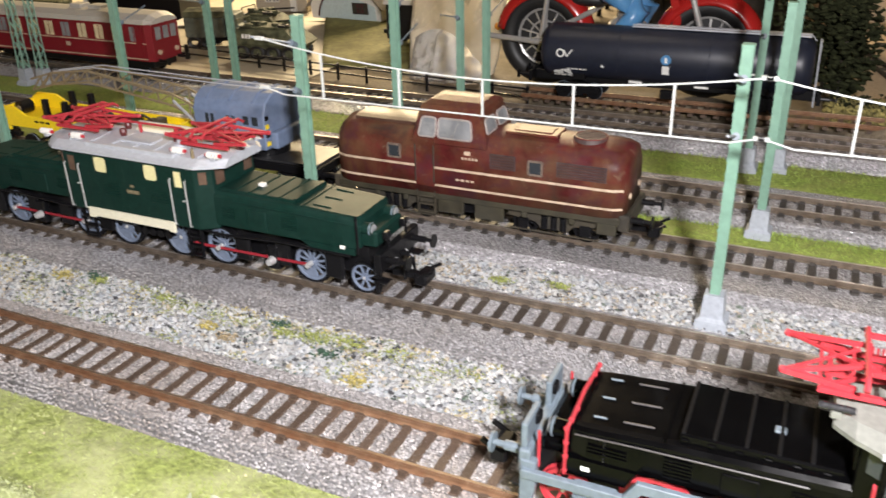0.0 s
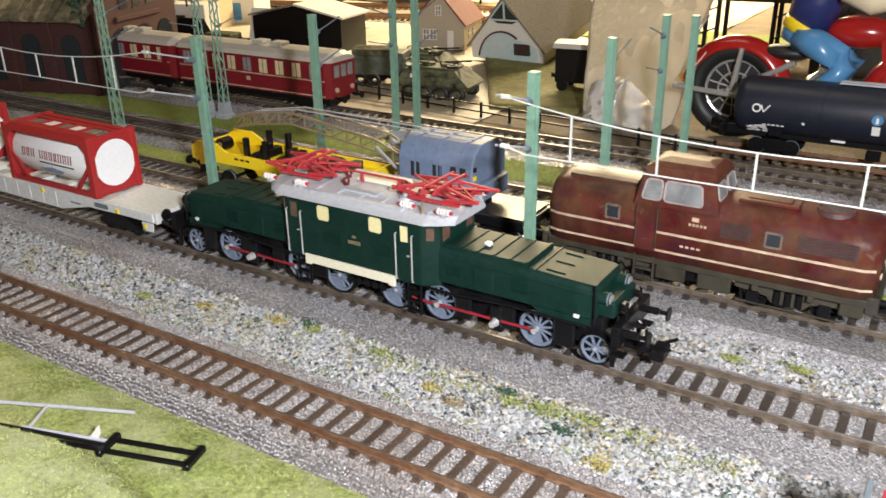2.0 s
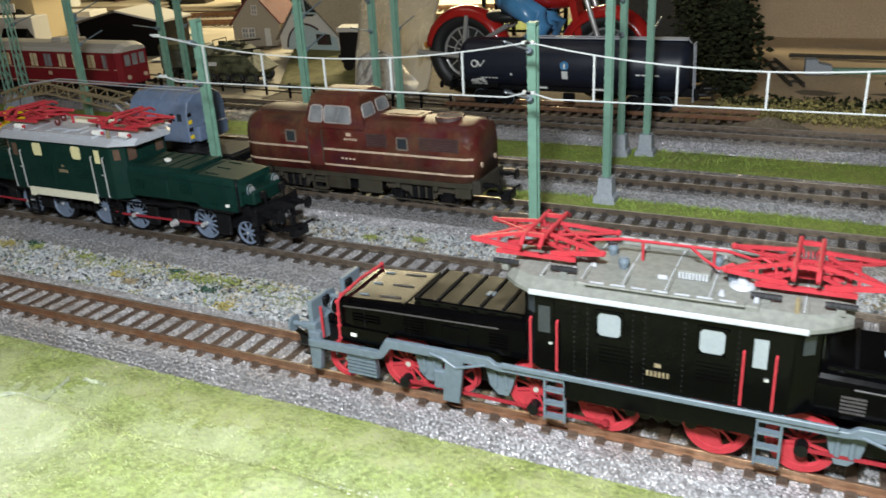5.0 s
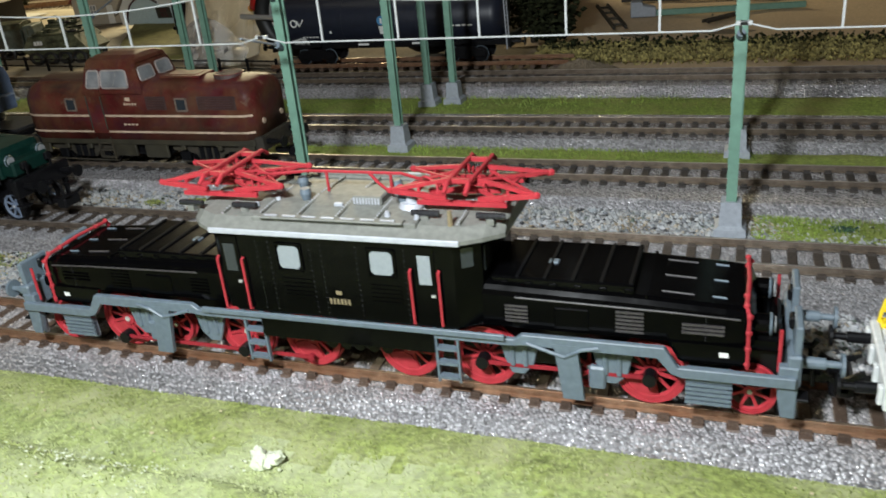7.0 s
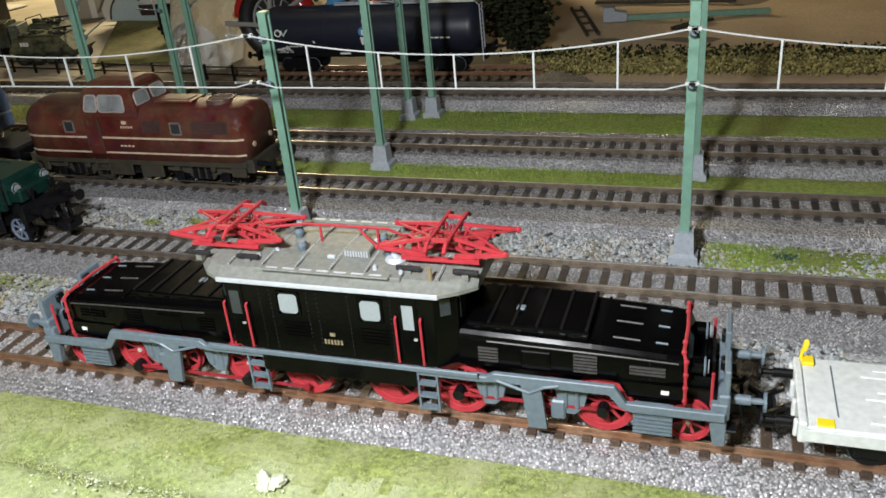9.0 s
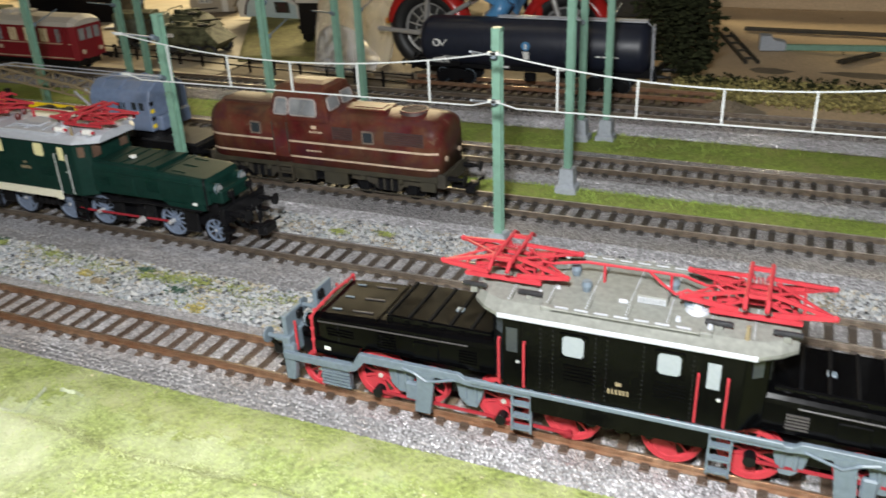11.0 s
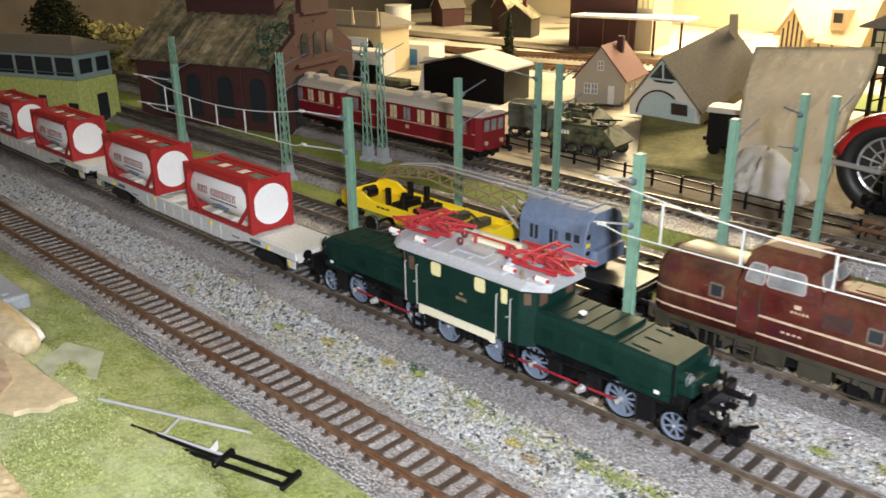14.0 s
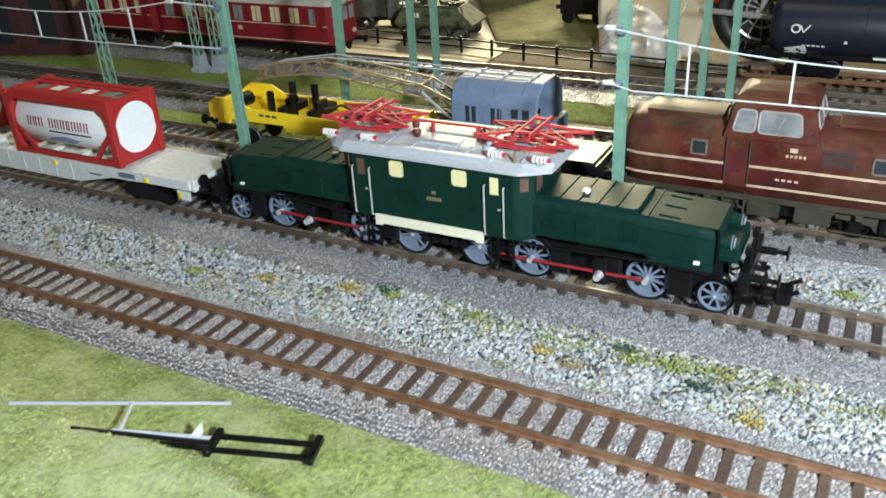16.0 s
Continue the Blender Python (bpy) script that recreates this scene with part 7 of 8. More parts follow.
def windows_on(t, parent, xs, y, z0, z1, w, m, frame_m, nm="window"):
    for x in xs:
        wd = part(nm, box(B(), x - w / 2, x + w / 2, y - 0.4, y + 0.4, z0, z1), m, parent)
        fr = B()
        for a, b in (((x - w / 2, z0), (x + w / 2, z0)), ((x - w / 2, z1), (x + w / 2, z1)), ((x - w / 2, z0), (x - w / 2, z1)), ((x + w / 2, z0), (x + w / 2, z1)), ((x, z0), (x, z1)), ((x - w / 2, (z0 + z1) / 2), (x + w / 2, (z0 + z1) / 2))):
            bar(fr, (a[0], y - 0.5, a[1]), (b[0], y - 0.5, b[1]), 0.9)
        part("window_frame", fr, frame_m, wd)


def house(x, y, rz, w, d, h, rise, wall, roof, label, chimney=True, over=3.0, z=0.0, rx=0.0, ry=0.0):
    """A gabled model house; the gable looks along its own -y."""
    t = thing("model_house", (x, y, z), label, "model house", rz=rz)
    t.rotation_euler = (radians(rx), radians(ry), radians(rz))
    body = part("wall", prism(B(), [(-w / 2, 0), (-w / 2, h), (0, h + rise), (w / 2, h), (w / 2, 0)], 0, d, "y"), wall, t)
    for s in (-1, 1):
        k = math.hypot(w / 2, rise)
        ux, uz = -s * w / 2 / k, rise / k
        p0 = (s * (w / 2) - ux * over, h - uz * over)
        p1 = (0, h + rise)
        nx, nzv = s * rise / k * 1.6, (w / 2) / k * 1.6
        part("roof", prism(B(), [p0, p1, (p1[0], p1[1] + 1.8), (p0[0] + nx, p0[1] + nzv)], -over, d + over, "y"), roof, t)
    if chimney:
        part("chimney", box(B(), -3.5 + w * 0.12, 3.5 + w * 0.12, d * 0.55, d * 0.55 + 7, h + rise * 0.6, h + rise + 8, 0.4, 1), M_brick, t)
    return t, body


t_, b_ = house(-536, 760, 14, 58, 68, 27, 34, M_pinkwall, M_tileroof, "pinkish model house with a red tile roof", z=1)
windows_on(t_, b_, (-14, -6), 0, 10, 21, 7, M_glassg, M_whitewall)
windows_on(t_, b_, (0,), 0, 36, 46, 6, M_glassg, M_whitewall)
part("door", box(B(), 10, 17, -0.6, 0.4, 0, 20), M_whitewall, b_, "white front door")
for u in (18, 36):
    wd = part("window", box(B(), 28.6, 29.4, u - 4, u + 4, 10, 21), M_glassg, b_)
    part("window_frame", box(box(B(), 29.2, 29.9, u - 0.5, u + 0.5, 10, 21), 29.2, 29.9, u - 4, u + 4, 15, 16), M_whitewall, wd)

# the white house set down crooked on a green covered box
bm = B()
bm.faces.new([bm.verts.new(p_) for p_ in ((-356, 551, 2.5), (-288, 566, 2.5), (-330, 810, 11), (-485, 770, 11))])
bmesh.ops.subdivide_edges(bm, edges=bm.edges[:], cuts=14, use_grid_fill=True)
for v_ in bm.verts:
    v_.co.z += 1.2 * nz(v_.co.x, v_.co.y, 22, 3)
bmesh.ops.solidify(bm, geom=bm.faces[:], thickness=2.0)
tagged(part("lawn", bm, M_olivecloth, smooth=True), "olive green felt lawn rising to the white house", "ground", kind="structure")
t_, b_ = house(-423, 706, 0, 78, 126, 14, 46, M_whitewall, M_greyroof, "white model house with a steep grey roof, set down crooked", False, 4, z=7.5, rx=9)
arch = [(-4 + 27 * math.cos(a), -3 + 31 * math.sin(a)) for a in np.linspace(math.pi * 0.94, math.pi * 0.3, 13)]
for p_, q_ in zip(arch[:-1], arch[1:]):
    part("arch_trim", bar(B(), (p_[0], -0.6, p_[1]), (q_[0], -0.6, q_[1]), 1.5), M_brick, b_)
part("arch_panel", prism(B(), [(-30, 0)] + [(a * 1.0, b - 1) for a, b in arch] + [(33, 14), (33, 0)], -0.35, 0.2, "y"), M_paleblue, b_, "pale blue panel inside the arch")
part("glass_gable", prism(B(), [(-16, 40), (0, 58), (16, 40), (8, 36), (-8, 36)], -0.7, 0.2, "y"), M_glassd, b_, "dark glazed gable top")
for p_, q_ in (((-16, 40), (0, 58)), ((16, 40), (0, 58)), ((-15, 39.5), (15, 39.5)), ((0, 39), (0, 58))):
    part("gable_timber", bar(B(), (p_[0], -1.0, p_[1]), (q_[0], -1.0, q_[1]), 1.6), M_paleblue, b_)
windows_on(t_, b_, (17,), -0.6, 7, 17, 9, M_brick, M_rust)
for u in (10.5, 23.5):
    part("shutter", box(B(), u - 2, u + 2, -1.4, -0.6, 6.5, 17.5), M_rust, b_)
part("chimney", box(B(), 4, 11, 118, 124, 40, 74, 0.4, 1), M_beige, t_, "pale chimney")
# dark van beside the bag
t_ = thing("covered_wagon", (-316, 634, 4), "dark covered model wagon with a pale roof", "freight wagon", rz=8)
part("body", box(B(), -18, 18, -14, 14, 8, 36, 0.6, 1), M_black, t_)
part("roof", prism(B(), [(-15.5, 36), (-12, 39.5), (0, 41), (12, 39.5), (15.5, 36)], -20, 20, "x"), M_carroof, t_, "pale rounded roof")
for u in (-12, 12):
    part("wheel", cyl(B(), (u, -12, 5.5), (u, -9, 5.5), 5, seg=18), M_black, t_)
    part("wheel", cyl(B(), (u, 9, 5.5), (u, 12, 5.5), 5, seg=18), M_black, t_)
    part("buffer", cyl(B(), (-22, u * 0.7, 13), (-18, u * 0.7, 13), 2, seg=12), M_black, t_)


def armoured_car(x, y, rz, label, L=62):
    t = thing("armoured_vehicle", (x, y, 0), label, "military vehicle", "military models", rz=rz)
    t.scale = (1, 1, 0.82)
    h = L / 2
    hull = part("hull", loft(B(), [[(-h + a, -w, z), (h - b, -w, z), (h - b, w, z), (-h + a, w, z)] for z, a, b, w in ((7, 6, 8, 12), (16, 0, 0, 17), (30, 6, 14, 13))]), M_camo, t, "camouflage painted sloping hull")
    part("deck", box(B(), -h + 8, h - 16, -11, 11, 29.8, 32, 0.6, 1), M_camo, t)
    for u in (-10, 6):
        part("hatch", cyl(B(), (u, 0, 31.5), (u, 0, 34.5), 5.5, 5, seg=18), M_camo, t)
    for v in (-1, 1):
        for i in range(4):
            u = -h + 11 + i * (L - 22) / 3
            w = part("wheel", torus(B(), (u, v * 14, 7.6), 5.4, 2.2, "y", 20, 8), M_rubber, t)
            part("rim", cyl(B(), (u, v * 12.5, 7.6), (u, v * 15.2, 7.6), 4, seg=16), M_camo, w)
        part("stowage_box", box(B(), -8, 10, v * 16 - 1.5, v * 16 + 1.5, 18, 24, 0.5, 1), M_camo, t)
        bm = B()
        for i in range(3):
            box(bm, -20 + i * 3, -18 + i * 3, v * 15.9 - 0.4, v * 15.9 + 0.4, 21.5, 25.5)
        part("marking", bm, M_white, t)
    r = np.random.default_rng(int(abs(x)))
    for i in range(9):
        u, v = r.uniform(-h + 10, h - 18), r.uniform(-10, 10)
        part("stowage", box(B(), u - r.uniform(1.5, 4), u + r.uniform(1.5, 4), v - 2, v + 2, 31.5, 33 + r.uniform(0.5, 3.5), 0.4, 1), M_camo, t)
    part("spare_wheel", torus(B(), (h - 18, -8, 33.5), 3.6, 1.4, "z", 16, 6), M_rubber, t)
    part("front_plate", bar(B(), (h - 13, -12, 24), (h - 13, 12, 24), 1.0, 5.0), M_camo, t)
    part("gun_barrel", cyl(B(), (4, 3, 35), (26, 6, 37), 0.9, seg=10), M_black, t)
    part("rear_bar", pipe(B(), [(-h + 6, -11, 32), (-h + 6, -11, 38), (-h + 6, 11, 38), (-h + 6, 11, 32)], 0.6), M_camo, t)
    return t


armoured_car(-415, 572, 6, "camouflage armoured model vehicle on the pale paper", 66)
armoured_car(-456, 622, 4, "second camouflage armoured model vehicle behind the first", 48)
t_ = thing("army_truck", (-488, 590, 0), "dull green model truck with a pale tarpaulin beside the railcar", "truck", "military models", rz=20)
t_.scale = (1, 1, 0.85)
part("cargo_body", box(B(), -24, 12, -13, 13, 12, 32, 1.0, 2), M_bluegreen, t_, "grey-green cargo body")
part("tarpaulin", prism(B(), [(-13.4, 32), (-12, 38), (0, 40), (12, 38), (13.4, 32)], -24, 12, "x", 0.5, 1), M_camo, t_, "camouflage tarpaulin")
part("cab", prism(B(), [(13, 10), (32, 10), (32, 22), (24, 24), (22, 35), (13, 35)], -12, 12, "y", 0.6, 1), M_bluegreen, t_)
part("chassis", box(B(), -24, 30, -9, 9, 8, 12), M_black, t_)
for u in (-17, -5, 22):
    for v in (-11, 11):
        part("wheel", torus(B(), (u, v, 7.2), 5.0, 2.2, "y", 20, 8), M_rubber, t_)
t_ = thing("model_shed", (-660, 672, 0), "black model shed with a pale roof sheet", "model shed", rz=10)
part("wall", prism(B(), [(-54, 0), (-54, 38), (0, 50), (54, 38), (54, 0)], 0, 56, "y"), M_black, t_)
part("roof", prism(B(), [(0, 50.5), (58, 38), (58, 40), (0, 52.5)], -3, 60, "y"), M_whitewall, t_, "loose pale roof sheet")
part("roof", prism(B(), [(0, 50.5), (-58, 38), (-58, 40), (0, 52.5)], -3, 60, "y"), M_greyroof, t_, "grey roof sheet")
t_ = thing("flat_wagon", (-738, 612, 0), "black model wagon with dark load standing on the paper", "freight wagon", rz=6)
part("frame", box(B(), -52, 52, -13, 13, 8, 20, 0.6, 1), M_black, t_)
part("load", prism(B(), [(-12, 20), (0, 40), (12, 20)], -32, 4, "x", 0.5, 1), M_black, t_, "dark pitched load")
part("load", box(B(), 10, 44, -10, 10, 20, 27, 1.5, 2), M_camo, t_)
for u in (-34, 34):
    for v in (-10, 10):
        part("wheel", cyl(B(), (u, v - 1, 5.6), (u, v + 1, 5.6), 5.2, seg=18), M_black, t_)
t_ = thing("white_board", (-700, 668, 0), "white board leaning behind the dark wagon", "board", rz=8)
part("sheet", prism(B(), [(0, 2), (2, 2), (14, 44), (12, 44)], -26, 26, "x"), M_whitewall, t_)


def signal_box():
    t = thing("signal_box", (-846, 318, 0), "lime green model signal box with a grey-teal glazed upper floor", "model building", rz=22)
    W, D = 165, 52
    lower = part("lower_wall", box(B(), -W, 0, 0, D, 0, 46, 0.6, 1), M_limewall, t, "lime green ground floor with moss")
    part("door", box(B(), -16, -4, -0.6, 0.4, 0, 24), M_glassd, lower)
    for u in (-140, -110, -80, -50):
        part("window", box(B(), u - 5, u + 5, -0.6, 0.4, 16, 30), M_glassd, lower)
    up = part("upper_wall", box(B(), -W + 2, -2, 2, D - 2, 46, 72, 0.6, 1), M_tealroof, t, "faded teal upper floor")
    for i in range(6):
        u = -W + 16 + i * 26.5
        part("window", box(B(), u - 11, u + 11, 1.4, 2.4, 50, 68), M_glassd, up)
    for v in (15, 37):
        part("window", box(B(), -2.4, -1.4, v - 8, v + 8, 52, 66), M_glassd, up)
    part("side_door", box(B(), -0.6, 0.6, 22, 36, 2, 30), M_glassd, lower)
    part("roof", loft(B(), [[(-W - 6, -6, 72), (6, -6, 72), (6, D + 6, 72), (-W - 6, D + 6, 72)], [(-W - 6, -6, 74), (6, -6, 74), (6, D + 6, 74), (-W - 6, D + 6, 74)], [(-W + 24, D / 2 - 3, 86), (-24, D / 2 - 3, 86), (-24, D / 2 + 3, 86), (-W + 24, D / 2 + 3, 86)]]), M_greyroof, t, "brownish hipped roof")
    part("railing", pipe(B(), [(-W, -3, 46), (-W, -3, 54), (2, -3, 54), (2, -3, 46)], 0.5), M_frame, t)


signal_box()


def engine_shed():
    t = thing("engine_shed", (-668, 428, 0), "dark red brick engine shed with a mossy roof", "model building", rz=17)
    L, D = 178, 120
    wall = part("wall", box(B(), -L, 0, 0, D, 0, 68, 0.8, 1), M_brick, t, "dark red brick wall with arched windows")
    for i in range(4):
        u = -22 - i * 40
        wb = B()
        prism(wb, [(u - 9, 12)] + [(u + 9 * math.cos(a), 44 + 9 * math.sin(a)) for a in np.linspace(math.pi, 0, 9)] + [(u + 9, 12)], -1.2, 0.4, "y")
        part("arched_window", wb, M_glassd, wall)
        part("pilaster", box(B(), u + 17, u + 23, -2.5, 0, 0, 67, 0.4, 1), M_brick, wall)
    part("roof", prism(B(), [(-10, 64), (D / 2, 118), (D + 10, 64), (D / 2, 114)], -L - 6, 2, "x"), M_thatch, t, "mossy brown shingle roof")
    lantern = part("roof_lantern", box(B(), -L + 34, -30, D / 2 - 16, D / 2 + 16, 104, 124, 1, 1), M_brick, t)
    part("lantern_roof", prism(B(), [(D / 2 - 24, 122), (D / 2, 132), (D / 2 + 24, 122), (D / 2 + 24, 124), (D / 2, 134), (D / 2 - 24, 124)], -L + 28, -24, "x"), M_greyroof, lantern, "grey roof over the smoke vent")
    r = np.random.default_rng(71)
    for i in range(26):
        u, k = -L + 2 + (L - 8) * (i + r.uniform(0, 0.6)) / 26, r.uniform(0.0, 0.16)
        e = r.uniform(0.62, 0.98)
        p0, p1 = (u, -12 + k * 30, 64.6 + k * 22), (u + r.uniform(-7, 7), -10 + 66 * e, 67 + 48 * e)
        part("roof_plank", bar(B(), p0, p1, r.uniform(4.5, 8.5), 1.4), M_thatch, t)
    ob = scatter_mesh("ivy", M_tuft_green, np.stack([r.uniform(-14, 6, 420), r.uniform(-14, 60, 420), r.uniform(60, 104, 420)], -1), r.uniform(1.0, 3.0, 420), 72, t)
    ob["kind"] = "stuff"
    g = part("gable", prism(B(), [(0, 0), (0, 76), (26, 92), (26, 110), (38, 110), (38, 124), (82, 124), (82, 110), (94, 110), (94, 92), (120, 76), (120, 0)], 0, 6, "x"), M_brick, t, "stepped brick gable with arches")
    part("cornice", box(B(), 5.4, 8.2, 26, 94, 60, 64, 0.4, 1), M_brick, g)
    part("cornice", box(B(), 5.4, 8.2, 38, 82, 108, 111, 0.4, 1), M_brick, g)
    for v in (40, 60, 80):
        wb = B()
        prism(wb, [(v - 6, 70)] + [(v + 6 * math.cos(a), 86 + 6 * math.sin(a)) for a in np.linspace(math.pi, 0, 9)] + [(v + 6, 70)], 5.6, 6.6, "x")
        part("arched_window", wb, M_glassd, g)
    for v in (30, 66, 98):
        wb = B()
        prism(wb, [(v - 12, 0)] + [(v + 12 * math.cos(a), 42 + 12 * math.sin(a)) for a in np.linspace(math.pi, 0, 9)] + [(v + 12, 0)], 5.6, 6.8, "x")
        part("gate", wb, M_glassd, g)


engine_shed()
t_ = thing("model_station", (-935, 720, 0), "beige model station building with arches and finials", "model building", rz=8)
b_ = part("wall", box(B(), -72, 72, 0, 60, 0, 62, 0.8, 1), M_beige, t_, "beige rendered wall with dark arches")
part("roof", loft(B(), [[(-78, -6, 62), (78, -6, 62), (78, 66, 62), (-78, 66, 62)], [(-78, -6, 65), (78, -6, 65), (78, 66, 65), (-78, 66, 65)], [(-50, 26, 80), (50, 26, 80), (50, 34, 80), (-50, 34, 80)]]), M_greyroof, t_, "low hipped brown roof")
for u in (-48, -16, 16, 48):
    part("arch", prism(B(), [(u - 11, 6)] + [(u + 11 * math.cos(a), 36 + 11 * math.sin(a)) for a in np.linspace(math.pi, 0, 9)] + [(u + 11, 6)], -0.8, 0.3, "y"), M_glassd, b_)
for u in (-70, 26, 70):
    part("finial", cyl(B(), (u, -3, 64), (u, -3, 88), 3, 0.8, seg=10), M_beige, t_)
t_ = thing("kiosk", (-815, 650, 0), "cream model kiosk with a white sign board on posts", "model building", rz=12)
part("body", box(B(), -34, 34, 0, 30, 0, 46, 0.6, 1), M_whitewall, t_)
part("shop_window", box(B(), -6, 8, -0.6, 0.4, 14, 34), M_glassd, t_)
part("sign_board", box(B(), -20, 16, -2, 0, 52, 62, 0.4, 1), M_white, t_, "white sign board")
for u in (-17, 13):
    part("sign_post", box(B(), u - 0.8, u + 0.8, -2, -0.4, 44, 52), M_black, t_)
t_ = thing("timber_post", (-858, 640, 0), "tall dark brown carved post beside the kiosk", "post")
part("shaft", cyl(B(), (0, 0, 0), (0, 0, 84), 6, 4.5, seg=12), M_rust, t_)
part("head", box(B(), -8, 8, -3, 3, 82, 88, 1, 1), M_rust, t_)
t_ = thing("model_bungalow", (-885, 800, 0), "small cream model bungalow with a blue panel", "model building", rz=12)
part("wall", box(B(), -34, 34, 0, 40, 0, 34, 0.6, 1), M_whitewall, t_)
part("blue_panel", box(B(), 2, 14, -0.8, 0.4, 6, 28), M_toyblue, t_)
t_ = thing("white_drum", (-1290, 1150, 0), "white round drum on the layout", "drum")
part("side", cyl(B(), (0, 0, 0), (0, 0, 44), 26, seg=28), M_white, t_)
part("lid", cyl(B(), (0, 0, 44), (0, 0, 47), 27, seg=28), M_whitewall, t_)
# brown hall with a white canopy, far behind
t_ = thing("model_station_hall", (-830, 1150, 0), "dark brown model building with a long white canopy", "model building", rz=10)
part("wall", box(B(), -34, 80, 0, 90, 0, 125, 1, 1), M_brick, t_)
part("wing", box(B(), 80, 108, 4, 90, 0, 125, 1, 1), M_pinkwall, t_, "paler brick wing with tall windows")
part("canopy", box(B(), -2, 182, -60, 0, 54, 58, 0.5, 1), M_white, t_, "long white platform canopy")
for i in range(5):
    part("canopy_post", box(B(), 4 + i * 42, 7 + i * 42, -50, -47, 0, 54), M_brick, t_)
for i in range(3):
    for z in (66, 94):
        part("window", box(B(), 83 + i * 8.4, 88.5 + i * 8.4, 3.2, 4.6, z, z + 20), M_winlit, t_)
t_, b_ = house(-440, 1330, 78, 100, 130, 26, 84, M_beige, M_sand, "half-timbered model house with a big tan roof", False, 8)
gab = part("cross_gable", prism(B(), [(76, 0), (76, 34), (98, 66), (120, 34), (120, 0)], -66, 0, "x"), M_beige, t_, "half-timbered cross gable")
for y_ in (82, 90, 98, 106, 114):
    part("timber", box(B(), -67.2, -65.8, y_ - 1.2, y_ + 1.2, 2, 60 - 1.4 * abs(y_ - 98)), M_rust, gab)
for q in (-1, 1):
    part("gable_roof", prism(B(), [(98, 70), (98 + q * 29, 28), (98 + q * 29, 25), (98, 66.5)], -72, -10, "x"), M_sand, gab)
dm = part("dormer", box(B(), -48, -20, 26, 50, 40, 70, 0.6, 1), M_sand, t_)
part("window", box(B(), -48.8, -47.6, 31, 45, 50, 64), M_glassd, dm)
for y_ in (14, 40, 62):
    part("timber", box(B(), -51, -49.6, y_ - 1.6, y_ + 1.6, 0, 26), M_rust, b_)
sheet("grass_far", -460, -110, 905, 1000, 20, 6, lambda x, y: 2.6 + 1.0 * nz(x, y, 30), M_grass, "yellow-green grass mat behind the toys")
# added board that makes the background behind the toys dark
t_ = thing("backboard", (-95, 815, 0), "dark board added for the dark background behind the toys", "board", rz=4)
part("panel", box(B(), -72, 72, 0, 8, 0, 165, 0.8, 1), M_rust, t_)
for u in (-50, 0, 50):
    part("batten", box(B(), u - 4, u + 4, -5, 0, 0, 165, 0.6, 1), M_rust, t_)
# dark wooden signal tower on stilts behind the bike
t_ = thing("timber_tower", (-236, 862, 0), "dark timber model signal tower on stilts", "model building", rz=4)
for u in (-46, -26, 26, 46):
    for v in (-22, 22):
        part("stilt", box(B(), u - 2, u + 2, v - 2, v + 2, 0, 60), M_black, t_)
for u in (-36, 36):
    for z in (24, 44):
        part("brace", bar(B(), (u - 10, -22, z), (u + 10, -22, z + 8), 1.6), M_black, t_)
cabin = part("cabin", box(B(), -52, 52, -27, 27, 58, 94, 0.8, 1), M_rust, t_, "dark boarded cabin")
for u in (-38, -13, 13, 38):
    wd = part("window", box(B(), u - 10, u + 10, -27.7, -26.5, 70, 90), M_winlit, cabin)
    for q in (-3.4, 3.4):
        part("glazing_bar", box(B(), u + q - 0.5, u + q + 0.5, -28.3, -27.5, 70, 90), M_black, wd)
    part("glazing_bar", box(B(), u - 10, u + 10, -28.3, -27.5, 79.5, 80.5), M_black, wd)
part("roof", loft(B(), [[(-62, -36, 93), (62, -36, 93), (62, 36, 93), (-62, 36, 93)], [(-62, -36, 95), (62, -36, 95), (62, 36, 95), (-62, 36, 95)], [(-6, -30, 122), (6, -30, 122), (6, 30, 122), (-6, 30, 122)]]), M_greyroof, t_, "grey pitched roof")
# brown relief and small far houses among the rails
for k, (hx, hy, hr, hw_, hd, hh, rise, wm, rm) in enumerate((
        (-1010, 1180, 20, 60, 50, 34, 22, M_rust, M_thatch), (-1090, 1230, -12, 50, 46, 44, 26, M_brick, M_thatch),
        (-1180, 1290, 8, 70, 60, 40, 30, M_rust, M_greyroof), (-1270, 1240, -20, 54, 50, 36, 26, M_brick, M_greyroof))):
    house(hx, hy, hr, hw_, hd, hh, rise, wm, rm, "small weathered brown model house far behind", k % 2 == 0, 3, z=1.5)
sheet("far_bed", -1480, -700, 950, 1002, 30, 5, lambda x, y: 3.4 + 0.8 * nz(x, y, 30), M_soil, "brown bed between the far tracks")
sheet("far_bed", -1480, -780, 1070, 1130, 30, 5, lambda x, y: 3.4 + 0.8 * nz(x, y, 30), M_soil, "brown bed behind the far tracks")
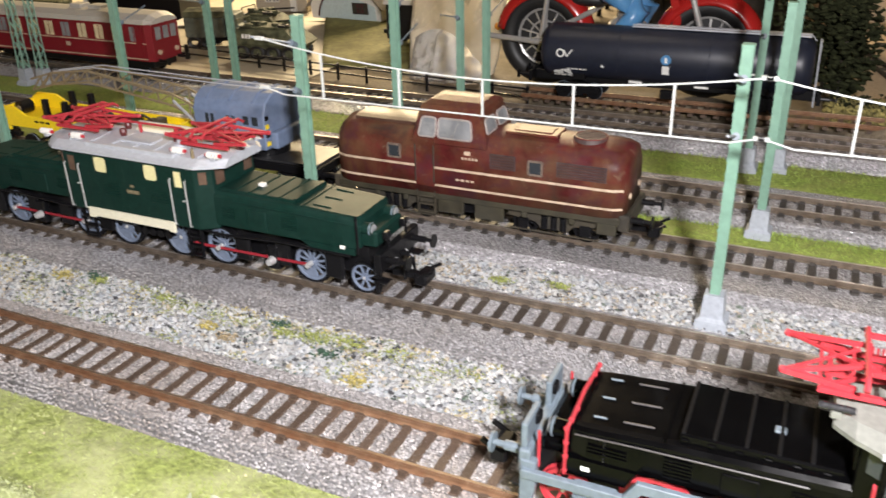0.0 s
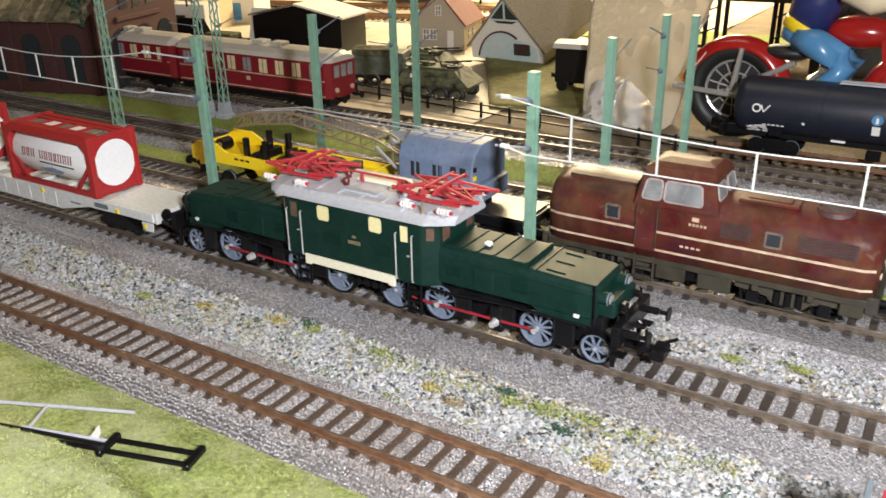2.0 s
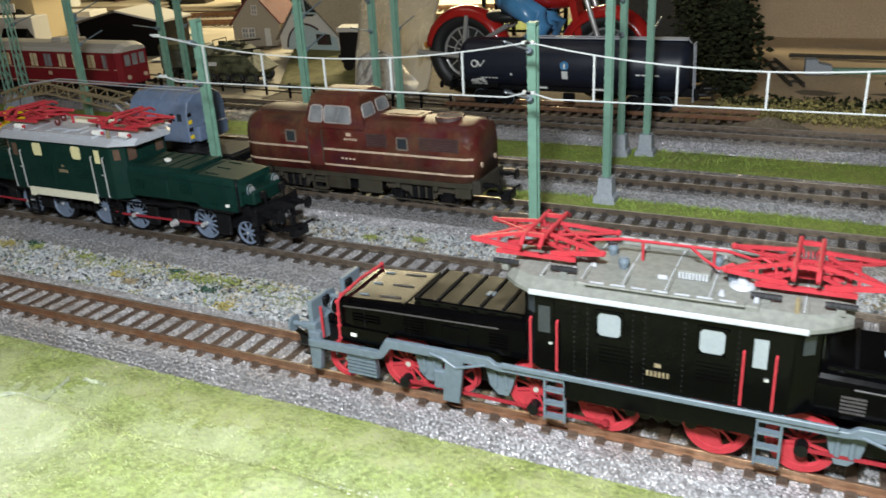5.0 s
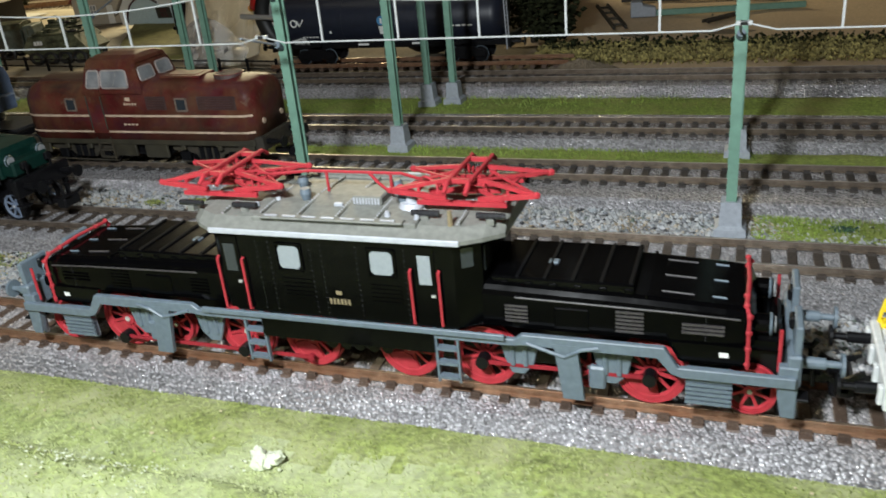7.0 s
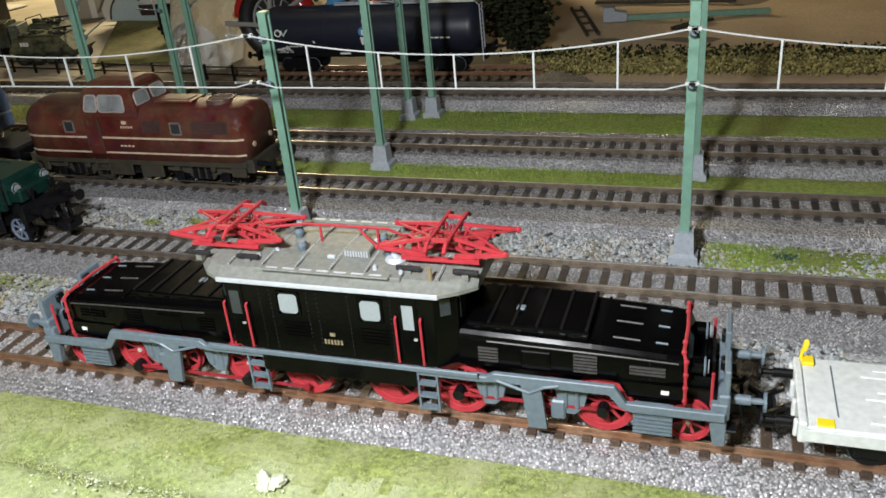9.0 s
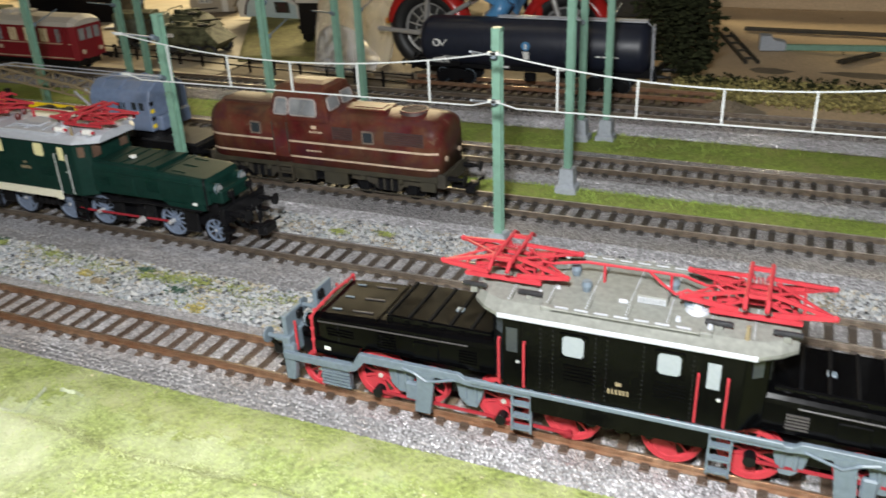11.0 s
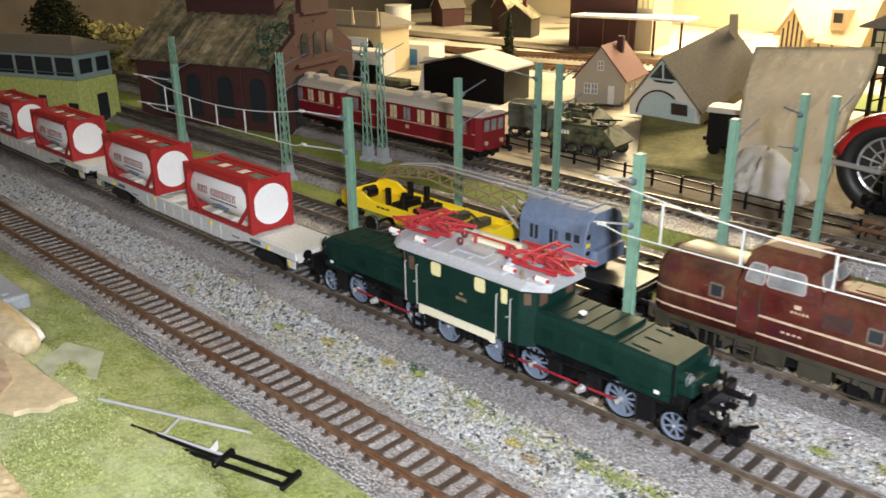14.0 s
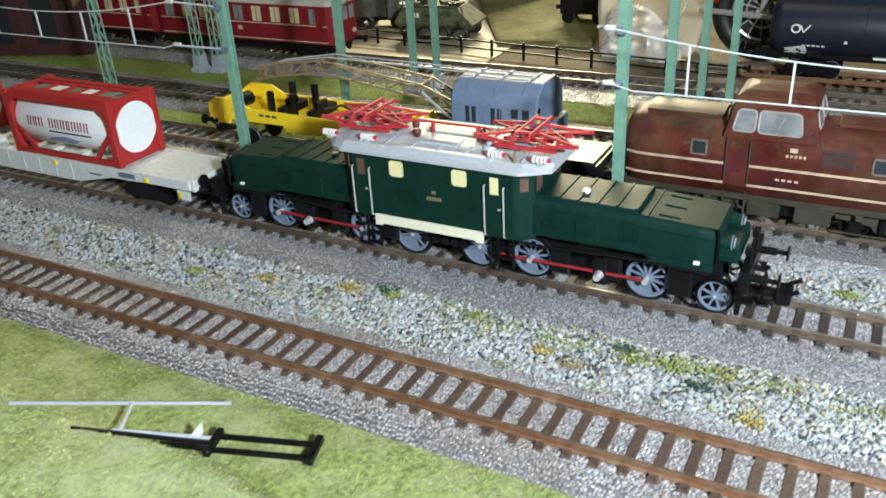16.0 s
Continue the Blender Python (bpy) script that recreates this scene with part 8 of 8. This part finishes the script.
# far rails crossing the pale sheet
for dy, lab in ((905, "far model track on the pale sheet"), (1010, "farther model track on the pale sheet")):
    t_ = thing("far_track", (-760, dy, 0), lab, "track", rz=14)
    for s in (-9, 9):
        part("rail", box(B(), -420, 420, s - 0.8, s + 0.8, 5, 9), M_rail, t_)
    sl = B()
    for i in range(100):
        box(sl, -418 + i * 8.4, -415 + i * 8.4, -15, 15, 3, 5)
    part("sleeper_strip", sl, M_sleeper, t_)["kind"] = "stuff"
for wx, wy, wr, ww, wd_ in ((-560, 690, 20, 90, 70), (-760, 820, -10, 120, 80), (-880, 860, 12, 110, 60)):
    t_ = thing("paper_sheet", (wx, wy, 2.5), "loose pale paper sheet on the layout", "paper", rz=wr)
    part("sheet", box(B(), -ww / 2, ww / 2, -wd_ / 2, wd_ / 2, 0, 1.0), M_whitewall, t_)
# dark relief with the brightly lit wall behind
tagged(part("back_wall", box(B(), -1590, -90, 1560, 1580, 0, 420, 1, 1), mat("warm_back_wall", (0.62, 0.52, 0.34), 0.8, vary=0.1, grain=12)), "warm cream wall at the layout's back", "wall", kind="structure")

# ---- in front: broken fence frame, torn board, tufts ----
t_ = thing("broken_frame", (-232, 109, 5.2), "black and silver broken overhead-line frame lying on the grass", "scrap", rz=17)
part("silver_rod", cyl(B(), (-72, 0.3, 6.6), (-10.6, 14.6, 1.2), 0.6, seg=8), M_roofgrey, t_, "long silver rod")
part("silver_rod", cyl(B(), (-37, -4.4, 4.2), (-9.5, -1.2, 1.6), 0.6, seg=8), M_roofgrey, t_)
part("black_rod", cyl(B(), (-48, -6.4, 5.4), (-9.5, -2.6, 1.0), 0.7, seg=8), M_black, t_)
part("silver_rod", cyl(B(), (-38, 8.2, 3.8), (-35, -4.2, 4.0), 0.5, seg=8), M_roofgrey, t_)
for v in (-5, 0.5):
    part("black_bar", box(B(), -9, 21, v - 0.7, v + 0.7, 0.2, 1.6, 0.2, 1), M_black, t_)
part("black_bar", box(B(), -25, -9.2, -5.7, -4.3, 0.6, 1.9, 0.2, 1), M_black, t_)
part("black_bar", box(B(), -9.5, -7.5, -7.5, 3, 0, 2.2, 0.3, 1), M_black, t_)
part("black_bar", box(B(), 19.5, 21.5, -7, 3.5, 0, 2.2, 0.3, 1), M_black, t_)
part("white_fin", prism(B(), [(-16.5, 1), (-13, 1), (-11.6, 3.5), (-11.4, 7)], -1.8, -1.0, "y"), M_white, t_, "small white fin")

t_ = thing("torn_board", (0, 0, 13), "torn tan cardboard edge lying on the grass bank", "cardboard")
part("sheet", prism(B(), [(-430, 75), (-400, 78), (-367, 78.5), (-336, 79), (-303, 81), (-305, 76), (-303, 70), (-308, 65), (-309, 60), (-320, 56), (-350, 54), (-430, 44)], 0, 2.2, "z"), M_wood, t_, "torn tan board")
part("peeled_layer", prism(B(), [(-420, 69), (-352, 72), (-332, 68), (-326, 62), (-345, 57), (-420, 48)], 2.2, 3.2, "z"), M_stripe, t_, "peeled paper layer")
M_flap = mat("greenish_grey_paper", (0.36, 0.38, 0.28), 0.75, vary=0.2, grain=120, dirt=(0.27, 0.29, 0.17), dirt_amount=0.6, dirt_scale=50)
t_ = thing("paper_flap", (0, 0, 3.4), "greenish grey folded paper flap on the grass", "paper")
part("flap", loft(B(), [[(-348, 82, 8 + k), (-354, 93, 8 + k), (-358, 99, 8.5 + k), (-343, 109, 5 + k), (-327, 98, 2.5 + k), (-330, 94, 4 + k), (-340, 95, 6 + k), (-338, 88, 7 + k), (-329, 82, 6.5 + k)] for k in (0, 0.7)]), M_flap, t_)
clumps("moss_tuft", -341, -328, 84, 95, 12, 420, M_tuft_olive, 51, "olive green moss tuft on the torn paper", (0.6, 1.2))
t_ = thing("bark_piece", (-262, 33, 10), "rough brown bark lying at the front edge", "bark", rz=-2)
bm = B()
rb = np.random.default_rng(19)
rings = [[(u, (13 + 0.9 * rb.uniform(-1, 1)) * math.cos(a), 1 + (5 + 0.9 * rb.uniform(-1, 1)) * math.sin(a)) for a in np.linspace(0, math.pi, 15)] for u in np.linspace(-70, 22, 44)]
loft(bm, rings)
part("bark", bm, M_wood, t_)
t_ = thing("grey_block", (0, 0, 3), "grey plastic block on the grass", "block")
part("body", box(B(), -470, -429, 92, 110, 0, 8, 1.5, 2), M_concrete, t_)
part("rib", box(B(), -464, -434, 98, 102, 8, 9, 0.4, 1), M_concrete, t_)
t_ = thing("paper_roll", (0, 0, 12), "pale crumpled paper roll on the bank", "paper")
part("roll", loft(B(), [[(x, 84 + r * math.cos(a), 4 + 0.8 * r * math.sin(a)) for a in np.linspace(0, 2 * math.pi, 15)[:-1]] for x, r in ((-420, 8), (-385, 7.5), (-366, 7), (-358, 5))]), M_wood, t_, smooth=True)
part("inner_fold", loft(B(), [[(x, 90 + r * math.cos(a), 3 + 0.5 * r * math.sin(a)) for a in np.linspace(0, 2 * math.pi, 13)[:-1]] for x, r in ((-410, 5), (-376, 5), (-364, 3))]), M_white, t_, smooth=True)
def tuft(x, y, r, m, seed, label):
    q = np.random.default_rng(seed)
    n = 110
    c = np.stack([x + q.normal(0, r * 0.75, n), y + q.normal(0, r * 0.45, n), 2.5 + np.abs(q.normal(0, r * 0.18, n))], -1)
    ob = scatter_mesh("moss_tuft", m, c, q.uniform(0.25, 0.65, n), seed, flat=0.8)
    tagged(ob, label, "moss", "moss tufts on the gravel")


for i, (x, y, r, m, lab) in enumerate((
        (-127, 186, 3.2, M_tuft_green, "dark green moss tuft on the gravel"), (-242, 200.5, 3.4, M_tuft_green, "dark green moss tuft on the gravel"),
        (-238, 198, 2.6, M_tuft_olive, "olive moss tuft on the gravel"), (-164, 182, 2.8, M_tuft_orange, "ochre moss tuft on the gravel"),
        (-176, 186, 2.6, M_tuft_yellow, "straw coloured moss tuft on the gravel"), (-152, 197, 2.6, M_tuft_green, "dark moss tuft on the gravel"),
        (-148, 192, 3.5, M_tuft_olive, "olive moss tuft on the gravel"), (-136, 194, 4.2, M_tuft_olive, "olive moss tuft on the gravel"),
        (-122, 195, 4.0, M_tuft_olive, "olive moss tuft on the gravel"), (-255, 196, 3.6, M_tuft_yellow, "straw coloured moss tuft on the gravel"),
        (-290, 190, 3.2, M_tuft_yellow, "straw coloured moss tuft on the gravel"), (-205, 196, 3.2, M_tuft_olive, "olive moss tuft on the gravel"),
        (-100, 243, 5.0, M_tuft_yellow, "yellow moss tuft beside the green locomotive"), (-92, 258, 3.0, M_tuft_olive, "olive moss tuft on the gravel"),
        (22, 258, 4.6, M_tuft_orange, "ochre moss tuft on the gravel"), (60, 262, 3.2, M_tuft_yellow, "straw coloured moss tuft on the gravel"),
        (-320, 184, 3.0, M_tuft_olive, "olive moss tuft on the gravel"), (-110, 176, 3.0, M_tuft_yellow, "straw coloured moss tuft on the gravel"),
        (-70, 262, 2.6, M_tuft_olive, "olive moss tuft on the gravel"), (186, 262, 3.0, M_tuft_green, "dark green moss tuft on the gravel"))):
    tuft(x, y, r, m, 100 + i, lab)


def crumbs(x, y, rx, ry, n, seed, label, size=(0.4, 1.3)):
    """Dried white plaster crumbs and smears caught in the grass."""
    q = np.random.default_rng(seed)
    px, py = x + q.normal(0, rx, n), y + q.normal(0, ry, n)
    c = np.stack([px, py, [front_height(a, b) + 0.7 + q.uniform(0, 0.8) for a, b in zip(px, py)]], -1)
    ob = scatter_mesh("plaster_crumbs", M_plaster, c, q.uniform(*size, n), seed, flat=0.45)
    return tagged(ob, label, "plaster", kind="stuff")


M_plaster = mat("dried_white_plaster", (0.6, 0.63, 0.48), 0.8, vary=0.2, grain=500, bump=0.4, dirt=(0.55, 0.6, 0.42), dirt_amount=0.6, dirt_scale=120)
bm = ball(ball(ball(B(), (0, 0, 0), 2.7, 1, 0.8, 0.7, 3), (2.6, 1.4, 0.6), 2.0, 1, 1, 0.8, 3), (-1.4, 1.6, 1.0), 1.5, 1, 1, 1, 3)
for v_ in bm.verts:
    v_.co *= 1 + 0.45 * noise.noise(v_.co * 0.9)
t_ = part("plaster_lump", bm, M_plaster, at=(51, 106, front_height(51, 106) + 1.2))
tagged(t_, "small white lump of plaster on the grass", "plaster")
crumbs(51, 106, 2.6, 1.6, 60, 81, "white plaster crumbs around the lump", (0.2, 0.5))
crumbs(29, 90, 4.0, 6.0, 90, 82, "pale plaster smear in the front grass", (0.15, 0.35))
crumbs(77, 82, 4.0, 4.5, 160, 83, "white plaster smear in the front grass", (0.15, 0.42))
crumbs(108, 84, 10.0, 3.0, 120, 84, "long white plaster smear in the front grass", (0.15, 0.4))
crumbs(8, 92, 10.0, 5.0, 80, 86, "thin pale plaster dust in the front grass", (0.2, 0.5))
r_ = np.random.default_rng(77)
q_ = np.stack([r_.uniform(-400, 260, 260), r_.uniform(20, 130, 260), np.zeros(260)], -1)
q_[:, 2] = [front_height(a, b) + 0.6 for a, b in q_[:, :2]]
tagged(scatter_mesh("grass_flakes", M_wood, q_, r_.uniform(0.25, 0.6, 260), 78, flat=0.4), "small straw and brown flakes on the grass", "debris", kind="stuff")


def torn_edge(pts, w, seed, label):
    """A narrow ragged strip of pale backing that shows where the grass sheet is torn."""
    bm = B()
    r = np.random.default_rng(seed)
    rings = []
    for i in range(len(pts) - 1):
        p, q = Vector(pts[i]), Vector(pts[i + 1])
        side = (q - p).orthogonal().normalized()
        k = max(3, int((q - p).length / 1.2))
        for j in range(k):
            c = p.lerp(q, j / k)
            h = w * (0.6 + 0.35 * r.uniform(-1, 1))
            a, b = c + side * h, c - side * h * 0.8
            lift = 0.9 + 0.3 * r.uniform(-1, 1)
            za, zb_ = front_height(a.x, a.y), front_height(b.x, b.y)
            rings.append([(a.x, a.y, za + lift), (c.x, c.y, max(za, zb_) + lift + 0.5), (b.x, b.y, zb_ + lift * 0.6), (c.x, c.y, min(za, zb_) - 0.3)])
    loft(bm, rings)
    ob = part("torn_edge", bm, M_tornpaper)
    return tagged(ob, label, "paper strip")


M_tornpaper = mat("pale_torn_backing", (0.42, 0.45, 0.32), 0.8, vary=0.4, grain=300, dirt=(0.27, 0.31, 0.14), dirt_amount=0.7, dirt_scale=60)
torn_edge([(-112, 57), (-123, 68), (-128, 74), (-129, 80), (-124, 87), (-119, 92.5), (-119.5, 102), (-123, 115)], 1.2, 71, "curved pale torn paper edge in the front grass")
torn_edge([(-117, 115), (-111, 115.5), (-106, 114)], 1.3, 73, "short whitish paper scrap beside the front track")
torn_edge([(0, 70), (14, 71), (30, 73.5), (46, 74), (66, 76.5)], 0.7, 74, "pale torn paper edge across the front bank")
